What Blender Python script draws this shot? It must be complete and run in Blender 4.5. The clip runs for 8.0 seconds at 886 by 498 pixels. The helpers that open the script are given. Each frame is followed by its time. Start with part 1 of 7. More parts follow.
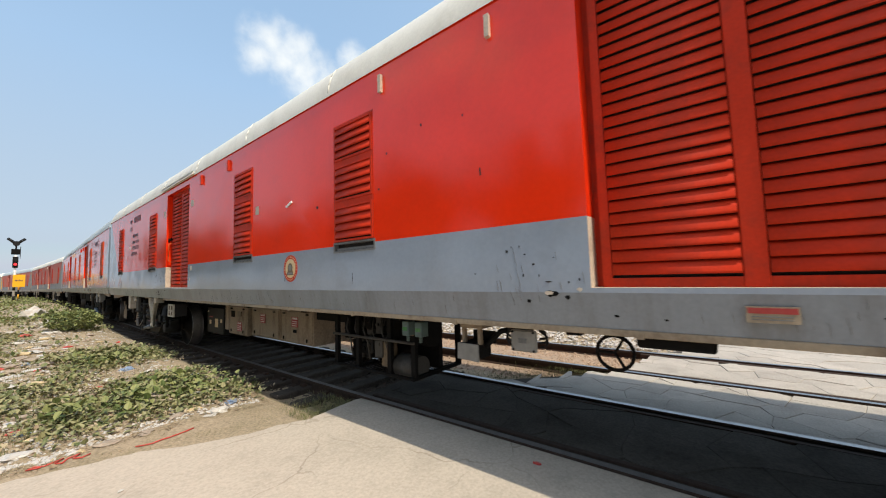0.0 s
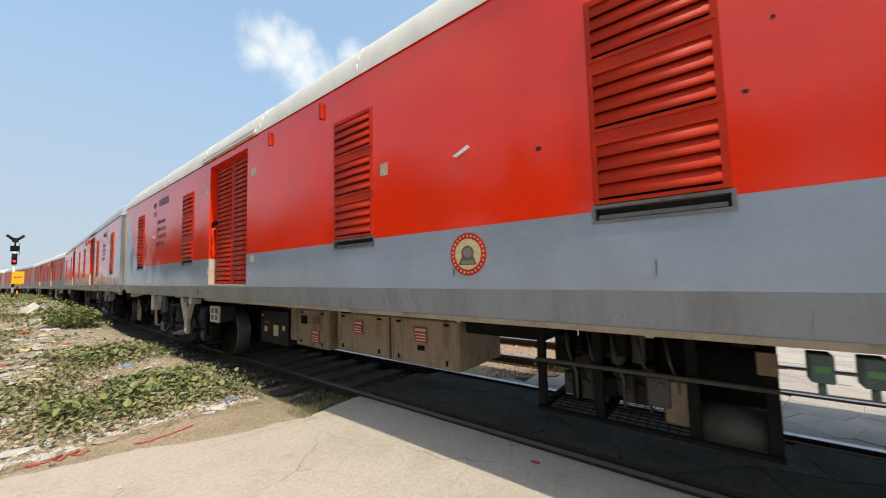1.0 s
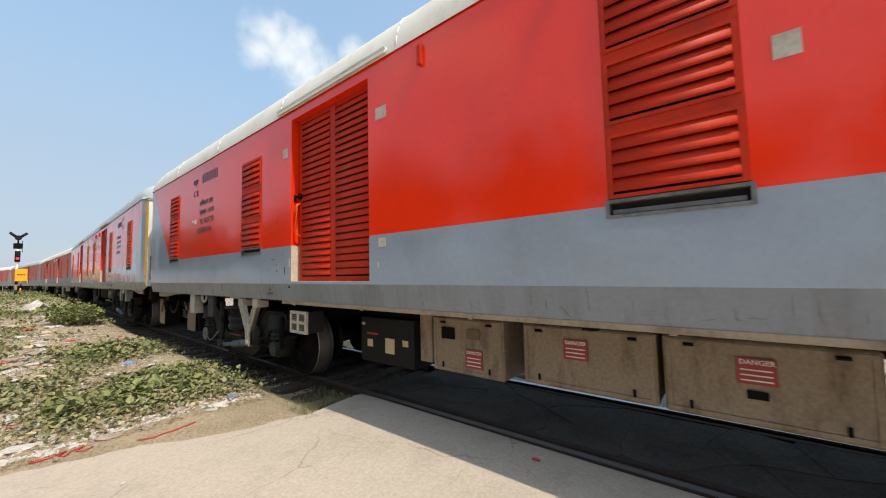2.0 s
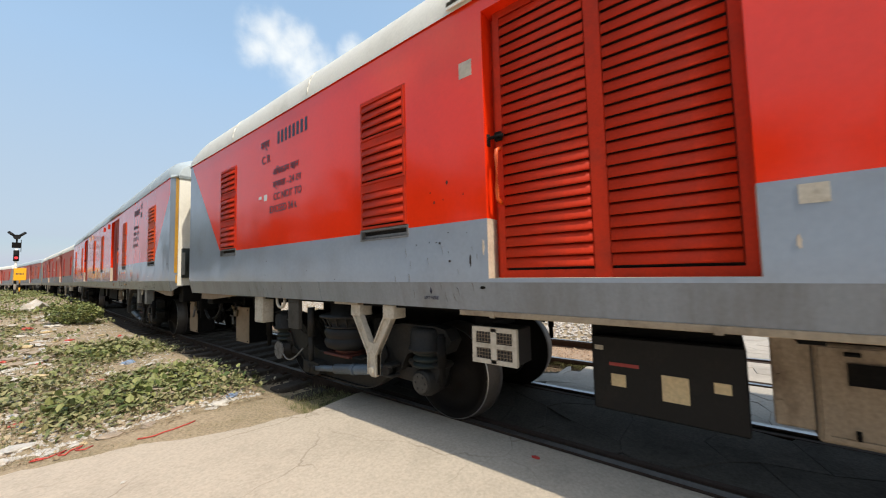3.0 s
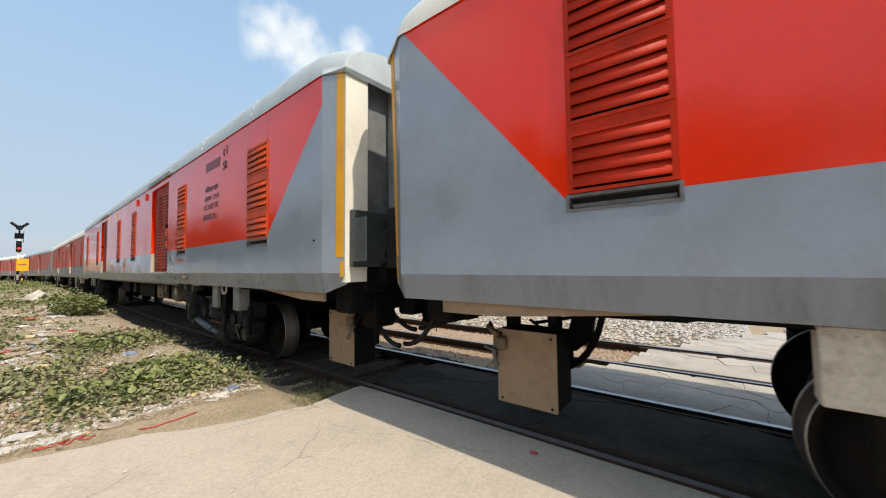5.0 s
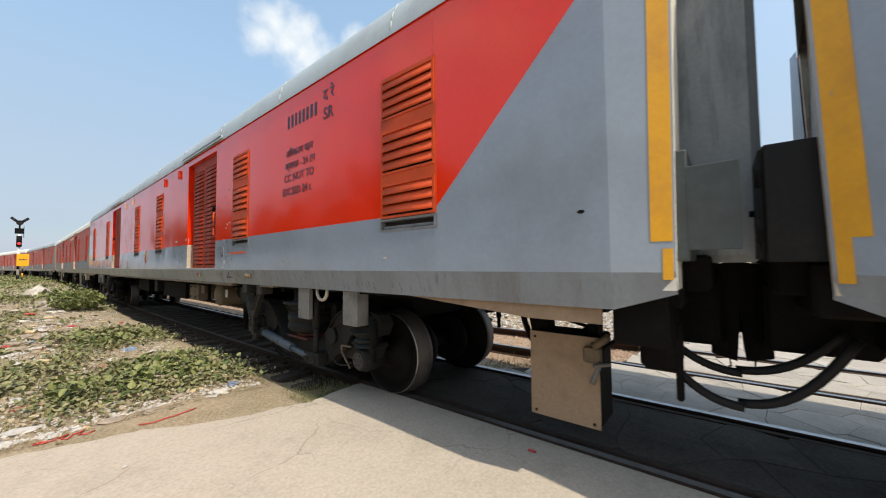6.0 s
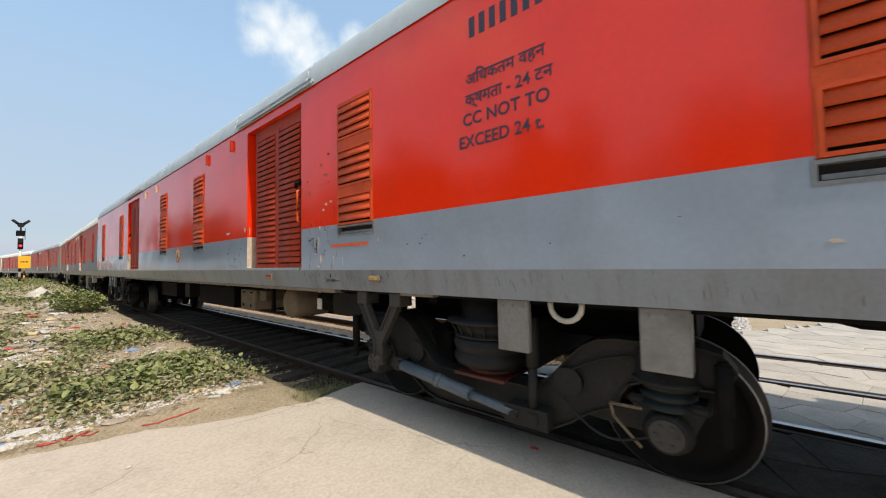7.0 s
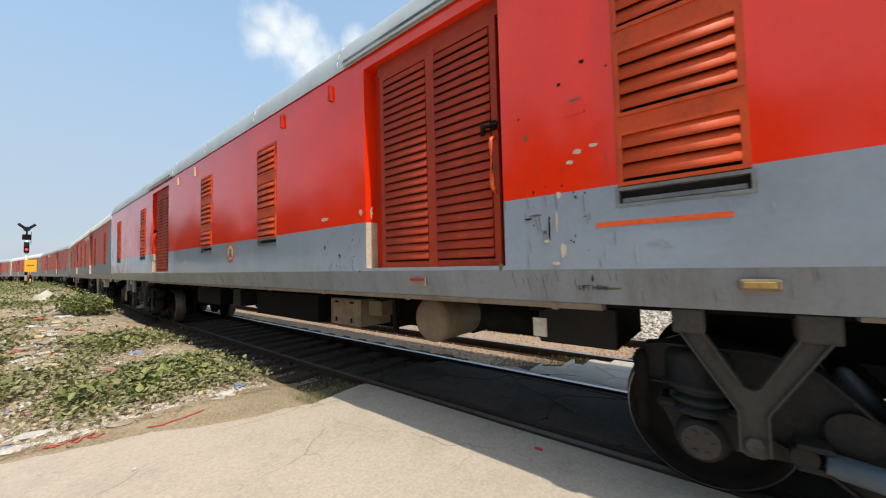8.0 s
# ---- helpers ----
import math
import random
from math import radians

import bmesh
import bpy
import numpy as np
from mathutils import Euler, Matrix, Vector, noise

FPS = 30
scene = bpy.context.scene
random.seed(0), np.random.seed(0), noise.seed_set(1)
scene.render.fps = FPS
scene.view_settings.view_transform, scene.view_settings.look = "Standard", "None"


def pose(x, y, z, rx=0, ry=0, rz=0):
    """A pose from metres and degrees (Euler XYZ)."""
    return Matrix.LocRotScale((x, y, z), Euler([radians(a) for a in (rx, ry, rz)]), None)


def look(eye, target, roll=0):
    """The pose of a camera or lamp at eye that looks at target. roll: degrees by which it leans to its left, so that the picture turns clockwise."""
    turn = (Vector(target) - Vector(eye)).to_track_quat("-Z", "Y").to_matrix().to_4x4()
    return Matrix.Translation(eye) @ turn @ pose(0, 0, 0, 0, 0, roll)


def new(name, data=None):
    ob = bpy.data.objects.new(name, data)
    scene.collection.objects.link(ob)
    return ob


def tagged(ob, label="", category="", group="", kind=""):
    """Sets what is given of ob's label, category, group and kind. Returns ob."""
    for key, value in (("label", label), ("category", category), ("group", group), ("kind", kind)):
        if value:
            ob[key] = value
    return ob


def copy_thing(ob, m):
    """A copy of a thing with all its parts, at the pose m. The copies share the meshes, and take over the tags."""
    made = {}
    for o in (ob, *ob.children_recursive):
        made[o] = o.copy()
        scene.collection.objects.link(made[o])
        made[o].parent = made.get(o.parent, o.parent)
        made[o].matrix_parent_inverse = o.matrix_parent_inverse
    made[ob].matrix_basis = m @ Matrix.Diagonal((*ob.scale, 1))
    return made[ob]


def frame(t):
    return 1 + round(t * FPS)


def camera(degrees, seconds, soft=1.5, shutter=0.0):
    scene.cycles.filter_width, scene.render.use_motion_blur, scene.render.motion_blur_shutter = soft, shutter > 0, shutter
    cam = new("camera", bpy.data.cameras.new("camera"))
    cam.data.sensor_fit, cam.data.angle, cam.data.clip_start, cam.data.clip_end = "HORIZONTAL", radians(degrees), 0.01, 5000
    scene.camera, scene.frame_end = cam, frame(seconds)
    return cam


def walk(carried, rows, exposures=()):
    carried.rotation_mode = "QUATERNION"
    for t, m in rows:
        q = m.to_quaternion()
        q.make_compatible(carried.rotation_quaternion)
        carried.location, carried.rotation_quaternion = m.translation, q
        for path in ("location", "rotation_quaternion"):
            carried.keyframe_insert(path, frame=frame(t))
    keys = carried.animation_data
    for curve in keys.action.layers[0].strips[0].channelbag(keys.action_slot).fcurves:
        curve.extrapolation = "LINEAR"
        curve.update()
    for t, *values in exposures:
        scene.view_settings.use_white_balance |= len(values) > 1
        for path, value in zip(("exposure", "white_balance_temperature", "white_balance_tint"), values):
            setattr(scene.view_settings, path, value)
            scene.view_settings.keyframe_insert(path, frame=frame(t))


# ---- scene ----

# ---------- camera ----------
EYE = Vector((0, 0, 1.515))
AIM = [  # seconds, bearing clockwise from +y, pitch, roll, train's way in metres
    (0.0, 51.73, 4.34, -1.85, 0.000), (0.5, 51.85, 4.24, -1.73, 1.353), (1.0, 51.79, 4.12, -1.60, 2.725),
    (1.5, 51.62, 3.95, -1.50, 4.097), (3.0, 51.66, 3.56, -1.61, 8.384), (3.5, 51.66, 3.41, -1.64, 9.805),
    (4.0, 51.62, 3.21, -1.61, 11.225), (4.5, 51.53, 2.99, -1.31, 12.652), (6.0, 51.45, 2.52, -0.53, 17.029),
    (6.5, 51.38, 2.36, -0.60, 18.442), (7.0, 51.35, 2.29, -1.03, 19.870), (7.5, 51.16, 2.45, -1.19, 21.245),
    (8.0, 50.94, 2.42, -1.42, 22.662)]


def aimed(bearing, pitch, roll):
    a, p = radians(bearing), radians(pitch)
    return look(EYE, EYE + Vector((math.sin(a) * math.cos(p), math.cos(a) * math.cos(p), math.sin(p))), roll)


cam = camera(103.36, 8.0, soft=1.1, shutter=0.12)
walk(cam, [(t, aimed(b, p, r)) for t, b, p, r, s in AIM], [(0.0, 0.0, 6950, 8), (8.0, 0.0, 6950, 8)])
WAY_T, WAY_S = [row[0] for row in AIM], [row[4] for row in AIM]

# ---------- light ----------
SUN_WAY = Vector((-0.088, -0.75, 1.0)).normalized()
sun = new("sun", bpy.data.lights.new("sun", "SUN"))
sun.data.energy, sun.data.angle, sun.data.color = 3.9, radians(0.6), (1.0, 0.93, 0.83)
sun.matrix_world = look(SUN_WAY * 60, (0, 0, 0))

world = bpy.data.worlds.new("sky")
scene.world = world
world.use_nodes = True
wn, wl = world.node_tree.nodes, world.node_tree.links
wn.clear()
sky = wn.new("ShaderNodeTexSky")
sky.sky_type, sky.sun_disc = "NISHITA", False
sky.sun_elevation, sky.sun_rotation = math.asin(SUN_WAY.z), radians(186.7)
sky.air_density, sky.dust_density, sky.ozone_density = 1.0, 1.2, 1.6
geo = wn.new("ShaderNodeTexCoord")
split = wn.new("ShaderNodeSeparateXYZ")
wl.new(geo.outputs["Generated"], split.inputs[0])
haze = wn.new("ShaderNodeValToRGB")      # pale dusty haze, deeper blue overhead
for k, (at, colour) in enumerate(((0.0, (4.7, 5.4, 6.5)), (0.12, (4.5, 5.7, 7.3)), (0.45, (3.4, 5.2, 7.9)), (1.0, (1.6, 3.2, 5.8)))):
    e = haze.color_ramp.elements[k] if k < 2 else haze.color_ramp.elements.new(at)
    e.position, e.color = at, (*colour, 1)
wl.new(split.outputs["Z"], haze.inputs[0])
cool = wn.new("ShaderNodeMixRGB")
cool.blend_type, cool.inputs[0].default_value = "LIGHTEN", 1.0
wl.new(sky.outputs[0], cool.inputs[1]), wl.new(haze.outputs[0], cool.inputs[2])
# dusty air glows white round the sun and fades evenly away from it
near_sun = wn.new("ShaderNodeVectorMath")
near_sun.operation, near_sun.inputs[1].default_value = "DOT_PRODUCT", SUN_WAY
wl.new(geo.outputs["Generated"], near_sun.inputs[0])
half = wn.new("ShaderNodeMapRange")
half.inputs[1].default_value, half.inputs[2].default_value = -0.15, 1.0
wl.new(near_sun.outputs["Value"], half.inputs[0])
glow = wn.new("ShaderNodeMath")
glow.operation, glow.inputs[1].default_value = "POWER", 2.2
wl.new(half.outputs[0], glow.inputs[0])
dusty = wn.new("ShaderNodeMixRGB")
dusty.blend_type, dusty.inputs[2].default_value = "ADD", (5.6, 5.45, 5.2, 1)
wl.new(glow.outputs[0], dusty.inputs[0]), wl.new(cool.outputs[0], dusty.inputs[1])
cloudy = None


def cloud_puff(bearing, height, half_width):
    """How near a direction of the sky is to the middle of a puff of cloud, 1 to 0."""
    a, e = radians(bearing), radians(height)
    d = wn.new("ShaderNodeVectorMath")
    d.operation, d.inputs[1].default_value = "DISTANCE", (math.sin(a) * math.cos(e), math.cos(a) * math.cos(e), math.sin(e))
    wl.new(geo.outputs["Generated"], d.inputs[0])
    r = wn.new("ShaderNodeMapRange")
    r.inputs[1].default_value, r.inputs[2].default_value = 0.0, radians(half_width)
    r.inputs[3].default_value, r.inputs[4].default_value = 1.0, 0.0
    wl.new(d.outputs["Value"], r.inputs[0])
    return r.outputs[0]


for puff in ((25.2, 32.8, 4.2), (27.2, 31.0, 5.2), (30.2, 29.8, 5.4), (33.4, 28.6, 4.6), (37.6, 32.2, 3.0), (24.0, 30.8, 3.6), (28.4, 32.2, 4.2),
             (262.0, 38.0, 7.0), (268.0, 36.0, 8.0), (276.0, 40.0, 6.0), (301.0, 33.0, 7.0), (308.0, 35.0, 8.0), (316.0, 31.0, 6.0), (331.0, 42.0, 7.0), (243.0, 48.0, 9.0)):
    one = cloud_puff(*puff)
    if cloudy is None:
        cloudy = one
    else:
        m = wn.new("ShaderNodeMath")
        m.operation = "MAXIMUM"
        wl.new(cloudy, m.inputs[0]), wl.new(one, m.inputs[1])
        cloudy = m.outputs[0]
wisps = wn.new("ShaderNodeTexNoise")
wisps.inputs["Scale"].default_value, wisps.inputs["Detail"].default_value, wisps.inputs["Roughness"].default_value = 17, 7, 0.55
wl.new(geo.outputs["Generated"], wisps.inputs["Vector"])
gap = wn.new("ShaderNodeMath")
gap.operation = "MULTIPLY_ADD"
gap.inputs[1].default_value, gap.inputs[2].default_value = 1.5, -0.74
wl.new(wisps.outputs[0], gap.inputs[0])
full = wn.new("ShaderNodeMath")
full.operation = "ADD"
wl.new(cloudy, full.inputs[0]), wl.new(gap.outputs[0], full.inputs[1])
edge = wn.new("ShaderNodeMapRange")
edge.interpolation_type = "SMOOTHSTEP"
edge.inputs[1].default_value, edge.inputs[2].default_value, edge.inputs[4].default_value = 0.0, 1.2, 0.92
wl.new(full.outputs[0], edge.inputs[0])
inside = wn.new("ShaderNodeMath")
inside.operation = "MULTIPLY"
rim = wn.new("ShaderNodeMapRange")
rim.inputs[1].default_value, rim.inputs[2].default_value = 0.0, 0.25
wl.new(cloudy, rim.inputs[0])
wl.new(edge.outputs[0], inside.inputs[0]), wl.new(rim.outputs[0], inside.inputs[1])
mixed = wn.new("ShaderNodeMixRGB")
mixed.inputs[2].default_value = (8.6, 9.1, 9.7, 1)
wl.new(inside.outputs[0], mixed.inputs[0]), wl.new(dusty.outputs[0], mixed.inputs[1])
back = wn.new("ShaderNodeBackground")
back.inputs[1].default_value = 0.115
wl.new(mixed.outputs[0], back.inputs[0])
wout = wn.new("ShaderNodeOutputWorld")
wl.new(back.outputs[0], wout.inputs[0])


# ---------- materials ----------
def paint(name, colour, rough=0.5, metal=0.0, dirt=(0.3, 0.25, 0.2), amount=0.25, scale=3.0, grain=0.15, bump=0.1, bump_scale=40.0,
          stretch=(1, 1, 1), coat=0.0, wave=0.0, random_tone=0.0, spec=0.5, cover=(0.48, 0.7)):
    """A surface with its base colour, patches of dirt at one scale, a fine grain at another, relief and gloss that vary."""
    mat = bpy.data.materials.new(name)
    mat.use_nodes = True
    n, l = mat.node_tree.nodes, mat.node_tree.links
    b = n["Principled BSDF"]
    b.inputs["Metallic"].default_value, b.inputs["Coat Weight"].default_value = metal, coat
    b.inputs["Specular IOR Level"].default_value = spec
    b.inputs["Coat Roughness"].default_value = 0.06
    tc = n.new("ShaderNodeTexCoord")
    mp = n.new("ShaderNodeMapping")
    mp.inputs["Scale"].default_value = stretch
    l.new(tc.outputs["Object"], mp.inputs[0])
    big = n.new("ShaderNodeTexNoise")
    big.inputs["Scale"].default_value, big.inputs["Detail"].default_value, big.inputs["Roughness"].default_value = scale, 6, 0.65
    l.new(mp.outputs[0], big.inputs["Vector"])
    ramp = n.new("ShaderNodeMapRange")
    ramp.inputs[1].default_value, ramp.inputs[2].default_value, ramp.inputs[4].default_value = cover[0], cover[1], amount
    l.new(big.outputs[0], ramp.inputs[0])
    mix = n.new("ShaderNodeMixRGB")
    mix.inputs[1].default_value, mix.inputs[2].default_value = (*colour, 1), (*dirt, 1)
    l.new(ramp.outputs[0], mix.inputs[0])
    fine = n.new("ShaderNodeTexNoise")
    fine.inputs["Scale"].default_value, fine.inputs["Detail"].default_value = bump_scale, 5
    l.new(tc.outputs["Object"], fine.inputs["Vector"])
    tone = n.new("ShaderNodeMapRange")
    tone.inputs[1].default_value, tone.inputs[2].default_value = 0.25, 0.75
    tone.inputs[3].default_value, tone.inputs[4].default_value = 1 - grain, 1 + grain
    l.new(fine.outputs[0], tone.inputs[0])
    value = tone.outputs[0]
    if random_tone:
        info = n.new("ShaderNodeObjectInfo")
        rt = n.new("ShaderNodeMapRange")
        rt.inputs[3].default_value, rt.inputs[4].default_value = 1 - random_tone, 1 + random_tone
        l.new(info.outputs["Random"], rt.inputs[0])
        mul = n.new("ShaderNodeMath")
        mul.operation = "MULTIPLY"
        l.new(value, mul.inputs[0]), l.new(rt.outputs[0], mul.inputs[1])
        value = mul.outputs[0]
    hue = n.new("ShaderNodeHueSaturation")
    l.new(mix.outputs[0], hue.inputs["Color"]), l.new(value, hue.inputs["Value"])
    l.new(hue.outputs[0], b.inputs["Base Color"])
    gl = n.new("ShaderNodeMapRange")
    gl.inputs[3].default_value, gl.inputs[4].default_value = max(rough - 0.08, 0.03), min(rough + 0.14, 1)
    l.new(big.outputs[0], gl.inputs[0]), l.new(gl.outputs[0], b.inputs["Roughness"])
    bp = n.new("ShaderNodeBump")
    bp.inputs["Strength"].default_value, bp.inputs["Distance"].default_value = bump, 0.01
    l.new(fine.outputs[0], bp.inputs["Height"])
    if wave:
        dent = n.new("ShaderNodeTexNoise")
        dent.inputs["Scale"].default_value, dent.inputs["Detail"].default_value = 1.3, 1
        l.new(tc.outputs["Object"], dent.inputs["Vector"])
        bw = n.new("ShaderNodeBump")
        bw.inputs["Strength"].default_value, bw.inputs["Distance"].default_value = 1.0, wave
        l.new(dent.outputs[0], bw.inputs["Height"]), l.new(bw.outputs[0], bp.inputs["Normal"])
    l.new(bp.outputs[0], b.inputs["Normal"])
    return mat


RED = paint("red_coach_paint", (0.84, 0.034, 0.007), 0.09, dirt=(0.58, 0.026, 0.007), amount=0.35, scale=0.9, grain=0.03, bump=0.008, bump_scale=25, coat=0.15, wave=0.012, spec=0.5)
RED_MATT = paint("red_shutter_paint", (0.50, 0.030, 0.009), 0.5, dirt=(0.20, 0.03, 0.018), amount=0.5, scale=4, grain=0.1, bump=0.05, bump_scale=60, spec=0.15)
ORANGE_MATT = paint("sun_faded_orange_louvre_paint", (0.60, 0.075, 0.016), 0.5, dirt=(0.24, 0.05, 0.02), amount=0.55, scale=5, grain=0.1, bump=0.06, bump_scale=60, spec=0.3)
RED_DULL = paint("dull_brown_red_shutter_paint", (0.36, 0.040, 0.014), 0.55, dirt=(0.14, 0.035, 0.02), amount=0.55, scale=5, grain=0.12, bump=0.06, bump_scale=60, spec=0.25)
# far vans: dusty paint with the haze of distance mixed into its colour
RED_HAZED = paint("hazed_dusty_red_coach_paint", (0.46, 0.12, 0.095), 0.6, dirt=(0.46, 0.24, 0.18), amount=0.5, scale=1.2, grain=0.06, bump=0.02, spec=0.3)
GREY_HAZED = paint("hazed_dusty_grey_coach_paint", (0.22, 0.235, 0.25), 0.55, dirt=(0.2, 0.18, 0.16), amount=0.5, scale=1.6, grain=0.06, bump=0.02, spec=0.3)
GREY = paint("grey_coach_paint", (0.27, 0.315, 0.375), 0.10, dirt=(0.2, 0.2, 0.2), amount=0.35, scale=1.3, grain=0.04, bump=0.012, bump_scale=30, coat=0.15, wave=0.022)
# grime streaks over a GREY darkened for the shade of the downward tilt
SKIRT = paint("grimy_shaded_grey_skirt_paint", (0.205, 0.228, 0.255), 0.28, dirt=(0.10, 0.094, 0.086), amount=0.65, scale=1.7, grain=0.08, bump=0.04, stretch=(1, 2.2, 0.35), cover=(0.45, 0.75))
SOOT = paint("sooty_grey_paint", (0.30, 0.325, 0.335), 0.45, dirt=(0.05, 0.05, 0.048), amount=0.8, scale=1.8, grain=0.08, bump=0.04, stretch=(2.5, 2.5, 0.4))
CREAM = paint("cream_roof_paint", (0.80, 0.77, 0.68), 0.5, dirt=(0.5, 0.46, 0.38), amount=0.35, scale=2.0, grain=0.05, bump=0.05)
GREY_ROOF = paint("pale_grey_roof_paint", (0.46, 0.52, 0.54), 0.5, dirt=(0.3, 0.32, 0.32), amount=0.4, scale=2.0, grain=0.05, bump=0.05)
YELLOW = paint("yellow_paint", (0.70, 0.34, 0.015), 0.4, dirt=(0.5, 0.22, 0.03), amount=0.5, scale=3, grain=0.05, bump=0.03)
SOLE = paint("pale_rusty_sole_bar", (0.30, 0.235, 0.16), 0.6, dirt=(0.10, 0.06, 0.035), amount=0.65, scale=4, grain=0.15, bump=0.15)
BEIGE = paint("dusty_beige_metal", (0.20, 0.15, 0.10), 0.6, dirt=(0.08, 0.05, 0.03), amount=0.6, scale=5, grain=0.15, bump=0.15)
BATTERY = paint("rust_stained_pale_box_paint", (0.28, 0.215, 0.15), 0.6, dirt=(0.10, 0.06, 0.035), amount=0.75, scale=3.5, grain=0.2, bump=0.2, stretch=(1, 1.6, 0.6), spec=0.25)
CARTON = paint("brown_board_paint", (0.30, 0.205, 0.13), 0.6, dirt=(0.14, 0.085, 0.05), amount=0.6, scale=5, grain=0.12, bump=0.12)
EDGE = paint("beige_door_edge", (0.55, 0.46, 0.36), 0.55, dirt=(0.25, 0.15, 0.1), amount=0.4, scale=6)
# iron and bogie: grime and dust, darkened with the deep shade under the vans
IRON = paint("grimy_shaded_underframe_iron", (0.0055, 0.0052, 0.005), 0.75, dirt=(0.016, 0.012, 0.009), amount=0.55, scale=6, grain=0.3, bump=0.25, spec=0.12)
BOGIE = paint("dusty_shaded_bogie_paint", (0.018, 0.0172, 0.016), 0.6, dirt=(0.036, 0.029, 0.022), amount=0.6, scale=4, grain=0.25, bump=0.25, spec=0.2)
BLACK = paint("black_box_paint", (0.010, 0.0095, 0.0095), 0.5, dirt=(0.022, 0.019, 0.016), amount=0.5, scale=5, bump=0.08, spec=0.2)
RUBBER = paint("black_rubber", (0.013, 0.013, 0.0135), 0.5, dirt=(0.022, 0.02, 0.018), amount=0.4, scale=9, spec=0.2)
STEEL = paint("worn_wheel_steel", (0.36, 0.36, 0.36), 0.32, metal=1.0, dirt=(0.16, 0.12, 0.1), amount=0.3, scale=8, bump=0.05)
RUST = paint("rusty_rail_steel", (0.055, 0.036, 0.027), 0.75, dirt=(0.028, 0.022, 0.018), amount=0.6, scale=7, bump=0.3, spec=0.12)
DULL = paint("dusty_rail_head", (0.10, 0.085, 0.075), 0.5, dirt=(0.04, 0.033, 0.03), amount=0.6, scale=6, metal=0.4)
# wheel dust, its colour lowered to carry the shade below the floor
WHEEL = paint("brown_shaded_wheel_dust", (0.0085, 0.007, 0.006), 0.6, dirt=(0.016, 0.012, 0.010), amount=0.6, scale=5, bump=0.15, spec=0.12)
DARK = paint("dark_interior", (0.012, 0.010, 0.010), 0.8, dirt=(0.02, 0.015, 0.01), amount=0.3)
WHITE = paint("white_paint", (0.74, 0.73, 0.70), 0.5, dirt=(0.45, 0.42, 0.38), amount=0.3, scale=12)
SIGNRED = paint("red_label_paint", (0.32, 0.03, 0.025), 0.5, dirt=(0.2, 0.08, 0.06), amount=0.4, scale=20)
ORANGE = paint("orange_handle_paint", (0.75, 0.10, 0.015), 0.35, dirt=(0.5, 0.08, 0.02), amount=0.3, scale=9)
LETTER = paint("dark_blue_lettering", (0.030, 0.030, 0.055), 0.5, dirt=(0.12, 0.04, 0.05), amount=0.35, scale=25)
GREEN_GLASS = paint("green_gauge_glass", (0.035, 0.16, 0.05), 0.2, amount=0.2)
TEAL = paint("dull_teal_box_paint", (0.05, 0.085, 0.078), 0.5, dirt=(0.03, 0.028, 0.025), amount=0.6, scale=9)
GOLD = paint("pale_gold_paint", (0.60, 0.46, 0.26), 0.5, amount=0.2, scale=30)
BRASS = paint("tarnished_brass", (0.42, 0.26, 0.07), 0.35, dirt=(0.15, 0.09, 0.03), amount=0.5, scale=25)
VALVE = paint("brass_brown_valve", (0.13, 0.09, 0.05), 0.5, dirt=(0.05, 0.04, 0.03), amount=0.6, scale=8)
BLUE_DAMPER = paint("blue_grey_damper_paint", (0.07, 0.095, 0.12), 0.4, dirt=(0.12, 0.10, 0.08), amount=0.4, scale=8)
CONCRETE = paint("dusty_concrete", (0.50, 0.43, 0.35), 0.85, dirt=(0.39, 0.335, 0.27), amount=0.65, scale=1.6, grain=0.14, bump=0.4, bump_scale=42, spec=0.2)
PAVER = paint("worn_grey_paver", (0.43, 0.39, 0.335), 0.8, dirt=(0.25, 0.225, 0.195), amount=0.55, scale=2.0, grain=0.16, bump=0.5, bump_scale=55, random_tone=0.10)
# paving between the near rails: oil stains plus the train's shade in the colour
OILY_SHADED = paint("oil_stained_shaded_paver", (0.080, 0.071, 0.060), 0.85, dirt=(0.036, 0.031, 0.026), amount=0.7, scale=1.5, grain=0.25, bump=0.6, bump_scale=40, random_tone=0.12, spec=0.1)
EARTH = paint("dry_earth", (0.36, 0.285, 0.195), 0.95, dirt=(0.24, 0.205, 0.125), amount=0.75, scale=1.3, grain=0.35, bump=0.8, bump_scale=38, spec=0.2)
# near track's dusty stone, with the train's shade put into its colour
STONE = paint("dusty_shaded_ballast_stone", (0.105, 0.085, 0.07), 0.9, dirt=(0.05, 0.042, 0.035), amount=0.7, scale=9, grain=0.35, bump=0.4, spec=0.12)
PALE_STONE = paint("pale_ballast_stone", (0.50, 0.47, 0.43), 0.9, dirt=(0.30, 0.26, 0.22), amount=0.6, scale=9, grain=0.35, bump=0.4)
BROWN_STONE = paint("brown_earthy_stone", (0.36, 0.26, 0.18), 0.9, dirt=(0.22, 0.15, 0.10), amount=0.6, scale=7, grain=0.35, bump=0.5)
SEAT_RED = paint("rusty_red_spring_seat", (0.10, 0.022, 0.012), 0.6, dirt=(0.03, 0.018, 0.012), amount=0.6, scale=9, bump=0.2)
SPRING_GREEN = paint("grey_green_spring_steel", (0.014, 0.020, 0.019), 0.5, dirt=(0.014, 0.012, 0.01), amount=0.5, scale=9, spec=0.2)
DUSTY_IRON = paint("dusty_grey_iron", (0.055, 0.051, 0.045), 0.6, dirt=(0.02, 0.017, 0.014), amount=0.6, scale=7, bump=0.2, spec=0.2)
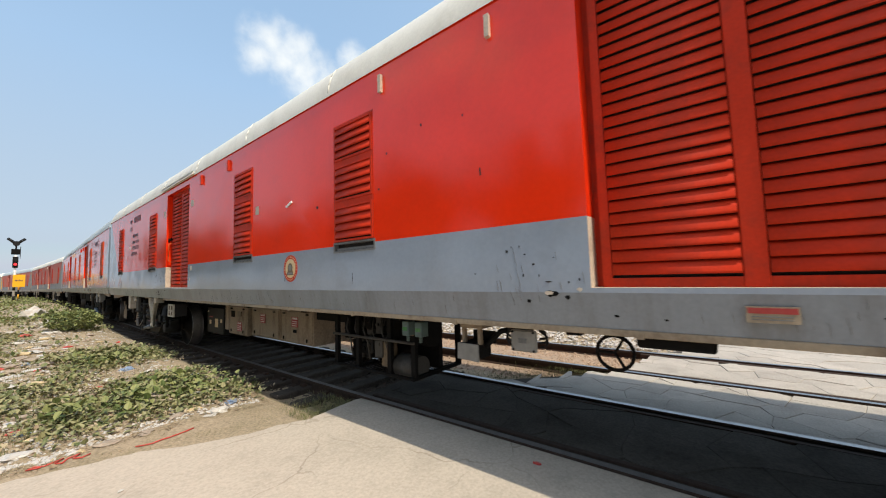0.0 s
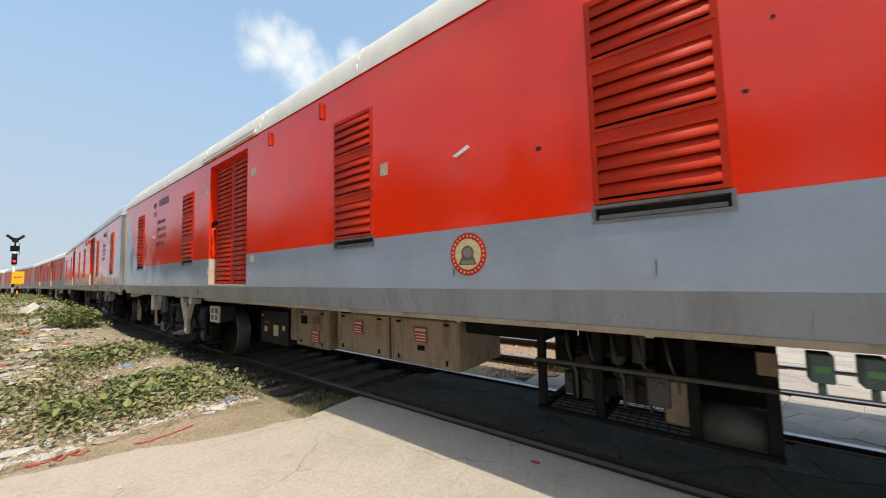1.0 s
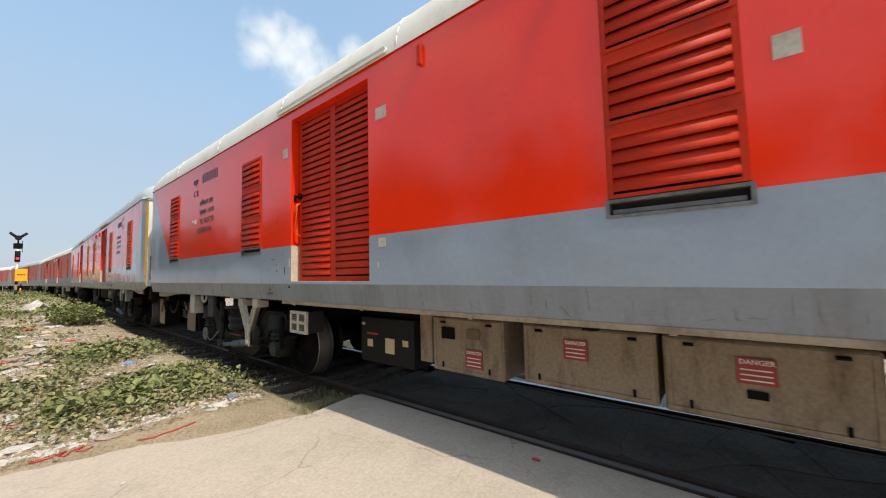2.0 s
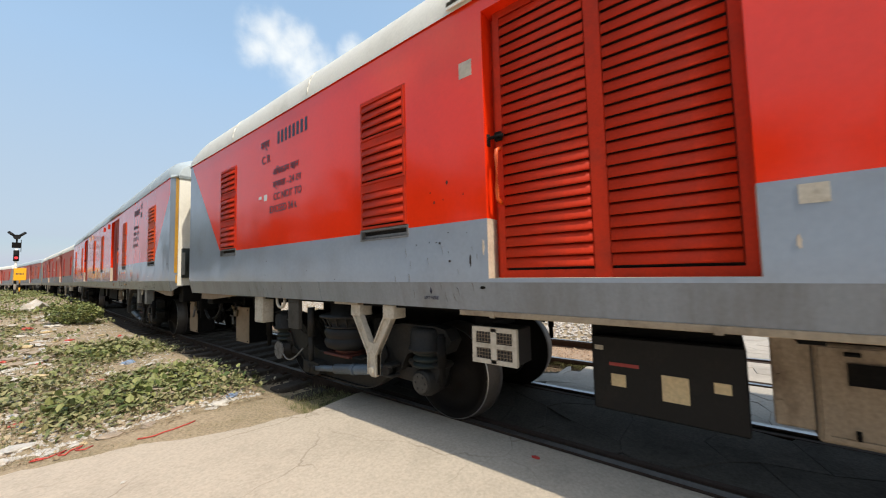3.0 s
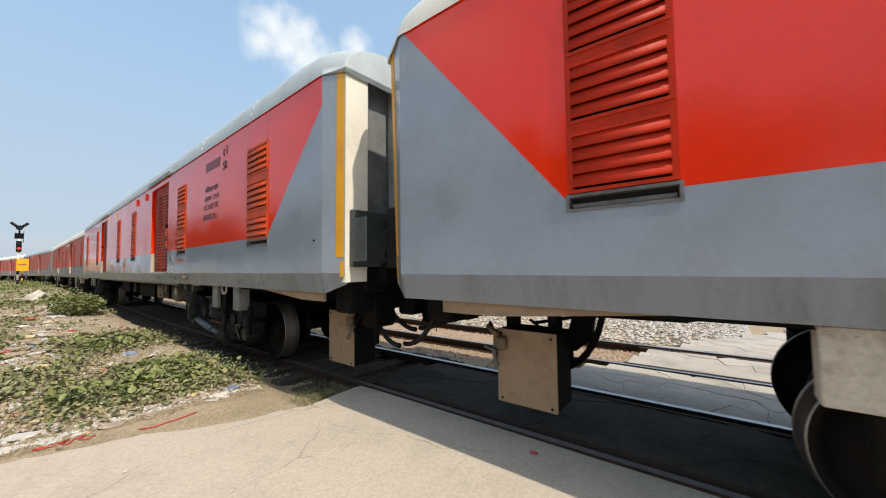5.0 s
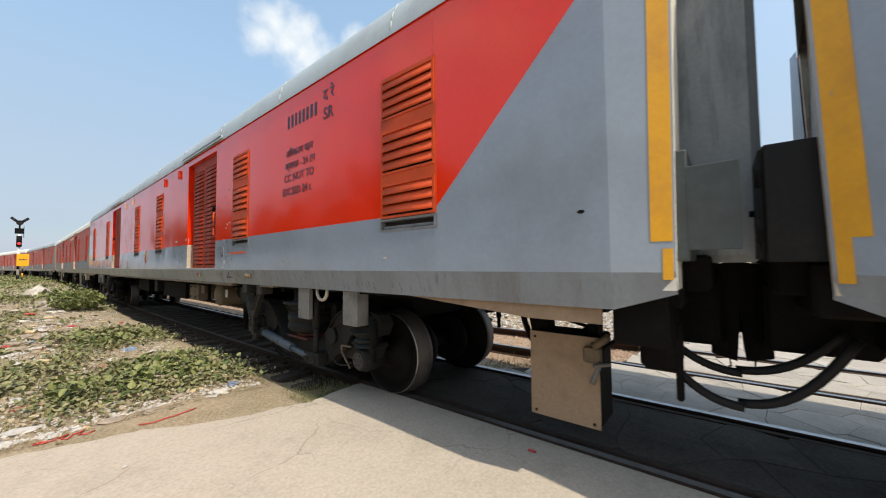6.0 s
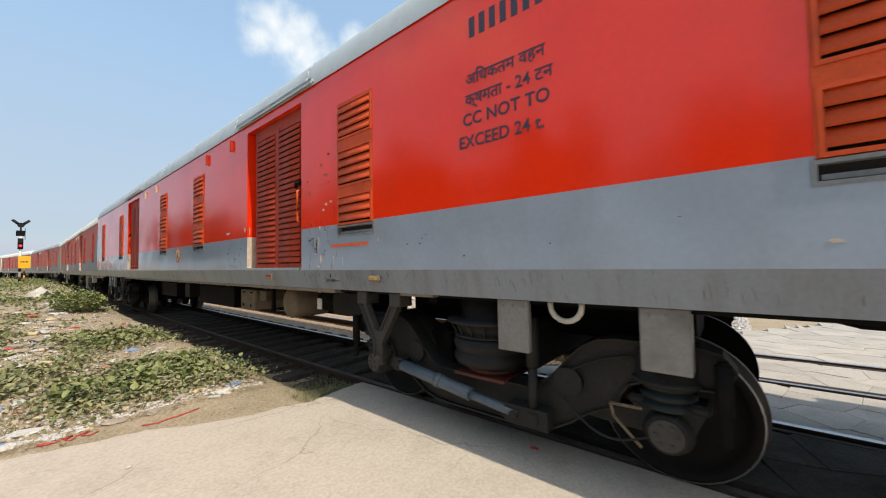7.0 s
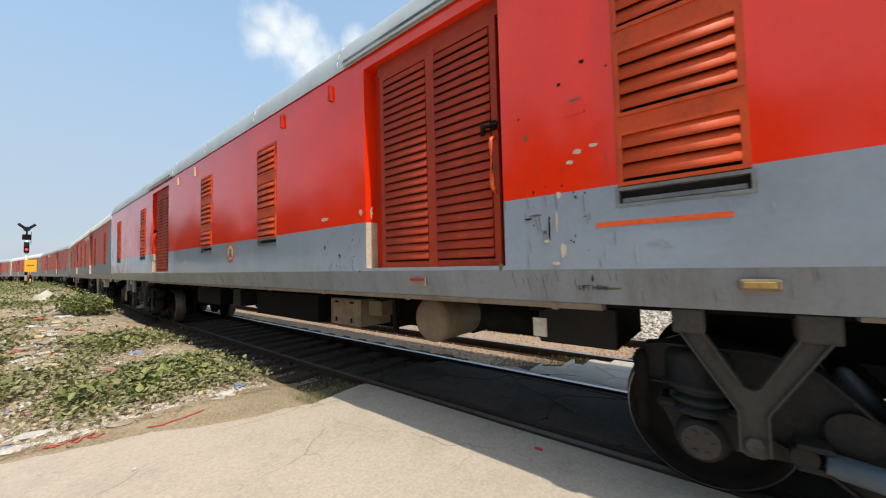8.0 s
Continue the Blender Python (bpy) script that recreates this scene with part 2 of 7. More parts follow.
CAP_WHITE = paint("chalky_axle_cap_paint", (0.17, 0.16, 0.15), 0.6, dirt=(0.05, 0.045, 0.04), amount=0.65, scale=9, bump=0.2, spec=0.2)
# sleeper concrete darkened the same way, shade included in the base
SLEEPER = paint("shaded_concrete_sleeper", (0.072, 0.06, 0.05), 0.9, dirt=(0.04, 0.034, 0.028), amount=0.7, scale=4, grain=0.25, bump=0.3, spec=0.12)
BARK = paint("bark", (0.12, 0.085, 0.06), 0.9, amount=0.5, scale=8, bump=0.6)
PLASTIC = paint("white_litter_plastic", (0.56, 0.53, 0.48), 0.4, dirt=(0.36, 0.30, 0.23), amount=0.5, scale=14)
BLUE_LITTER = paint("blue_litter_plastic", (0.20, 0.28, 0.42), 0.5, dirt=(0.3, 0.28, 0.26), amount=0.6, scale=14)
RED_LITTER = paint("red_litter_plastic", (0.55, 0.05, 0.035), 0.4, amount=0.3, scale=14)
BROWN_LITTER = paint("grey_brown_litter", (0.36, 0.29, 0.22), 0.7, dirt=(0.2, 0.16, 0.12), amount=0.5, scale=14, bump=0.3)


def leaf_material(name, colour, other):
    mat = bpy.data.materials.new(name)
    mat.use_nodes = True
    n, l = mat.node_tree.nodes, mat.node_tree.links
    b = n["Principled BSDF"]
    g = n.new("ShaderNodeNewGeometry")
    mix = n.new("ShaderNodeMixRGB")
    mix.inputs[1].default_value, mix.inputs[2].default_value = (*colour, 1), (*other, 1)
    l.new(g.outputs["Random Per Island"], mix.inputs[0])
    l.new(mix.outputs[0], b.inputs["Base Color"])
    b.inputs["Roughness"].default_value = 0.6
    return mat


LEAF = leaf_material("dusty_green_leaf", (0.085, 0.115, 0.034), (0.33, 0.30, 0.15))
BUSH_LEAF = leaf_material("fresh_green_leaf", (0.075, 0.115, 0.028), (0.25, 0.26, 0.09))
GRASS = leaf_material("dry_grass_blade", (0.17, 0.17, 0.07), (0.40, 0.31, 0.17))
STRAW = leaf_material("dead_straw", (0.46, 0.38, 0.25), (0.24, 0.17, 0.10))
TREE_LEAF = leaf_material("tree_leaf", (0.035, 0.06, 0.02), (0.07, 0.10, 0.03))


# ---------- mesh helpers ----------
def mesh_of(bm, name, mats):
    me = bpy.data.meshes.new(name)
    bmesh.ops.recalc_face_normals(bm, faces=bm.faces)
    bm.to_mesh(me)
    bm.free()
    for m in mats if isinstance(mats, (list, tuple)) else [mats]:
        me.materials.append(m)
    return me


def part(name, bm, material, parent=None, label="", at=None):
    ob = new(name, mesh_of(bm, name, material))
    if parent is not None:
        ob.parent = parent
    if at is not None:
        ob.matrix_basis = at
    if label:
        ob["label"] = label
    return ob


def box(bm, lo, hi, bevel=0.0, mat=0):
    c = [(a + b) / 2 for a, b in zip(lo, hi)]
    d = [abs(b - a) for a, b in zip(lo, hi)]
    made = bmesh.ops.create_cube(bm, size=1, matrix=Matrix.Translation(c) @ Matrix.Diagonal((*d, 1)))["verts"]
    faces = {f for v in made for f in v.link_faces}
    for f in faces:
        f.material_index = mat
    if bevel:
        edges = list({e for v in made for e in v.link_edges})
        r = bmesh.ops.bevel(bm, geom=edges, offset=bevel, segments=1, affect="EDGES")
        for f in r["faces"]:
            f.material_index = mat
    return bm


def rod(bm, a, b, r, seg=14, r2=None, mat=0):
    a, b = Vector(a), Vector(b)
    m = Matrix.Translation((a + b) / 2) @ (b - a).to_track_quat("Z", "Y").to_matrix().to_4x4()
    made = bmesh.ops.create_cone(bm, cap_ends=True, segments=seg, radius1=r, radius2=r if r2 is None else r2, depth=(b - a).length, matrix=m)["verts"]
    for f in {f for v in made for f in v.link_faces}:
        f.material_index, f.smooth = mat, len(f.verts) == 4
    return bm


def tube(bm, pts, r, seg=8):
    pts = [Vector(p) for p in pts]
    rings = []
    for i, p in enumerate(pts):
        d = (pts[min(i + 1, len(pts) - 1)] - pts[max(i - 1, 0)]).normalized()
        q = d.to_track_quat("Z", "Y")
        rings.append([bm.verts.new(p + q @ Vector((r * math.cos(k * math.tau / seg), r * math.sin(k * math.tau / seg), 0))) for k in range(seg)])
    for ra, rb in zip(rings, rings[1:]):
        for k in range(seg):
            f = bm.faces.new((ra[k], ra[(k + 1) % seg], rb[(k + 1) % seg], rb[k]))
            f.smooth = True
    bm.faces.new(rings[0][::-1]), bm.faces.new(rings[-1])
    return bm


def slab(bm, outline, x0, x1, mat=0):
    """A plate in the (y, z) plane with that outline, from x0 to x1."""
    a = [bm.verts.new((x0, y, z)) for y, z in outline]
    b = [bm.verts.new((x1, y, z)) for y, z in outline]
    made = [bm.faces.new(a), bm.faces.new(b[::-1])]
    for i in range(len(a)):
        j = (i + 1) % len(a)
        made.append(bm.faces.new((a[i], b[i], b[j], a[j])))
    for f in made:
        f.material_index = mat
    return bm


def lathe_x(bm, profile, seg=40, mat=0):
    """A body turned about the x axis: profile of (x, radius)."""
    rings = [[bm.verts.new((x, r * math.cos(k * math.tau / seg), r * math.sin(k * math.tau / seg))) for k in range(seg)] for x, r in profile]
    for ra, rb in zip(rings, rings[1:]):
        for k in range(seg):
            f = bm.faces.new((ra[k], ra[(k + 1) % seg], rb[(k + 1) % seg], rb[k]))
            f.material_index, f.smooth = mat, True
    for f in (bm.faces.new(rings[0]), bm.faces.new(rings[-1])):
        f.material_index = mat
    return bm


def stack_z(bm, x, y, levels, seg=28):
    """A turned upright body: levels of (z, radius) about the line x, y."""
    k = len(bm.verts)
    lathe_x(bm, levels, seg)
    bm.verts.ensure_lookup_table()
    for v in bm.verts[k:]:
        v.co = Vector((x + v.co.y, y + v.co.z, v.co.x))
    return bm


def bm_new():
    return bmesh.new()


# ---------- the line of the track ----------
RAIL_NEAR, RAIL_FAR, TRACK = 3.0, 4.46, 3.73
BEND_Y = [-400, 8, 14, 19, 25, 33, 42, 49, 57, 66, 80, 100, 140, 220, 400]
BEND_X = [0, 0, 0.08, 0.22, 0.40, 0.66, 0.78, 0.70, 0.48, 0.10, -0.9, -3.2, -9.5, -28, -90]


def bend(y):
    """How far the line leaves its straight course at y; smoothed."""
    w = max(2.0, abs(y) * 0.12)
    return float(np.mean(np.interp([y - w, y - w / 2, y, y + w / 2, y + w], BEND_Y, BEND_X)))


# ---------- the parcel vans ----------
HALF, W = 12.0, 1.476            # half the body's length, half its width
SKIRT_Z, CREASE, STRIPE, EAVE = 1.211, 1.43, 1.91, 3.665
SILL, WIN_HI = {0: 1.845, 1: 1.805}, 3.255   # foot of the windows by style, and their top
DOOR_LO, DOOR_HI = 1.46, 3.53
AXLE, BASE, WHEEL_R = 4.42, 1.33, 0.47
BOGIE_OFF = {0: 4.42, 1: 4.32}   # from a van's end to its bogie's middle, by style
NOSE = {0: (-0.30, 0.0, 1.52), 1: (0.0, 0.34, 1.69)}   # by style: where the body ends, where it starts to taper, foot of the slanting colour edge
TUCK = {0: 0.17, 1: 0.08}   # how far the ends taper in
RAKE = {0: 0.075, 1: 0.03}   # how far the foot of an end stands back from its top
SHARED = {}


def shared(key, make):
    if key not in SHARED:
        SHARED[key] = make()
    return SHARED[key]


def slat_mesh(length, rise, out, mat):
    """A louvre blade along y, bulging towards -x, with its lower lip free."""
    def make():
        bm = bm_new()
        top = 0.03 if rise < 0.1 else 0.012
        prof = [(top, rise * 0.50), (top - 0.018, rise * 0.5), (-out * 0.45, rise * 0.34), (-out * 0.85, rise * 0.06), (-out, -rise * 0.18), (-out * 0.92, -rise * 0.33), (-out * 0.6, -rise * 0.31), (0.0, rise * 0.05)]
        a = [bm.verts.new((x, -length / 2, z)) for x, z in prof]
        b = [bm.verts.new((x, length / 2, z)) for x, z in prof]
        for i in range(len(prof) - 1):
            f = bm.faces.new((a[i], a[i + 1], b[i + 1], b[i]))
            f.smooth = True
        bm.faces.new((a[-1], a[0], b[0], b[-1])), bm.faces.new(a), bm.faces.new(b[::-1])
        return mesh_of(bm, "slat", mat)
    return shared(("slat", round(length, 3), rise, out, mat.name), make)


def place_mesh(name, me, parent, loc):
    ob = new(name, me)
    ob.parent, ob.location = parent, loc
    return ob


def slats(parent, spots, length, rise, out, mat, separate):
    me = slat_mesh(length, rise, out, mat)
    if separate:
        for loc in spots:
            place_mesh("slat", me, parent, loc)
        return
    bm = bm_new()
    for loc in spots:
        k = len(bm.verts)
        bm.from_mesh(me)
        bm.verts.ensure_lookup_table()
        bmesh.ops.translate(bm, verts=bm.verts[k:], vec=loc)
    tagged(part("louvre_blade_set", bm, mat, parent), kind="stuff")


def ring(bm, y0, y1, z0, z1, wide, x0, x1, mat=0):
    box(bm, (x0, y0, z0), (x1, y0 + wide, z1), 0, mat)
    box(bm, (x0, y1 - wide, z0), (x1, y1, z1), 0, mat)
    box(bm, (x0, y0 + wide, z0), (x1, y1 - wide, z0 + wide), 0, mat)
    box(bm, (x0, y0 + wide, z1 - wide), (x1, y1 - wide, z1), 0, mat)


def louvre_window(car, ya, yb, separate, coat, style):
    """Three louvred panels in one tall frame over a grey drain slot."""
    y0, y1 = min(ya, yb), max(ya, yb)
    bm = bm_new()
    groups = [(2.845, 3.235), (2.395, 2.785), (1.95, 2.335)] if style == 0 else [(2.845, 3.235), (2.325, 2.735), (1.915, 2.235)]
    WIN_LO = SILL[style]
    foot = groups[2][0]
    for z0, z1 in groups:
        ring(bm, y0 + 0.012, y1 - 0.012, z0, z1, 0.022, -W - 0.014, -W + 0.05)
    box(bm, (-W - 0.006, y0, groups[1][1]), (-W + 0.05, y1, groups[0][0])), box(bm, (-W - 0.006, y0, groups[2][1]), (-W + 0.05, y1, groups[1][0]))
    box(bm, (-W - 0.004, y0, 3.235), (-W + 0.05, y1, WIN_HI))
    box(bm, (-W - 0.004, y0, foot), (-W + 0.05, y0 + 0.012, 3.235)), box(bm, (-W - 0.004, y1 - 0.012, foot), (-W + 0.05, y1, 3.235))
    win = part("louvre_window", bm, coat, car, "red louvred vent in three panels")
    bm = bm_new()
    ring(bm, y0 - 0.015, y1 + 0.015, WIN_LO - 0.012, foot - 0.005, 0.02, -W - 0.006, -W + 0.05)
    box(bm, (-W + 0.02, y0 + 0.02, WIN_LO + 0.015), (-W + 0.04, y1 - 0.02, WIN_LO + 0.04))
    part("drain_slot", bm, SLOT if style == 0 else GREY_TRIM, win, "grey metal drain slot")
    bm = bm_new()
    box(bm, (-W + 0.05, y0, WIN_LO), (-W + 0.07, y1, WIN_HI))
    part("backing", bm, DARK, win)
    yc, ln = (y0 + y1) / 2, y1 - y0 - 0.07
    spots = []
    for z0, z1 in groups:
        n = 4 if z1 - z0 > 0.35 else 3
        p = (z1 - z0 - 0.05) / n
        spots += [(-W + 0.015, yc, z0 + 0.03 + p * (k + 0.5)) for k in range(n)]
    slats(win, spots, ln, 0.108, 0.036, coat, separate)


def sliding_door(car, ya, yb, handle_y, separate, coat, depth, DOOR_HI):
    """A pair of slatted leaves with a post between them, set back in the opening."""
    y0, y1 = min(ya, yb), max(ya, yb)
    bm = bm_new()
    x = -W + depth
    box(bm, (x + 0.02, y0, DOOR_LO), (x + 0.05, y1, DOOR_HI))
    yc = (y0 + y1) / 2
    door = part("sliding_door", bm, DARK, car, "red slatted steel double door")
    bm = bm_new()
    ring(bm, y0, y1, DOOR_LO, DOOR_HI, 0.055, x - 0.012, x + 0.02)
    part("door_frame", bm, coat, door)
    bm = bm_new()
    box(bm, (x - 0.02, yc - 0.05, DOOR_LO), (x + 0.02, yc + 0.05, DOOR_HI), 0.004)
    part("door_post", bm, coat, door)
    n = round((DOOR_HI - DOOR_LO - 0.13) / 0.077)
    p = (DOOR_HI - DOOR_LO - 0.13) / n
    ln = (y1 - y0) / 2 - 0.115
    spots = [(x - 0.004, yc + sgn * (0.05 + ln / 2 + 0.004), DOOR_LO + 0.065 + p * (k + 0.5)) for k in range(n) for sgn in (-1, 1)]
    slats(door, spots, ln, 0.094, 0.022, coat, separate)
    bm = bm_new()
    tube(bm, [(x - 0.01, handle_y, 2.02), (x - 0.07, handle_y, 2.05), (x - 0.075, handle_y, 2.12), (x - 0.075, handle_y, 2.36), (x - 0.07, handle_y, 2.42), (x - 0.01, handle_y, 2.45)], 0.014)
    part("handle", bm, ORANGE, door, "bright orange bent bar handle")
    bm = bm_new()
    box(bm, (x - 0.045, handle_y - 0.03, 2.50), (x - 0.01, handle_y + 0.03, 2.57), 0.008)
    rod(bm, (x - 0.05, handle_y - 0.05, 2.53), (x - 0.05, handle_y + 0.09, 2.53), 0.013)
    rod(bm, (x - 0.05, handle_y + 0.08, 2.47), (x - 0.05, handle_y + 0.08, 2.56), 0.018)
    part("latch", bm, IRON, door, "worn iron latch")


def side_wall(car, near, wins, doors, flip, style, detail):
    """One body side in its two colours with its openings; near side at -x."""
    STRIPE = 1.91 + 0.02 * style
    WIN_LO = SILL[style]
    bm = bm_new()
    x = -W if near else W
    yy = lambda off: flip * (HALF - off)

    def quad(o0, o1, z0, z1, mat, xa=None, xb=None):
        pts = [(xa if xa is not None else x, yy(o0), z0), (xa if xa is not None else x, yy(o1), z0), (xb if xb is not None else x, yy(o1), z1), (xb if xb is not None else x, yy(o0), z1)]
        f = bm.faces.new([bm.verts.new(p) for p in pts])
        f.material_index = mat

    def poly(pts, mat):
        f = bm.faces.new([bm.verts.new((x, yy(o), z)) for o, z in pts])
        f.material_index = mat
    n0, n1, D0 = NOSE[style]
    D1 = max(0.05, n1 + 0.02)
    top_z = STRIPE + (D0 - D1) / 0.98 if style else EAVE
    top_z = min(top_z, EAVE)
    total = 2 * HALF
    tin = TUCK[style] if near else -TUCK[style]
    rk = RAKE[style]
    if not near:         # the far corners stop short
        n0 = max(n0 + 0.33, n1 - 0.02) if style == 0 else n0
    lean = 0.05 if near else -0.05
    for e in (lambda o: o, lambda o: total - o):
        poly([(e(n1), CREASE), (e(D0), CREASE), (e(D0), STRIPE), (e(D1), top_z), (e(n1), top_z)], 1)
        poly([(e(D0), STRIPE), (e(D0), EAVE), (e(D1), EAVE), (e(D1), top_z)] if top_z < EAVE - 0.01 else [(e(D0), STRIPE), (e(D0), EAVE), (e(D1), EAVE)], 0)
        if top_z < EAVE - 0.01:
            poly([(e(n1), top_z), (e(D1), top_z), (e(D1), EAVE), (e(n1), EAVE)], 0)
        tip = lambda z: e(n0 + rk * min(1, (EAVE - z) / (EAVE - CREASE)))
        rows = [(SKIRT_Z, lean, 0.10, 2)] + [(CREASE + (EAVE - CREASE) * k / 10, 0, 0, 1) for k in range(11)]
        for (za, xa, rise, m), (zb, xb, _, _) in zip(rows, rows[1:]):
            f = bm.faces.new([bm.verts.new(p) for p in ((x + xa, yy(e(n1)), za), (x + tin + xa * 0.5, yy(tip(za)), za + rise), (x + tin, yy(tip(zb)), zb), (x, yy(e(n1)), zb))])
            f.material_index = m
    marks = sorted([(a, b, "w") for a, b in wins] + [(a, b, "d") for a, b in doors]) if near else []
    at = D0
    spans = []
    for a, b, k in marks:
        if a < D0:
            a = D0 + 0.001
        spans.append((at, a, "s")), spans.append((a, min(b, total - D0 - 0.001), k))
        at = min(b, total - D0 - 0.001)
    spans.append((at, total - D0, "s"))
    for a, b, k in spans:
        if b - a < 0.002:
            continue
        if k == "s":
            n = max(1, round((b - a) / 1.2))
            for i in range(n):
                c, d = a + (b - a) * i / n, a + (b - a) * (i + 1) / n
                quad(c, d, CREASE, STRIPE, 1), quad(c, d, STRIPE, EAVE, 0)
        elif k == "w":
            quad(a, b, CREASE, WIN_LO, 1), quad(a, b, WIN_HI, EAVE, 0)
            s = 0.07
            for o in (a, b):
                f = bm.faces.new([bm.verts.new(p) for p in ((x, yy(o), WIN_LO), (x + s, yy(o), WIN_LO), (x + s, yy(o), WIN_HI), (x, yy(o), WIN_HI))])
            for z in (WIN_LO, WIN_HI):
                f = bm.faces.new([bm.verts.new(p) for p in ((x, yy(a), z), (x + s, yy(a), z), (x + s, yy(b), z), (x, yy(b), z))])
        else:
            quad(a, b, CREASE, DOOR_LO, 1), quad(a, b, DOOR_HI, EAVE, 0)
            s = 0.15
            for o in (a, b):
                for z0, z1, m in ((DOOR_LO, STRIPE, 3), (STRIPE, DOOR_HI, 0)):
                    f = bm.faces.new([bm.verts.new(p) for p in ((x, yy(o), z0), (x + s, yy(o), z0), (x + s, yy(o), z1), (x, yy(o), z1))])
                    f.material_index = m
            for z, m in ((DOOR_LO, 3), (DOOR_HI, 0)):
                f = bm.faces.new([bm.verts.new(p) for p in ((x, yy(a), z), (x + s, yy(a), z), (x + s, yy(b), z), (x, yy(b), z))])
                f.material_index = m
    # the lower skirt leans inwards, cut away under the ends
    q = 0.05 if near else -0.05
    n = 20
    for i in range(n):
        a, b = n1 + (total - 2 * n1) * i / n, n1 + (total - 2 * n1) * (i + 1) / n
        quad(a, b, SKIRT_Z, CREASE, 2, x + q, x)
    bmesh.ops.remove_doubles(bm, verts=bm.verts, dist=0.0004)
    # vans without detail wear the paint with distance haze in it
    return part("side_wall", bm, [RED, GREY, SKIRT, EDGE] if detail else [RED_HAZED, GREY_HAZED, SKIRT, EDGE], car, "red side over a grey band")


def roof(car, mat, style):
    prof = [(-W - 0.014, EAVE - 0.02), (-W - 0.014, EAVE + 0.02), (-W - 0.002, EAVE + 0.12), (-W + 0.03, EAVE + 0.23), (-W + 0.09, EAVE + 0.34), (-W + 0.20, EAVE + 0.44), (-W + 0.42, EAVE + 0.54), (-0.6, EAVE + 0.62), (0, EAVE + 0.65)]
    prof = prof + [(-x, z) for x, z in prof[-2::-1]]
    n0, n1, _ = NOSE[style]
    end, bent = HALF - n0 + 0.02, HALF - n1
    ys = [g * (end - d) for g in (-1, 1) for d in (0, 0.06, 0.15, 0.25, end - bent, 0.6, 0.9, 1.2)] + [-HALF + 2.2 * k for k in range(1, 11)]
    bm = bm_new()
    rows = []
    for y in sorted(ys):
        d = end - abs(y)
        drop = 0.17 * max(0, 1 - d / 1.0) ** 2
        tuck = 1 - TUCK[style] / W * max(0, (abs(y) - bent) / (end - bent))
        back = (lambda x: 0.36 * min(1, (x + W) / 0.5) * max(0, 1 - d / 1.2) * (1 if y > 0 else -1)) if style == 0 else (lambda x: 0)
        rows.append([bm.verts.new((x * tuck, y - back(x), EAVE + (z - EAVE) * (1 - drop * 1.4) - 0.55 * drop * (z > EAVE))) for x, z in prof])
    for a, b in zip(rows, rows[1:]):
        for i in range(len(prof) - 1):
            f = bm.faces.new((a[i], a[i + 1], b[i + 1], b[i]))
            f.smooth = True
    bm.faces.new(rows[0]), bm.faces.new(rows[-1])
    for k in range(1, 11):
        y = -HALF + 2.2 * k
        for i in range(1, len(prof) - 2):
            (xa, za), (xb, zb) = prof[i], prof[i + 1]
            tube(bm, [(xa, y, za), (xb, y, zb)], 0.008, 4)
    return part("roof", bm, mat, car)


def gutter(car, y0, y1, mat):
    bm = bm_new()
    y0, y1 = min(y0, y1), max(y0, y1)
    slab(bm, [(y0, EAVE + 0.02), (y1, EAVE + 0.02), (y1, EAVE + 0.055), (y0, EAVE + 0.055)], -W - 0.045, -W + 0.03)
    box(bm, (-W - 0.045, y0, EAVE - 0.005), (-W - 0.033, y1, EAVE + 0.055))
    return part("gutter", bm, mat, car, "rain gutter over the door")


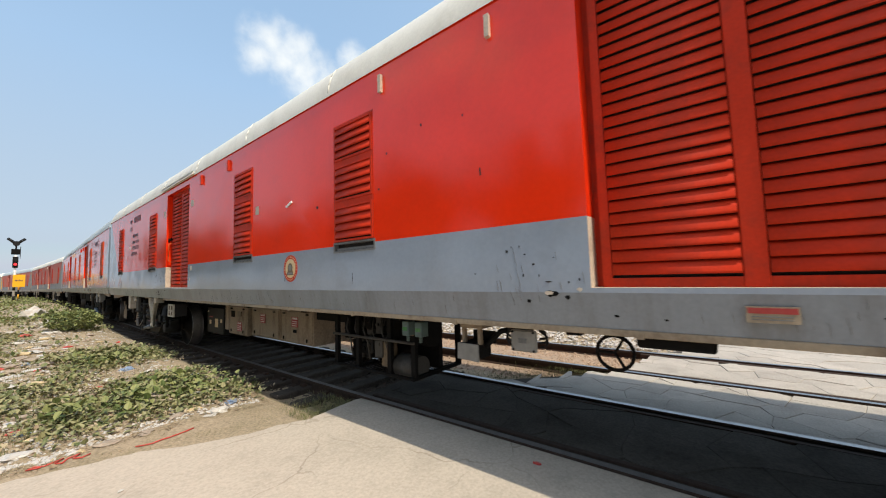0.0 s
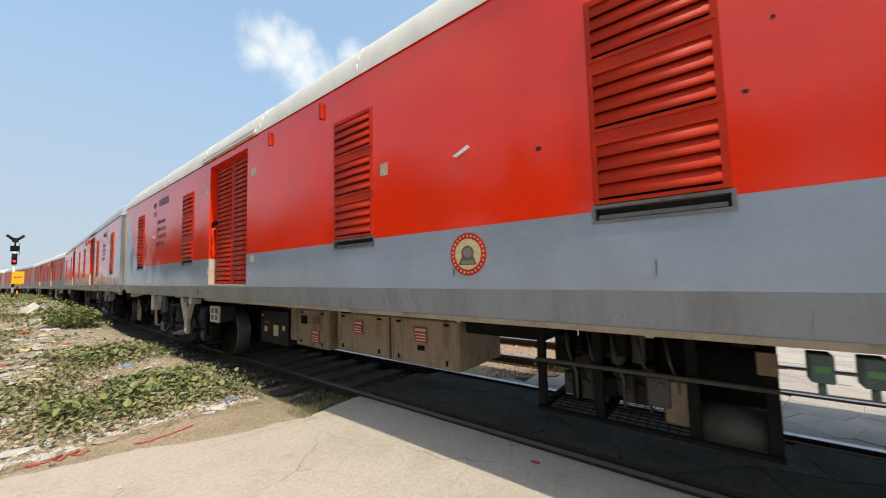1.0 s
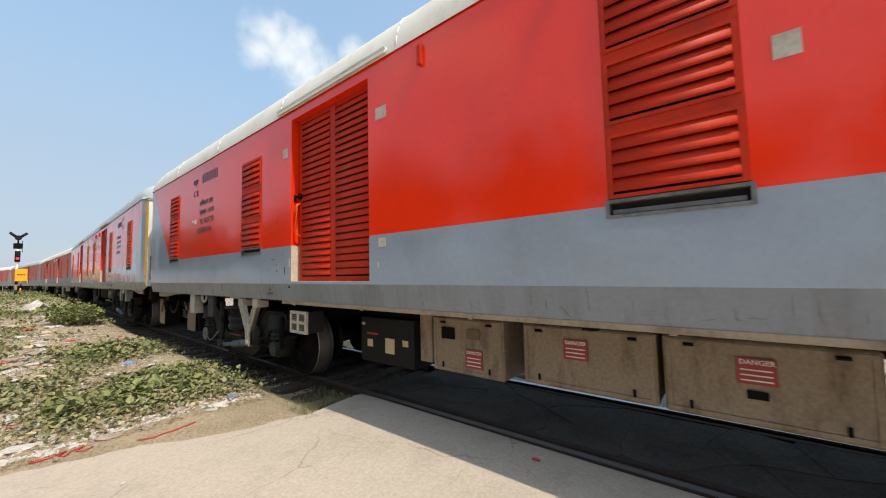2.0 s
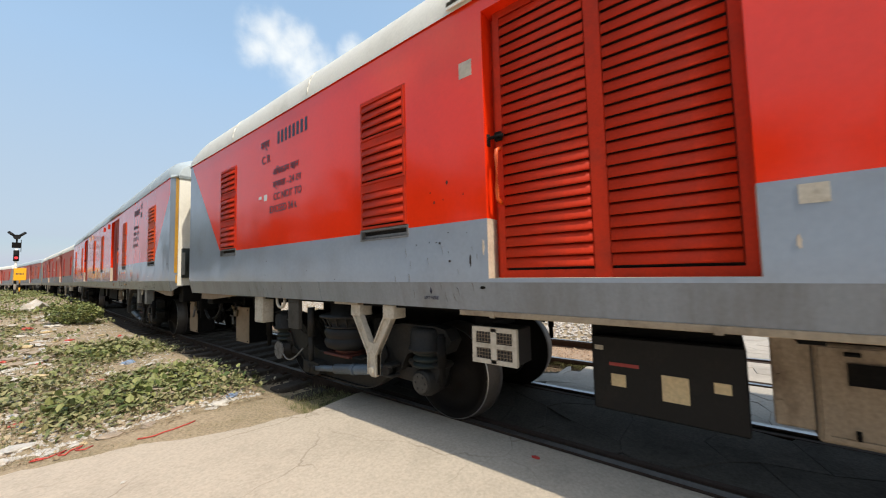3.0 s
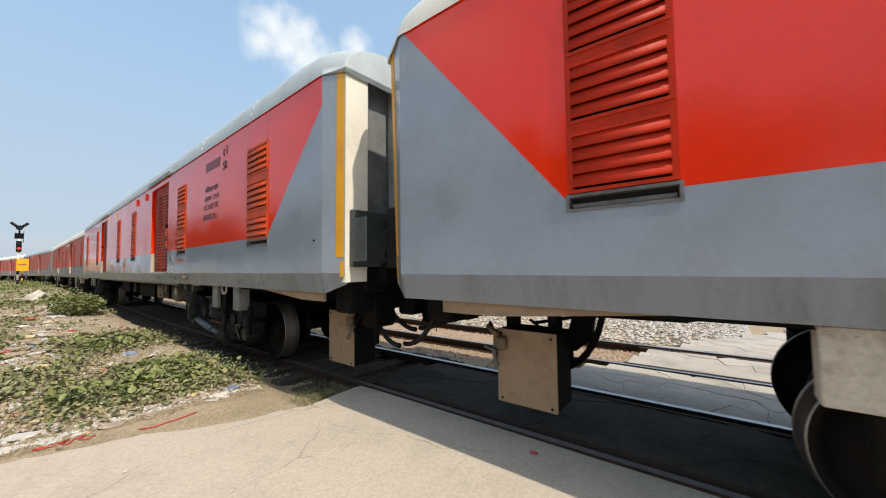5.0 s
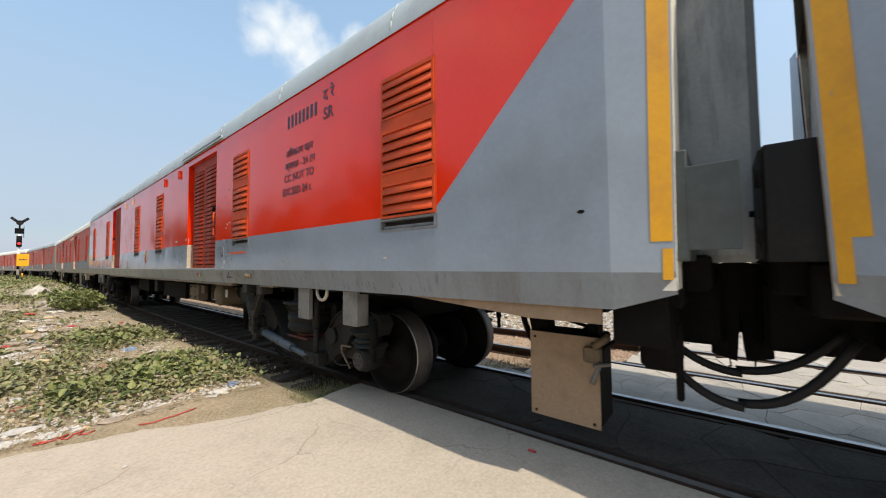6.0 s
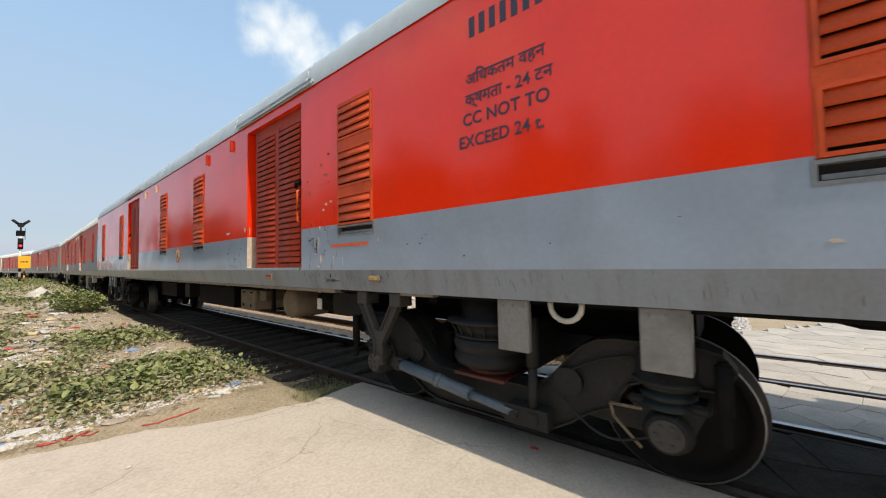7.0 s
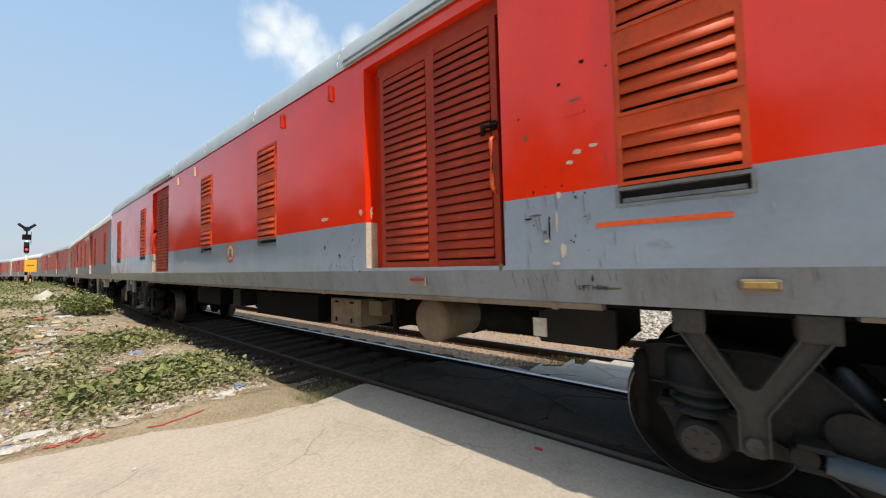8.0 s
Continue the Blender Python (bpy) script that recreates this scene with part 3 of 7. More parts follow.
def end_wall(car, sgn, style):
    """The van's end: recessed grey sheet, corner posts, a gangway box, a small locker and a coupler below."""
    n0, n1, _ = NOSE[style]
    y = sgn * (HALF - n0)
    W = 1.476 - TUCK[style]
    slope = lambda z: TUCK[style] / (n1 - n0 - rk(z))
    inn = y - sgn * (0.14 if style else 0.40)
    rk = lambda z: RAKE[style] * (EAVE - z) / (EAVE - CREASE)
    bm = bm_new()
    arch = [(-1.0, SKIRT_Z + 0.1), (-1.0, EAVE - 0.05), (-0.985, EAVE + 0.06), (-0.94, EAVE + 0.17), (-0.85, EAVE + 0.26), (-0.68, EAVE + 0.33), (-0.4, EAVE + 0.385), (0.0, EAVE + 0.41)]
    arch = [(x * (W - 0.02), z) for x, z in arch + [(-x, z) for x, z in arch[-2::-1]]]
    front, rear = [bm.verts.new((x, inn, z)) for x, z in arch], [bm.verts.new((x, inn - sgn * 0.03, z)) for x, z in arch]
    bm.faces.new(front), bm.faces.new(rear[::-1])
    for k in range(len(arch)):
        m = (k + 1) % len(arch)
        bm.faces.new((front[k], rear[k], rear[m], front[m]))
    e = part("end_wall", bm, [GREY_TRIM], car, "dull grey end sheet")
    for s in (-1, 1):
        bm = bm_new()
        back = 0.34 if style == 0 and s > 0 else 0.0
        for d in (0.145, 0.0025):
            for xx in (W - 0.004, W - (0.30 if style and s < 0 else 0.055)):
                for z in (CREASE - 0.1, EAVE + 0.02):
                    bm.verts.new((s * xx, y - sgn * (d + back + rk(z)), z))
        bm.verts.ensure_lookup_table()
        bmesh.ops.convex_hull(bm, input=bm.verts)
        part("corner_post", bm, CREAM if style else EDGE, car)
        if s > 0 and style == 0:
            continue
        bm = bm_new()
        for d0, d1, z0, z1 in ((0.012, 0.115, STRIPE - 0.31, EAVE - 0.03), (0.012, 0.06, CREASE - 0.04, STRIPE - (0.35 if style else 0.305))):
            pts = [(s * (W + slope(z) * d + k), y - sgn * (d + rk(z)), z) for z in (z0, z1) for d, k in ((d0, 0.004), (d1, 0.004), (d1, -0.002), (d0, -0.002))]
            v = [bm.verts.new(p) for p in pts]
            for q in ((0, 1, 2, 3), (4, 5, 6, 7), (0, 1, 5, 4), (1, 2, 6, 5), (2, 3, 7, 6), (3, 0, 4, 7)):
                bm.faces.new([v[i] for i in q])
        part("warning_stripe", bm, YELLOW, car, "faded yellow edge stripe")
    bm = bm_new()
    box(bm, (-0.72, inn, CREASE + 0.05), (0.62, y + sgn * (0.37 if style else -0.33), EAVE + 0.16), 0.05)
    part("gangway", bm, SOOT, car, "grey gangway box streaked with soot")
    bm = bm_new()
    reach = 0.03 if style else 0.15
    paint_l = LOCKER_GREY if style else BLACK
    box(bm, (-W + 0.06, inn, CREASE + 0.06), (-0.70, y + sgn * reach, CREASE + 0.68), 0.01)
    k = part("locker", bm, paint_l, car)
    bm = bm_new()
    if style:            # this one hangs open
        box(bm, (-W + 0.06, y + sgn * 0.02, CREASE + 0.12), (-W + 0.078, y + sgn * 0.25, CREASE + 0.58), 0.004)
    else:
        box(bm, (-W + 0.08, y + sgn * reach, CREASE + 0.08), (-0.72, y + sgn * (reach + 0.015), CREASE + 0.66), 0.004)
    part("locker_door", bm, paint_l, k)
    for z in (CREASE + 0.2, CREASE + 0.5):
        bm = bm_new()
        rod(bm, (-W + 0.075, y + sgn * (reach + 0.02), z - 0.04), (-W + 0.075, y + sgn * (reach + 0.02), z + 0.04), 0.012, 8)
        part("hinge", bm, IRON, k)
    bm = bm_new()
    rod(bm, (-0.82, y + sgn * reach, CREASE + 0.36), (-0.82, y + sgn * (reach + 0.04), CREASE + 0.36), 0.02, 10)
    part("knob", bm, IRON, k)
    bm = bm_new()
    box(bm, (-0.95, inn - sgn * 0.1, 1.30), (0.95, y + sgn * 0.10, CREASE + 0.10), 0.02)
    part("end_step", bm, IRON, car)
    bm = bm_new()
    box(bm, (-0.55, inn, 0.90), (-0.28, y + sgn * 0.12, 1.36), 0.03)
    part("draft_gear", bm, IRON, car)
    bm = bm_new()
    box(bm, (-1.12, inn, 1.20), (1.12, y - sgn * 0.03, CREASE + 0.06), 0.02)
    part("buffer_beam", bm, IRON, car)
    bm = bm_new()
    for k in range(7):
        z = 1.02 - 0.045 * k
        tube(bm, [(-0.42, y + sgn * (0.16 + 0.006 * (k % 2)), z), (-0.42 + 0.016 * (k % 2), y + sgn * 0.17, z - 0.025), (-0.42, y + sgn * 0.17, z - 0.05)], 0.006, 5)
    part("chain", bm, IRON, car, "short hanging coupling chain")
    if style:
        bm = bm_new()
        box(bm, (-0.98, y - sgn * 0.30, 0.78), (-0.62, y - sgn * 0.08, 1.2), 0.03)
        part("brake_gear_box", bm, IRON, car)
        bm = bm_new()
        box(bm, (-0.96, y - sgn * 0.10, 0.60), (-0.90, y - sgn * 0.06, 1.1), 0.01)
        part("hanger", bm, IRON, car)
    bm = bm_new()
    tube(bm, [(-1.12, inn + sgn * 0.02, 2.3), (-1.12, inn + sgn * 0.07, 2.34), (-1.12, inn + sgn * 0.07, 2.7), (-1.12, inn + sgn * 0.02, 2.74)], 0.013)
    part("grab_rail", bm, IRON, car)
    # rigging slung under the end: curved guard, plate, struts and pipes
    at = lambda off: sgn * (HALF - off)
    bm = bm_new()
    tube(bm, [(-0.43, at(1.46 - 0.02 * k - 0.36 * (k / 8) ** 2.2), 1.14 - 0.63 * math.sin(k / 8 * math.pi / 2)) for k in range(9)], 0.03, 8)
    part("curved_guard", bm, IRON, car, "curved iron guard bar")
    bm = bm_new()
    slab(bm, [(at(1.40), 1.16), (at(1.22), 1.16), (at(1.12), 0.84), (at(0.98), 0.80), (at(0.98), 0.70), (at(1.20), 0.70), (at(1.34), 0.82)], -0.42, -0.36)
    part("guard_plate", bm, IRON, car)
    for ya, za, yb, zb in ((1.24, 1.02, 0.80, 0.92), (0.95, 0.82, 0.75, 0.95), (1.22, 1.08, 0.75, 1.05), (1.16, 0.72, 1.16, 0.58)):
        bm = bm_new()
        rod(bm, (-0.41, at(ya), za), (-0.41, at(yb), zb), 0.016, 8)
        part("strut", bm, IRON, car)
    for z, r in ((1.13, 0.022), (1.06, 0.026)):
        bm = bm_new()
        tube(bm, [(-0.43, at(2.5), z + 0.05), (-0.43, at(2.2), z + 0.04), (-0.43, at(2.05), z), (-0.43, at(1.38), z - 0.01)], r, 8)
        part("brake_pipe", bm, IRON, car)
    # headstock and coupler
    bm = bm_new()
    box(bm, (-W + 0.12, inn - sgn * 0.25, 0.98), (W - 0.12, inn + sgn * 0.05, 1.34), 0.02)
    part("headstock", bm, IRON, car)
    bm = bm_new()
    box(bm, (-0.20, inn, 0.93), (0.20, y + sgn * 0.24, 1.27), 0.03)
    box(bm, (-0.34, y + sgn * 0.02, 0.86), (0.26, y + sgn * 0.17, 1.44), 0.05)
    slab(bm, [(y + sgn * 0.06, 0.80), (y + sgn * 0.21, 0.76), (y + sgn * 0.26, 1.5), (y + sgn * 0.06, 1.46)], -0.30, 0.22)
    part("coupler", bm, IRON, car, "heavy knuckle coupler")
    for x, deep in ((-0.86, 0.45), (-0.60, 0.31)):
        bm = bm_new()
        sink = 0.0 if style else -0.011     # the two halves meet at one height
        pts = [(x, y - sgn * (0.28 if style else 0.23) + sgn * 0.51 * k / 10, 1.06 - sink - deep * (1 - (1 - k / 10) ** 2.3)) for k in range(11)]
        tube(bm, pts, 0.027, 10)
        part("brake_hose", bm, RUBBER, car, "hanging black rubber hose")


def bogie(car, yc, inward, style):
    """A two-axle bogie with goose-neck frames, coil and air springs, dampers and wheelsets. inward: the way to the van's middle."""
    upper = [(1.66, 0.88), (1.60, 0.965), (1.50, 0.985), (1.06, 0.985), (0.94, 0.965), (0.84, 0.91), (0.74, 0.81), (0.64, 0.69), (0.54, 0.60), (0.42, 0.55)]
    lower = [(0.36, 0.265), (0.50, 0.275), (0.62, 0.31), (0.74, 0.38), (0.86, 0.47), (0.95, 0.52), (1.03, 0.55), (1.07, 0.64), (1.12, 0.72), (1.22, 0.76), (1.60, 0.77)]
    outline = [(-p, q) for p, q in upper] + upper[::-1] + lower[::-1] + [(-p, q) for p, q in lower]
    bm = bm_new()
    for s in (-1, 1):
        slab(bm, outline, s * 1.07, s * 1.185)
        for (pa, qa), (pb, qb) in zip(outline, outline[1:] + outline[:1]):    # flange plates round the web
            m = Vector((pb - pa, qb - qa)).normalized() * 0.004
            nx, nz = -m.y * 3.5, m.x * 3.5
            slab(bm, [(pa - m.x, qa - m.y), (pb + m.x, qb + m.y), (pb + m.x + nx, qb + m.y + nz), (pa - m.x + nx, qa - m.y + nz)], s * 1.05, s * 1.215)
        for y in (-0.74, 0.74):
            rod(bm, (s * 1.19, y, 0.66), (s * 1.23, y, 0.66), 0.10, 18)
    for y in (-0.42, 0.42):
        rod(bm, (-1.1, y, 0.42), (1.1, y, 0.42), 0.085)
    box(bm, (-0.96, -0.40, 0.60), (0.96, 0.40, 1.02), 0.04)
    for y in (-0.85, 0.85):
        box(bm, (-0.75, y - 0.14, 0.40), (0.75, y + 0.14, 0.82), 0.05)
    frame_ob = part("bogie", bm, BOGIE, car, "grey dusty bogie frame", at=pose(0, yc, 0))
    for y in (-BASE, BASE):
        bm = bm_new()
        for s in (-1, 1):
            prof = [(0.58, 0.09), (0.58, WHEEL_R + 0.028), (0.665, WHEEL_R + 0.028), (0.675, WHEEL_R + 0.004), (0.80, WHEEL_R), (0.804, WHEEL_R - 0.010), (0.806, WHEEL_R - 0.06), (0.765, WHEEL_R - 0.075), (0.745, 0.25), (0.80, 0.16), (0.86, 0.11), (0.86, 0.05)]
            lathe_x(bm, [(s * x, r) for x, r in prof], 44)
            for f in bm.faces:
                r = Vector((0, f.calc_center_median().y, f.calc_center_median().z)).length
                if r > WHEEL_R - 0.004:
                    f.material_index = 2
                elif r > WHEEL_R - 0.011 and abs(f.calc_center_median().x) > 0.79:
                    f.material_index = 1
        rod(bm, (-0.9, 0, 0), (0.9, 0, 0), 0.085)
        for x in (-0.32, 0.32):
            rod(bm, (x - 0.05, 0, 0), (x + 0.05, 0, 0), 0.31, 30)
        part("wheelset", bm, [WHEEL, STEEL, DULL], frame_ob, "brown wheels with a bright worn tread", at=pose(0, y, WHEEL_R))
        for s in (-1, 1):
            bm = bm_new()
            lathe_x(bm, [(s * 0.95, 0.13), (s * 1.17, 0.14), (s * 1.19, 0.125), (s * 1.235, 0.118), (s * 1.25, 0.10), (s * 1.254, 0.02)], 24)
            bmesh.ops.translate(bm, verts=bm.verts, vec=(0, y, WHEEL_R))
            box(bm, (s * 1.0, y - 0.22, 0.60), (s * 1.2, y + 0.22, 0.66), 0.02)
            slab(bm, [(y - 0.2, 0.62), (y - 0.08, 0.36), (y + 0.08, 0.36), (y + 0.2, 0.62)], s * 1.02, s * 1.18)
            inn = -1 if y > 0 else 1
            slab(bm, [(y + inn * 0.1, 0.42), (y + inn * 0.6, 0.44), (y + inn * 0.6, 0.56), (y + inn * 0.1, 0.56)], s * 1.03, s * 1.15)
            part("axle_box", bm, BOGIE, frame_ob)
            bm = bm_new()
            rod(bm, (s * 1.25, y, WHEEL_R), (s * 1.264, y, WHEEL_R), 0.092, 20)
            for k in range(6):
                a = k / 6 * math.tau
                rod(bm, (s * 1.252, y + 0.06 * math.cos(a), WHEEL_R + 0.06 * math.sin(a)), (s * 1.277, y + 0.06 * math.cos(a), WHEEL_R + 0.06 * math.sin(a)), 0.011, 8)
            pale_cap = y * inward < 0 and style == 0
            if pale_cap:
                for k in range(7):
                    a = k / 7 * math.tau
                    slab(bm, [(y + 0.03 * math.cos(a), WHEEL_R + 0.03 * math.sin(a)), (y + 0.118 * math.cos(a + 0.05), WHEEL_R + 0.118 * math.sin(a + 0.05)), (y + 0.122 * math.cos(a + 0.42), WHEEL_R + 0.122 * math.sin(a + 0.42)), (y + 0.118 * math.cos(a + 0.82), WHEEL_R + 0.118 * math.sin(a + 0.82)), (y + 0.035 * math.cos(a + 0.8), WHEEL_R + 0.035 * math.sin(a + 0.8))], s * 1.257, s * 1.277)
            part("axle_cap", bm, CAP_WHITE if pale_cap else DUSTY_IRON, frame_ob, "chalky segmented axle cap" if pale_cap else "grimy bolted axle cap")
            if not pale_cap and y * inward < 0:
                bm = bm_new()
                for pa, pb in (((0.30, 0.60), (0.12, 0.605)), ((0.30, 0.60), (0.28, 0.52)), ((0.28, 0.52), (0.13, 0.37))):
                    rod(bm, (s * 1.27, y + inward * pa[0], pa[1]), (s * 1.27, y + inward * pb[0], pb[1]), 0.011, 6)
                part("cable_guard", bm, VALVE, frame_ob, "pale bent cable guard")
            bm = bm_new()
            stack_z(bm, s * 1.12, y, [(0.60, 0.12), (0.61, 0.155), (0.635, 0.155), (0.645, 0.12), (0.66, 0.12), (0.67, 0.155), (0.695, 0.155), (0.705, 0.12), (0.72, 0.12), (0.73, 0.155), (0.755, 0.155), (0.76, 0.12)], 22)
            part("coil_spring", bm, SPRING_GREEN, frame_ob, "grey-green coil spring")
            bm = bm_new()
            stack_z(bm, s * 1.12, y, [(0.755, 0.15), (0.76, 0.195), (0.785, 0.20), (0.79, 0.18), (0.93, 0.18), (0.965, 0.165), (0.985, 0.12)], 24)
            part("spring_cup", bm, BOGIE, frame_ob)
            bm = bm_new()
            rod(bm, (s * 1.27, y + inn * -0.28, 0.50), (s * 1.27, y + inn * -0.28, 0.95), 0.028)
            rod(bm, (s * 1.27, y + inn * -0.28, 0.66), (s * 1.27, y + inn * -0.28, 0.93), 0.04)
            part("damper", bm, IRON, frame_ob)
    for s in (-1, 1):
        bm = bm_new()
        stack_z(bm, s * 1.0, 0, [(0.60, 0.20), (0.62, 0.26), (0.65, 0.32), (0.70, 0.345), (0.74, 0.335), (0.76, 0.315), (0.775, 0.33), (0.82, 0.345), (0.86, 0.335), (0.885, 0.31)], 32)
        part("air_spring", bm, RUBBER, frame_ob, "ribbed black air spring")
        bm = bm_new()
        stack_z(bm, s * 1.0, 0, [(0.88, 0.30), (0.885, 0.335), (0.90, 0.34), (0.905, 0.30), (1.0, 0.335), (1.005, 0.40), (1.025, 0.405), (1.03, 0.27), (1.20, 0.27)], 32)
        pot = part("spring_pot", bm, BOGIE, frame_ob, "ribbed grimy spring pot")
        for k in range(9 if s < 0 else 0):
            a = math.pi * (0.5 + (k + 0.5) / 9)
            c, d = math.cos(a), math.sin(a)
            bm = bm_new()
            rod(bm, (s + 0.315 * c, 0.315 * d, 0.90), (s + 0.375 * c, 0.375 * d, 1.006), 0.011, 5)
            part("rib", bm, BOGIE, pot)
        bm = bm_new()
        box(bm, (s * 0.74, -0.25, 0.545), (s * 1.26, 0.25, 0.575), 0.01)
        rod(bm, (s * 1.0, 0, 0.57), (s * 1.0, 0, 0.625), 0.22, 24)
        part("spring_seat", bm, SEAT_RED, frame_ob, "rust-red spring seat plate")
        for k in (-1, 1):
            bm = bm_new()
            box(bm, (s * 1.20, inward * 0.92 - 0.10, 0.54 + k * 0.05 - 0.014), (s * 1.33, inward * 0.92 + 0.03, 0.54 + k * 0.05 + 0.014), 0.006)
            part("clevis_plate", bm, BOGIE, frame_ob)
        bm = bm_new()
        slab(bm, [(inward * -0.62, 0.30), (inward * -0.30, 0.30), (inward * -0.22, 0.37), (inward * -0.30, 0.44), (inward * -0.62, 0.44)], s * 1.19, s * 1.31)
        rod(bm, (s * 1.2, inward * -0.36, 0.37), (s * 1.345, inward * -0.36, 0.37), 0.03, 12)
        part("damper_clevis", bm, BOGIE, frame_ob)
        bm = bm_new()
        rod(bm, (s * 1.27, inward * -0.5, 0.36), (s * 1.27, inward * -0.5, 0.78), 0.034)
        rod(bm, (s * 1.27, inward * -0.5, 0.74), (s * 1.27, inward * -0.5, 1.1), 0.045)
        rod(bm, (s * 1.2, inward * -0.5, 0.36), (s * 1.33, inward * -0.5, 0.36), 0.05)
        part("damper", bm, BOGIE, frame_ob)
        bm = bm_new()
        rod(bm, (s * 1.29, inward * -0.38, 0.37), (s * 1.29, inward * 0.15, 0.43), 0.035)
        rod(bm, (s * 1.29, inward * 0.05, 0.42), (s * 1.29, inward * 0.85, 0.53), 0.055, 18)
        rod(bm, (s * 1.29, inward * 0.36, 0.462), (s * 1.29, inward * 0.42, 0.47), 0.062, 18)
        part("yaw_damper", bm, BLUE_DAMPER, frame_ob, "blue-grey sloping damper")
        bm = bm_new()
        rod(bm, (s * 1.24, inward * 0.92, 0.54), (s * 1.325, inward * 0.92, 0.54), 0.052)
        part("damper_eye", bm, BOGIE, frame_ob)
        bm = bm_new()
        tube(bm, [(s * (1.26 + 0.03 * math.sin(k / 12 * math.pi)), -inward * (1.24 - 0.52 * k / 12), 0.44 - 0.11 * math.sin(k / 12 * math.pi) + 0.12 * k / 12) for k in range(13)], 0.009)
        part("axle_cable", bm, PLATE_GREY if style == 0 else RUBBER, frame_ob, "grey sheathed cable" if style == 0 else "")
        bm = bm_new()
        tube(bm, [(s * 1.22, -inward * (0.55 + 0.65 * k / 8), 0.60 + 0.30 * math.sin(k / 8 * math.pi / 2)) for k in range(9)], 0.010)
        part("cable", bm, RUBBER, frame_ob)


def v_bracket(car, y, mat):
    """A V of steel hung from the sole bar that carries the yaw damper."""
    for s in (-1, 1):
        for k in (-1, 1):
            bm = bm_new()
            box(bm, (s * 1.22, y + k * 0.25 - 0.075, 1.07), (s * 1.40, y + k * 0.25 + 0.075, 1.21), 0.01)
            part("mounting_block", bm, mat, car)
        bm = bm_new()
        out = [(-0.30, 1.085), (-0.062, 0.70), (-0.062, 0.50), (-0.03, 0.475), (0.03, 0.475), (0.062, 0.50), (0.062, 0.70), (0.30, 1.085), (0.195, 1.085), (0.045, 0.825), (0.0, 0.805), (-0.045, 0.825), (-0.195, 1.085)]
        slab(bm, [(y + p, q) for p, q in out], s * 1.335, s * 1.375)
        rod(bm, (s * 1.30, y, 0.545), (s * 1.41, y, 0.545), 0.035, 14)
        v = part("damper_bracket", bm, mat, car, "V-shaped steel bracket")
        for k in (-1, 1):
            for (pa, qa), (pb, qb) in (((0.30, 1.085), (0.062, 0.70)), ((0.195, 1.085), (0.045, 0.825)), ((0.062, 0.70), (0.062, 0.50))):
                bm = bm_new()
                slab(bm, [(y + k * pa, qa), (y + k * pb, qb), (y + k * (pb - 0.012), qb), (y + k * (pa - 0.012), qa)], s * 1.33, s * 1.40)
                part("flange", bm, mat, v)


def hung_box(car, name, y0, y1, z0, z1, mat, x0=-W + 0.12, deep=0.7, label="", lid=True):
    y0, y1 = min(y0, y1), max(y0, y1)
    bm = bm_new()
    box(bm, (x0, y0, z0), (x0 + deep, y1, z1), 0.012)
    ob = part(name, bm, mat, car, label)
    if lid:
        bm = bm_new()
        ring(bm, y0 + 0.02, y1 - 0.02, z0 + 0.02, z1 - 0.02, 0.025, x0 - 0.008, x0 + 0.002)
        part("lid_frame", bm, mat, ob)
        for y in (y0 + 0.15, y1 - 0.15):
            bm = bm_new()
            rod(bm, (x0 - 0.02, y, z0 + 0.05), (x0 - 0.02, y, z0 + 0.10), 0.01, 8)
            part("latch", bm, IRON, ob)
            bm = bm_new()
            rod(bm, (x0 - 0.015, y - 0.03, z1 - 0.05), (x0 - 0.015, y + 0.03, z1 - 0.05), 0.012, 8)
            part("hinge", bm, IRON, ob)
    return ob


def plate(car, name, parent, y0, y1, z0, z1, mat, x=-W, label="", thick=0.004):
    bm = bm_new()
    box(bm, (x - thick, min(y0, y1), z0), (x + 0.002, max(y0, y1), z1))
    return part(name, bm, mat, parent or car, label)


def id_plate(car, y, z):
    """A riveted two-coloured maker's plate with worn printing."""
    x = -W + 0.012
    p = plate(car, "id_plate", None, y - 0.095, y + 0.095, z - 0.042, z + 0.036, SOLE, x, "small rusty plate, red over beige", 0.012)
    plate(car, "red_field", p, y - 0.088, y + 0.088, z + 0.003, z + 0.030, SIGNRED, x - 0.012, "", 0.003)
    for k in range(2):
        plate(car, "print_bar", p, y - 0.07, y + 0.075, z - 0.014 - 0.014 * k, z - 0.009 - 0.014 * k, PLATE_GREY, x - 0.012, "", 0.003)


def lettering(car, words, y, z, size, mat, x=-W - 0.004, name="lettering", parent=None, align="LEFT", squeeze=1.0):
    cu = bpy.data.curves.new(name, "FONT")
    cu.body, cu.size, cu.align_x, cu.extrude, cu.resolution_u = words, size, align, 0.0008, 3
    cu.offset = size * 0.012
    tmp = new(name, cu)
    me = bpy.data.meshes.new_from_object(tmp.evaluated_get(bpy.context.evaluated_depsgraph_get()))
    bpy.data.objects.remove(tmp)
    me.materials.clear()
    me.materials.append(mat)
    ob = new(name, me)
    ob.parent = parent or car
    ob.matrix_basis = Matrix(((0, 0, -1, x), (-squeeze, 0, 0, y), (0, 1, 0, z), (0, 0, 0, 1)))
    return ob


def bars(car, y, z, n, w, h, gap, name="number_bar", mat=None, x=-W):
    for k in range(n):
        bm = bm_new()
        box(bm, (x - 0.0035, y - k * (w + gap), z), (x + 0.001, y - k * (w + gap) - w, z + h))
        part(name, bm, mat or LETTER, car)


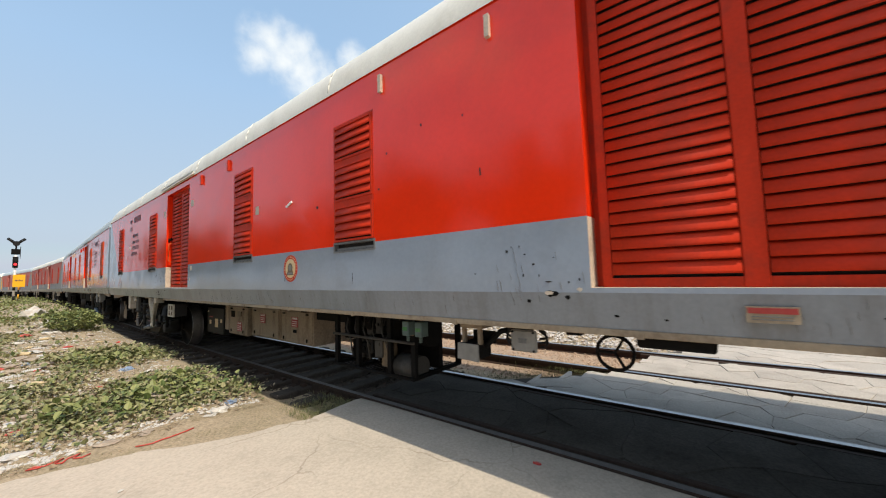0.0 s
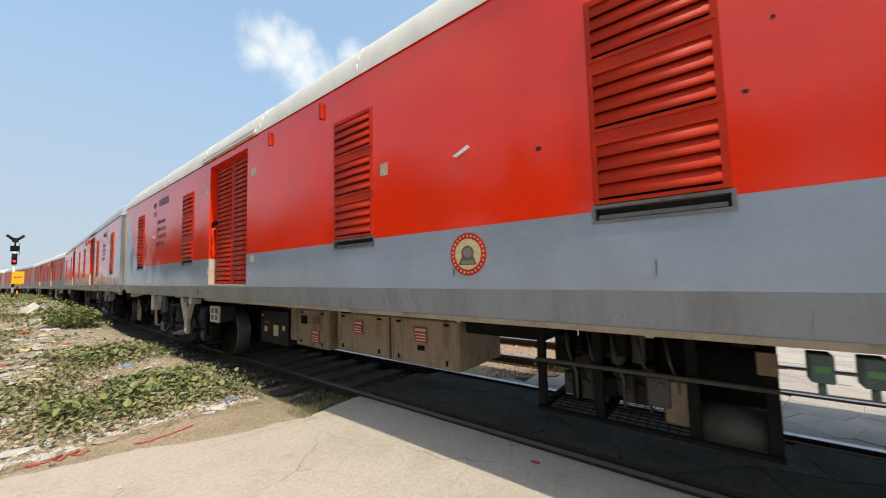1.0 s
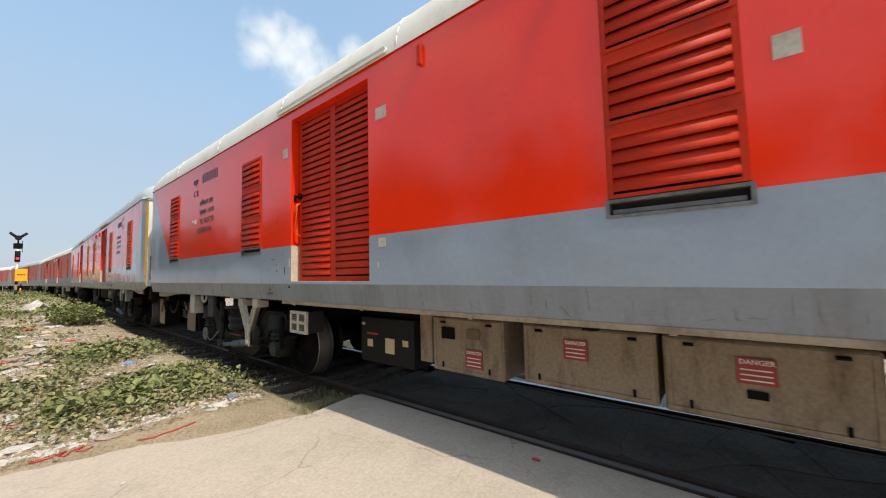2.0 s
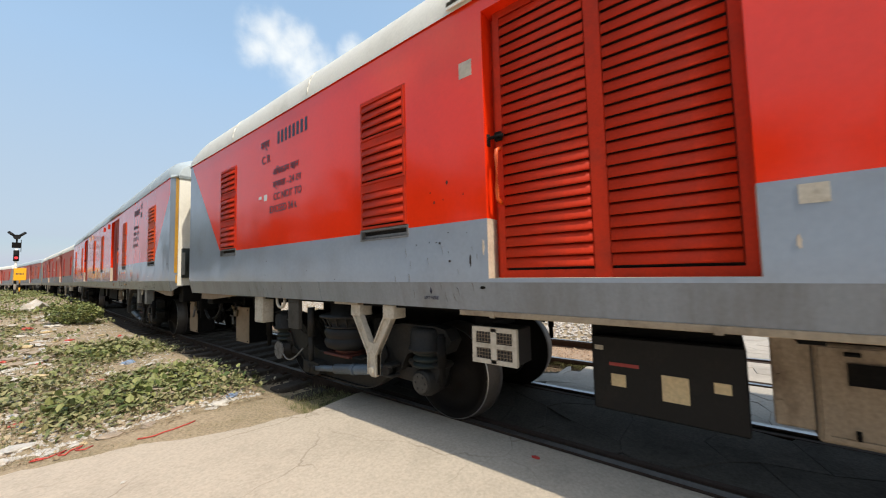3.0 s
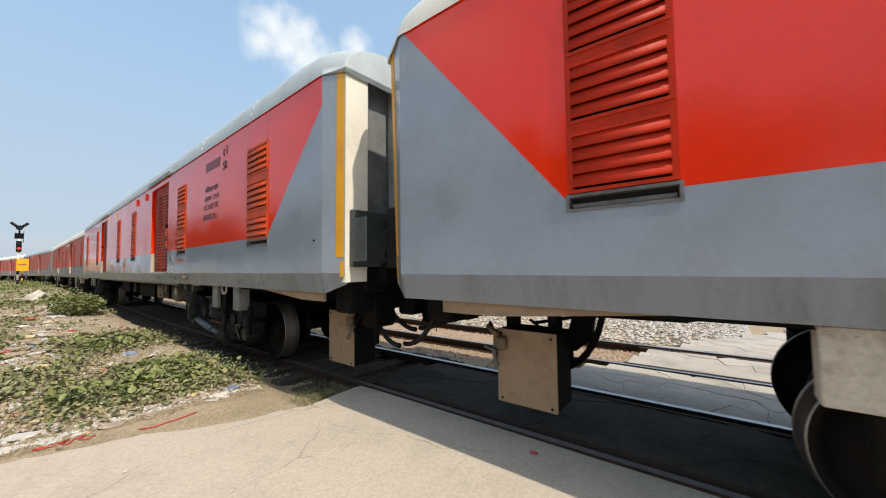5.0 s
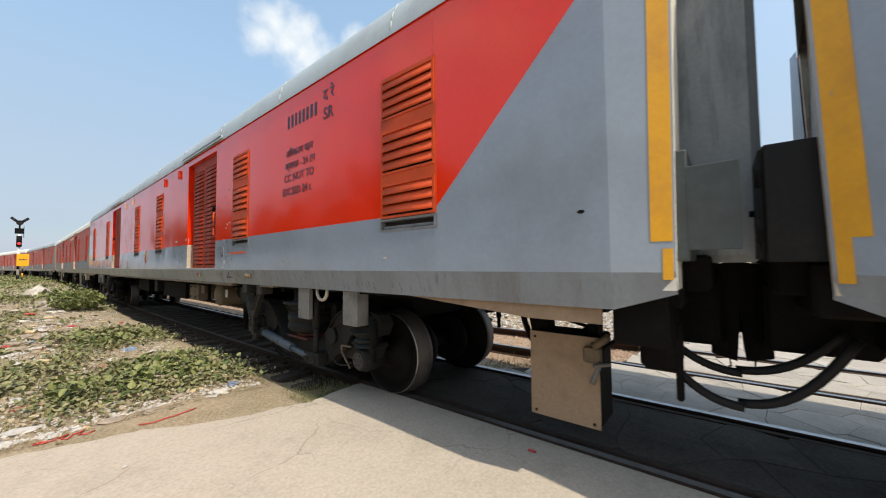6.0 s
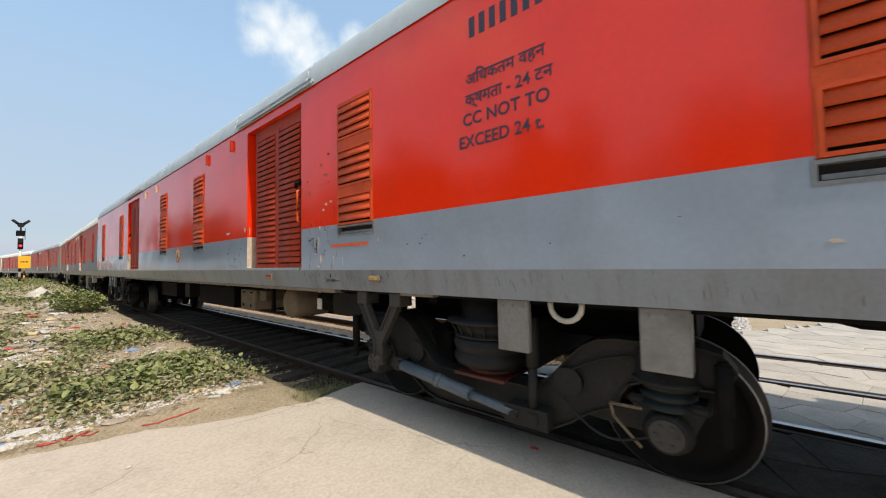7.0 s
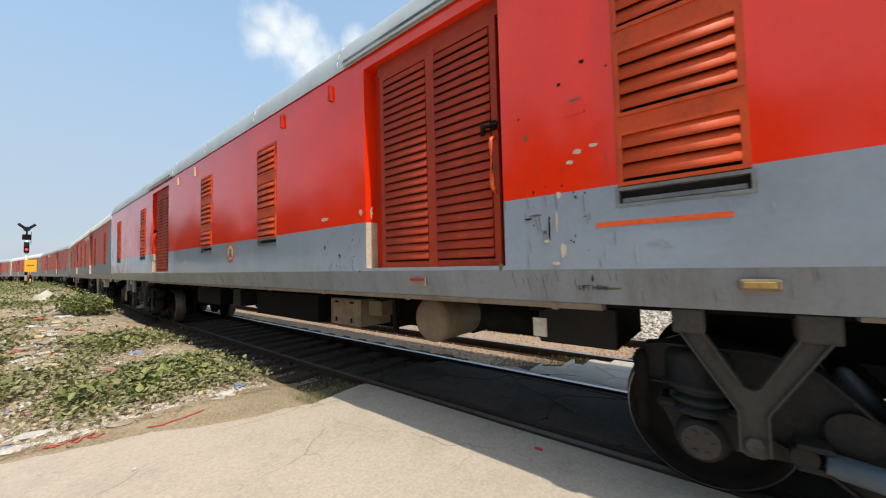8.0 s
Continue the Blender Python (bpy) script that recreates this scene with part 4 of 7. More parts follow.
def emblem(car, y, z, r):
    bm = bm_new()
    rod(bm, (-W - 0.003, y, z), (-W + 0.001, y, z), r, 40)
    e = part("emblem", bm, RED_MATT, car, "round red and gold painted emblem")
    bm = bm_new()
    rod(bm, (-W - 0.005, y, z), (-W - 0.002, y, z), r * 0.72, 36)
    part("disc", bm, GOLD, e)
    bm = bm_new()
    rod(bm, (-W - 0.007, y, z + 0.01), (-W - 0.004, y, z + 0.01), r * 0.34, 26)
    slab(bm, [(y - r * 0.5, z - r * 0.5), (y + r * 0.55, z - r * 0.5), (y + r * 0.3, z - r * 0.05), (y - r * 0.3, z - r * 0.05)], -W - 0.0065, -W - 0.004)
    part("front_shape", bm, VALVE, e)
    bm = bm_new()
    rod(bm, (-W - 0.009, y, z + 0.01), (-W - 0.006, y, z + 0.01), r * 0.22, 24)
    slab(bm, [(y - r * 0.36, z - r * 0.45), (y + r * 0.36, z - r * 0.45), (y + r * 0.3, z - r * 0.3), (y - r * 0.3, z - r * 0.3)], -W - 0.0085, -W - 0.006)
    part("inner_shape", bm, PLATE_GREY, e)
    bm = bm_new()
    for k in range(26):
        a = k / 26 * math.tau
        c = Vector((0, y + r * 0.86 * math.sin(a), z + r * 0.86 * math.cos(a)))
        box(bm, (-W - 0.005, c.y - r * 0.03, c.z - r * 0.045), (-W - 0.002, c.y + r * 0.03, c.z + r * 0.045))
    tagged(part("ring_border", bm, GOLD, e), kind="stuff")


def chips(car, spots, mat, name="scrape"):
    """Flaked patches of paint with ragged outlines."""
    rnd = random.Random(5)
    for y, z, w, h in spots:
        w, h = w * 0.7, h * 0.75
        bm = bm_new()
        n = 11
        pts = [(y + w * math.cos(a) * rnd.uniform(0.5, 1), z + h * math.sin(a) * rnd.uniform(0.45, 1)) for a in (k / n * math.tau for k in range(n))]
        foot = 0.05 * max(0.0, CREASE - z) / (CREASE - SKIRT_Z)
        slab(bm, pts, -W + foot - 0.0025, -W + foot + 0.012 * (foot > 0) + 0.001)
        part(name, bm, mat, car)


def streaks(car, yy, spans, mat, seed):
    """Thin scratches and runs of dirt; spans of (from, to, low, high, count, length, slant)."""
    rnd = random.Random(seed)
    for a, b, z0, z1, n, long, slant in spans:
        for _ in range(n):
            y, z, ln, w = yy(rnd.uniform(a, b)), rnd.uniform(z0, z1), long * rnd.uniform(0.4, 1.1), rnd.uniform(0.0006, 0.0016)
            tilt = slant * rnd.uniform(0.3, 1.2)
            pts = [(y + math.sin(tilt) * ln * (k - 0.5) + rnd.uniform(-0.004, 0.004), z + math.cos(tilt) * ln * (k - 0.5)) for k in (0, 0.35, 0.7, 1.0)]
            outline = [(p + w * (0.4 if k in (0, 3) else 1), q) for k, (p, q) in enumerate(pts)] + [(p - w * (0.4 if k in (0, 3) else 1), q) for k, (p, q) in reversed(list(enumerate(pts)))]
            bm = bm_new()
            va = [bm.verts.new((-W - 0.002 + 0.05 * max(0.0, CREASE - q) / (CREASE - SKIRT_Z), p, q)) for p, q in outline]
            vb = [bm.verts.new((v.co.x + 0.003, v.co.y, v.co.z)) for v in va]
            bm.faces.new(va), bm.faces.new(vb[::-1])
            for k in range(len(va)):
                m = (k + 1) % len(va)
                bm.faces.new((va[k], vb[k], vb[m], va[m]))
            part("scratch", bm, mat, car)


def parcel_van(style, detail, label):
    """A van on its track's origin. style 0 or 1: its fittings, colours and which end leads."""
    flip = 1 if style == 0 else -1
    yy = lambda off: flip * (HALF - off)
    if style == 0:
        wins = [(1.53, 2.13), (5.19, 5.83), (10.38, 11.03), (13.09, 13.75), (18.2, 18.85), (21.9, 22.46)]
        doors = [(6.66, 8.17), (15.77, 17.32)]
        top = CREAM
    else:
        wins = [(1.66, 2.35), (5.37, 5.97), (10.28, 10.88), (12.8, 13.4), (18.05, 18.65), (21.7, 22.34)]
        doors = [(6.74, 8.34), (15.72, 17.28)]
        top = GREY_ROOF
    car = tagged(new("parcel_van"), label, "train car", "vans of the train")
    car.empty_display_size = 0.5
    side_wall(car, True, wins, doors, flip, style, detail), side_wall(car, False, wins, doors, flip, style, detail)
    roof(car, top, style)
    for a, b in wins:
        louvre_window(car, yy(a), yy(b), detail, RED_MATT if style == 0 else ORANGE_MATT, style)
    for k, (a, b) in enumerate(doors):
        ya, yb = yy(a + 0.02), yy(b - 0.2)
        if flip < 0:
            ya, yb = yy(a + 0.06), yy(b - 0.19)
        else:
            ya, yb = yy(a + 0.05), yy(b - (0.0 if k == 0 else 0.05))
        hy = (max(ya, yb) - 0.03) if (style == 0) == (k == 0) else (min(ya, yb) + 0.03)
        sliding_door(car, ya, yb, hy, detail, RED_MATT if style == 0 else RED_DULL, 0.10 if style == 0 else 0.065, DOOR_HI if style == 0 else 3.40)
        if style:
            bm = bm_new()
            box(bm, (-W + 0.06, yy(a + 0.02), 3.40), (-W + 0.14, yy(b - 0.15), DOOR_HI))
            part("door_lintel", bm, RED_DULL, car)
        gutter(car, yy(a - 0.3), yy(b + 0.3), top)
        bm = bm_new()
        box(bm, (-W + 0.15, yy(a), DOOR_LO), (-W + 0.2, yy(b), DOOR_HI))
        part("door_backing", bm, RED_MATT, car)
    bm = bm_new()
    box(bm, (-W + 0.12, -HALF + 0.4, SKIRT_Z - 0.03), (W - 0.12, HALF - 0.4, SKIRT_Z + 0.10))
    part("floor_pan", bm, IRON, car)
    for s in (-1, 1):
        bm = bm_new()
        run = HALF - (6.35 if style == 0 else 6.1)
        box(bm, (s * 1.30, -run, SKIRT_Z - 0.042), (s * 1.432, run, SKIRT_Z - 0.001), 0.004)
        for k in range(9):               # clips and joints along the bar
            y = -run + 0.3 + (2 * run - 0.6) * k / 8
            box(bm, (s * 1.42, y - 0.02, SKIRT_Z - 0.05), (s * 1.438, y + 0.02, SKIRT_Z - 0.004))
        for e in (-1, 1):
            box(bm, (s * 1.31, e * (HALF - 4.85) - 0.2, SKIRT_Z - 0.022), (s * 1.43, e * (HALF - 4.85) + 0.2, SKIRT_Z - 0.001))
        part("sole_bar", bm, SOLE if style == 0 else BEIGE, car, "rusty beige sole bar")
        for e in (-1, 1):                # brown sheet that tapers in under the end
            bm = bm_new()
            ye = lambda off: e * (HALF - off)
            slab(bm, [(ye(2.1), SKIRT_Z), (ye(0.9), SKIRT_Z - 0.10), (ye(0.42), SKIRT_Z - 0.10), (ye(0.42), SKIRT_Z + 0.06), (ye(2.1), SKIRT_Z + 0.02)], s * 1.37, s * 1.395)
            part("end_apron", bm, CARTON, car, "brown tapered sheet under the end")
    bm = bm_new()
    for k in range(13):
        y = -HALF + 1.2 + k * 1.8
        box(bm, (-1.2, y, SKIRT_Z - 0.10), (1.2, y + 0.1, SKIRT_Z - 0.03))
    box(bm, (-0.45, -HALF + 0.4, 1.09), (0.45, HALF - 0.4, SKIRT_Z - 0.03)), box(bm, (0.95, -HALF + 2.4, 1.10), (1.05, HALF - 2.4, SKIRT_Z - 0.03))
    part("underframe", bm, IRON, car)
    for sgn in (-1, 1):
        end_wall(car, sgn, style)
        bogie_at = sgn * (HALF - BOGIE_OFF[style])
        bogie(car, bogie_at, -sgn, style)
        bm = bm_new()
        box(bm, (-0.5, bogie_at - 1.45, 0.82), (0.5, bogie_at + 1.45, SKIRT_Z - 0.04), 0.02)
        part("bolster", bm, IRON, car)
        v_bracket(car, sgn * (HALF - (5.22 if style == 0 else 5.42)), WHITE_DUSTY if style == 0 else DUSTY_IRON)
        for off, z0, w, deep, m in ((0.92 if style == 0 else 0.86, 0.28 if style == 0 else 0.25, 0.54, 0.34, BEIGE), (2.74 if style == 0 else 2.96, 0.84, 0.25, 0.16, WHITE_DUSTY if style == 0 else PLATE_GREY), (3.70 if style == 0 else 3.91, 0.83, 0.25, 0.06, DUSTY_IRON if style == 0 else PLATE_GREY)):
            y = sgn * (HALF - off)
            bm = bm_new()
            near_x = -W + 0.08 if z0 > 0.6 else -0.87
            box(bm, (near_x, y - w / 2, z0), (near_x + deep, y + w / 2, SKIRT_Z if z0 > 0.6 else 0.92), 0.008)
            if z0 < 0.6:
                box(bm, (near_x + 0.1, y - w / 2 + 0.03, 0.9), (near_x + 0.24, y - w / 2 + 0.11, SKIRT_Z)), box(bm, (near_x + 0.1, y + w / 2 - 0.11, 0.9), (near_x + 0.24, y + w / 2 - 0.03, SKIRT_Z))
            for dy in (-0.08, 0, 0.08):
                if z0 > 0.6:
                    rod(bm, (-W + 0.07, y + dy, SKIRT_Z - 0.05), (-W + 0.085, y + dy, SKIRT_Z - 0.05), 0.012, 8)
            hung = part("step_box" if z0 < 0.6 else "hanger_plate", bm, IRON if z0 < 0.6 else m, car)
            if z0 < 0.6:
                bm = bm_new()
                box(bm, (near_x - 0.014, y - w / 2 - 0.006, z0 - 0.006), (near_x - 0.002, y + w / 2 + 0.006, 0.925), 0.004)
                part("front_board", bm, CARTON, hung, "scuffed brown front board")
                for dy in (-1, 1):
                    for z in (z0 + 0.03, 0.88):
                        bm = bm_new()
                        rod(bm, (near_x - 0.022, y + dy * (w / 2 - 0.04), z), (near_x - 0.012, y + dy * (w / 2 - 0.04), z), 0.011, 8)
                        part("bolt", bm, IRON, hung)
                bm = bm_new()
                tube(bm, [(near_x + 0.02, y + sgn * 0.285, 0.62), (near_x - 0.02, y + sgn * 0.29, 0.70), (near_x + 0.02, y + sgn * 0.30, 0.84), (near_x + 0.1, y + sgn * 0.42, 0.95)], 0.016, 8)
                part("hose", bm, RUBBER, hung)
                bm = bm_new()
                box(bm, (near_x - 0.06, y + sgn * (w / 2 - 0.10), 0.74), (near_x - 0.012, y + sgn * (w / 2 + 0.03), 0.86), 0.012)
                rod(bm, (near_x - 0.05, y + sgn * (w / 2 - 0.02), 0.86), (near_x - 0.05, y + sgn * (w / 2 + 0.08), 0.95), 0.028, 10)
                part("valve_body", bm, VALVE, hung, "brown cast valve body")
                bm = bm_new()
                rod(bm, (near_x - 0.08, y + sgn * (w / 2 - 0.03), 0.60), (near_x - 0.07, y + sgn * (w / 2 + 0.03), 0.76), 0.022, 10, 0.014)
                rod(bm, (near_x - 0.08, y + sgn * (w / 2 - 0.02), 0.73), (near_x - 0.08, y + sgn * (w / 2 + 0.10), 0.76), 0.014, 8)
                part("cock_handle", bm, CAP_WHITE, hung, "chalky cock handle")
        bm = bm_new()
        y = sgn * (HALF - (3.35 if style == 0 else 3.52))
        tube(bm, [(-W + 0.1, y - 0.105, SKIRT_Z)] + [(-W + 0.1, y + 0.105 * math.cos(a), SKIRT_Z - 0.03 - 0.10 * math.sin(a)) for a in (math.pi * (1 - k / 8) for k in range(9))] + [(-W + 0.1, y + 0.105, SKIRT_Z)], 0.019)
        part("grab_loop", bm, WHITE_DUSTY, car, "pale bent lifting loop")
    # brackets under the eaves
    for off in ((8.9, 10.15, 13.89, 15.12) if style == 0 else (8.93, 10.08, 13.75, 14.9)):
        y = yy(off)
        bm = bm_new()
        slab(bm, [(y - 0.018, EAVE - 0.29), (y + 0.018, EAVE - 0.29), (y + 0.018, EAVE - 0.11), (y - 0.018, EAVE - 0.11)], -W - 0.026, -W + 0.001)
        box(bm, (-W - 0.034, y - 0.02, EAVE - 0.29), (-W - 0.025, y + 0.02, EAVE - 0.11))
        part("eave_bracket", bm, RED_MATT if off < 13 else EDGE, car)
    if style == 0:
        fittings_mail(car, yy, detail)
    else:
        fittings_tank(car, yy, detail)
    return car


def danger(car, parent, y, z, w, h, x):
    p = plate(car, "danger_plate", parent, y - w / 2, y + w / 2, z, z + h, SIGNRED, x, "red danger plate")
    lettering(car, "DANGER", y + w * 0.42, z + h * 0.76, w * 0.22, WHITE, x - 0.006, parent=parent)
    for k in range(3):
        bm = bm_new()
        box(bm, (x - 0.0055, y - w * 0.4, z + h * (0.12 + 0.2 * k)), (x - 0.003, y + w * 0.4, z + h * (0.17 + 0.2 * k)))
        part("print_bar", bm, WHITE, parent)


def lift_arrow(car, y, z):
    bm = bm_new()
    slab(bm, [(y - 0.003, z + 0.05), (y + 0.003, z + 0.05), (y + 0.003, z + 0.018), (y + 0.010, z + 0.022), (y, z), (y - 0.010, z + 0.022), (y - 0.003, z + 0.018)], -W + 0.008, -W + 0.024)
    part("arrow", bm, LETTER, car, "small painted arrow")


def fittings_mail(car, yy, detail):
    """What hangs under and is painted on the cream-roofed van."""
    x0 = -W + 0.13
    xb = -0.80
    b = hung_box(car, "control_box", yy(7.175), yy(8.11), 0.428, 0.99, BLACK, xb, 0.8, "black control box", False)
    for a, w, z, h, m in ((7.36, 0.10, 0.62, 0.09, GOLD), (7.72, 0.16, 0.57, 0.18, GOLD), (7.98, 0.09, 0.68, 0.07, GOLD), (7.40, 0.20, 0.77, 0.025, SIGNRED), (7.23, 0.06, 0.88, 0.035, WHITE_DUSTY)):
        plate(car, "rating_plate", b, yy(a) - w / 2, yy(a) + w / 2, z, z + h, m, xb)
    bm = bm_new()
    box(bm, (xb + 0.1, yy(7.15), 0.97), (xb + 0.7, yy(8.1), SKIRT_Z), 0.01)
    part("box_hanger", bm, IRON, car)
    bm = bm_new()
    box(bm, (xb - 0.01, yy(8.22), 0.56), (xb + 0.05, yy(8.39), 1.1), 0.008)
    for z in (0.7, 0.85, 1.0):
        rod(bm, (xb - 0.02, yy(8.25), z), (xb - 0.005, yy(8.25), z), 0.012, 8)
    part("box_bracket", bm, BATTERY, car)
    b1 = hung_box(car, "battery_box", yy(8.40), yy(9.26), 0.50, 1.06, BATTERY, xb, 0.7, "dusty beige battery box")
    plate(car, "vent_plate", b1, yy(8.53), yy(8.70), 0.84, 0.96, IRON, xb - 0.01)
    plate(car, "vent_plate", b1, yy(8.85), yy(9.0), 0.86, 0.96, VALVE, xb - 0.01)
    danger(car, b1, yy(8.93), 0.58, 0.2, 0.18, xb - 0.01)
    b2 = hung_box(car, "battery_box", yy(9.46), yy(10.49), 0.545, 1.06, BATTERY, xb, 0.85, "dusty beige battery box")
    danger(car, b2, yy(9.92), 0.80, 0.19, 0.16, xb - 0.01)
    b3 = hung_box(car, "battery_box", yy(10.53), yy(11.54), 0.54, 1.06, BATTERY, xb, 0.85, "dusty beige battery box")
    danger(car, b3, yy(11.02), 0.80, 0.19, 0.16, xb - 0.01)
    plate(car, "rating_plate", b3, yy(11.02) - 0.05, yy(11.02) + 0.05, 0.71, 0.76, IRON, xb - 0.01)
    bm = bm_new()
    box(bm, (xb + 0.1, yy(8.5), 1.05), (xb + 0.8, yy(11.4), SKIRT_Z), 0.01)
    part("box_hanger", bm, IRON, car)
    # grille box by the door
    y0, y1 = sorted((yy(6.42), yy(6.80)))
    bm = bm_new()
    box(bm, (x0, y0, 0.80), (x0 + 0.25, y1, 1.07), 0.006)
    g = part("resistor_box", bm, DARK, car)
    bm = bm_new()
    ring(bm, y0 - 0.004, y1 + 0.004, 0.795, 1.075, 0.035, x0 - 0.012, x0 + 0.02)
    box(bm, (x0 - 0.012, (y0 + y1) / 2 - 0.025, 0.80), (x0 + 0.01, (y0 + y1) / 2 + 0.025, 1.07)), box(bm, (x0 - 0.0121, y0, 0.915), (x0 + 0.01, y1, 0.95))
    part("grille_frame", bm, WHITE_DUSTY, g, "pale grey grille frame")
    bm = bm_new()
    for k in range(1, 14):
        y = y0 + (y1 - y0) * k / 14
        box(bm, (x0 - 0.006, y - 0.002, 0.80), (x0 - 0.002, y + 0.002, 1.07))
    for k in range(1, 10):
        z = 0.80 + 0.27 * k / 10
        box(bm, (x0 - 0.007, y0, z - 0.002), (x0 - 0.003, y1, z + 0.002))
    part("mesh_wire", bm, BEIGE, g)
    # open equipment cage, dense with valves
    outer, x0 = x0, -1.08
    ya, yb = sorted((yy(12.5), yy(13.89)))
    bm = bm_new()
    box(bm, (x0 + 0.45, yy(12.72), 0.52), (x0 + 0.52, yy(13.84), SKIRT_Z - 0.02), 0.006)
    c = part("equipment_cage", bm, IRON, car, "grimy iron equipment cage")
    for y in (ya + 0.03, yb - 0.03, yy(12.95), yy(13.5)):
        bm = bm_new()
        box(bm, (x0, y - 0.03, 0.49), (x0 + 0.05, y + 0.03, SKIRT_Z - 0.005), 0.004)
        box(bm, (x0 + 0.02, y - 0.025, 0.49), (x0 + 0.8, y + 0.025, 0.525))
        part("post", bm, IRON, c)
        bm = bm_new()
        box(bm, (x0 + 0.76, y - 0.03, 0.49), (x0 + 0.81, y + 0.03, SKIRT_Z - 0.005), 0.004)
        part("post", bm, IRON, c)
    for z, m in ((0.505, IRON), (0.87, DUSTY_IRON)):
        bm = bm_new()
        rod(bm, (x0 - 0.015, ya, z), (x0 - 0.015, yb, z), 0.016, 8)
        part("cross_rail", bm, m, c)
    bm = bm_new()
    for k in range(24):
        y = ya + (yb - ya) * k / 23
        rod(bm, (x0 + 0.02, y, 0.505), (x0 + 0.78, y, 0.505), 0.004, 4)
    for k in range(12):
        rod(bm, (x0 + 0.03 + 0.065 * k, ya, 0.507), (x0 + 0.03 + 0.065 * k, yb, 0.507), 0.004, 4)
    tagged(part("mesh_floor", bm, IRON, c), kind="stuff")
    rnd = random.Random(3)
    bm = bm_new()
    box(bm, (x0 + 0.03, yy(13.34), 0.56), (x0 + 0.14, yy(13.5), 0.84), 0.012)
    part("valve_panel", bm, VALVE, c, "brown cast valve panel")
    bm = bm_new()
    box(bm, (x0 + 0.01, yy(13.25), 0.66), (x0 + 0.12, yy(13.38), 0.85), 0.008)
    rod(bm, (x0 - 0.004, yy(13.33), 0.80), (x0 + 0.012, yy(13.33), 0.80), 0.018, 12)
    part("valve_cover", bm, DUSTY_IRON, c)
    bm = bm_new()
    box(bm, (x0 - 0.03, yy(13.80), 0.95), (x0 - 0.002, yy(13.89), 1.08), 0.006)
    part("terminal_cover", bm, VALVE, c, "brown terminal cover")
    for k in range(26):
        a = 12.74 + (k % 13) * 0.045
        z = rnd.uniform(0.56, 0.66) if k < 13 else rnd.uniform(0.80, 0.95)
        bm = bm_new()
        w, h = rnd.uniform(0.05, 0.13), rnd.uniform(0.12, 0.26)
        xa = x0 + rnd.uniform(0.04, 0.25)
        box(bm, (xa, yy(a), z), (xa + rnd.uniform(0.1, 0.25), yy(a) + w, z + h), 0.012)
        rod(bm, (xa - 0.02, yy(a) + w / 2, z + h / 2), (xa, yy(a) + w / 2, z + h / 2), w * 0.25, 10)
        part("valve_block", bm, (DUSTY_IRON, IRON, BOGIE)[k % 3], c)
    bm = bm_new()
    rod(bm, (x0 + 0.15, yy(13.53), 0.585), (x0 + 0.15, yy(13.85), 0.585), 0.125, 24)
    part("air_tank", bm, DUSTY_IRON, c)
    bm = bm_new()
    rod(bm, (x0 + 0.35, yy(13.3), 0.93), (x0 + 0.35, yy(13.85), 0.93), 0.16, 24)
    part("air_tank", bm, IRON, c)
    for k in range(5):
        a = 12.72 + 0.16 * k
        bm = bm_new()
        tube(bm, [(x0 + 0.05, yy(a), 1.1), (x0 + 0.0, yy(a + 0.03), 0.95), (x0 + 0.03, yy(a + 0.07), 0.8), (x0 + 0.07, yy(a + 0.06), 0.6)], 0.010)
        part("pipe", bm, DUSTY_IRON, c)
    x0 = outer
    for a in (14.02, 14.185):
        bm = bm_new()
        box(bm, (x0, yy(a) - 0.042, 1.0), (x0 + 0.1, yy(a) + 0.042, 1.135), 0.006)
        rod(bm, (x0 + 0.04, yy(a), 0.945), (x0 + 0.04, yy(a), 1.005), 0.015, 8)
        box(bm, (x0 - 0.004, yy(a) - 0.028, 1.05), (x0 + 0.01, yy(a) + 0.028, 1.082), 0, 1)
        part("indicator_box", bm, [TEAL, GREEN_GLASS], car, "small dull teal box with a green window")
    bm = bm_new()
    box(bm, (x0 + 0.02, yy(14.645), 0.87), (x0 + 0.22, yy(14.83), 1.0), 0.01)
    bu = part("brake_unit", bm, IRON, car)
    bm = bm_new()
    slab(bm, [(yy(14.635), 0.87), (yy(14.84), 0.86), (yy(14.835), 0.995), (yy(14.64), 1.0)], x0 - 0.004, x0 + 0.014)
    part("tray_front", bm, PLATE_GREY, bu, "worn grey tray front")
    for a in (14.675, 14.83):
        bm = bm_new()
        box(bm, (x0 + 0.03, yy(a) - 0.016, 0.99), (x0 + 0.07, yy(a) + 0.016, SKIRT_Z - 0.03), 0.004)
        part("upright", bm, BEIGE, bu)
    bm = bm_new()
    box(bm, (x0 + 0.02, yy(14.65), 1.12), (x0 + 0.2, yy(14.87), SKIRT_Z - 0.03), 0.006)
    part("top_plate", bm, BEIGE, bu)
    bm = bm_new()
    box(bm, (x0 + 0.20, yy(14.66), 0.98), (x0 + 0.22, yy(14.88), 1.08), 0.004)
    part("back_plate", bm, IRON, bu)
    bm = bm_new()
    tube(bm, [(x0 + 0.1, yy(14.85), 0.97), (x0 + 0.12, yy(14.98), 1.10), (x0 + 0.12, yy(15.12), 1.13)], 0.022, 8)
    part("arm", bm, IRON, bu)
    rb = hung_box(car, "relay_box", yy(15.13), yy(15.335), 0.985, 1.145, PLATE_GREY, x0 + 0.0, 0.03, "grey plate-covered relay box", False)
    plate(car, "rating_plate", rb, yy(15.195), yy(15.26), 1.05, 1.085, SLOT, x0)
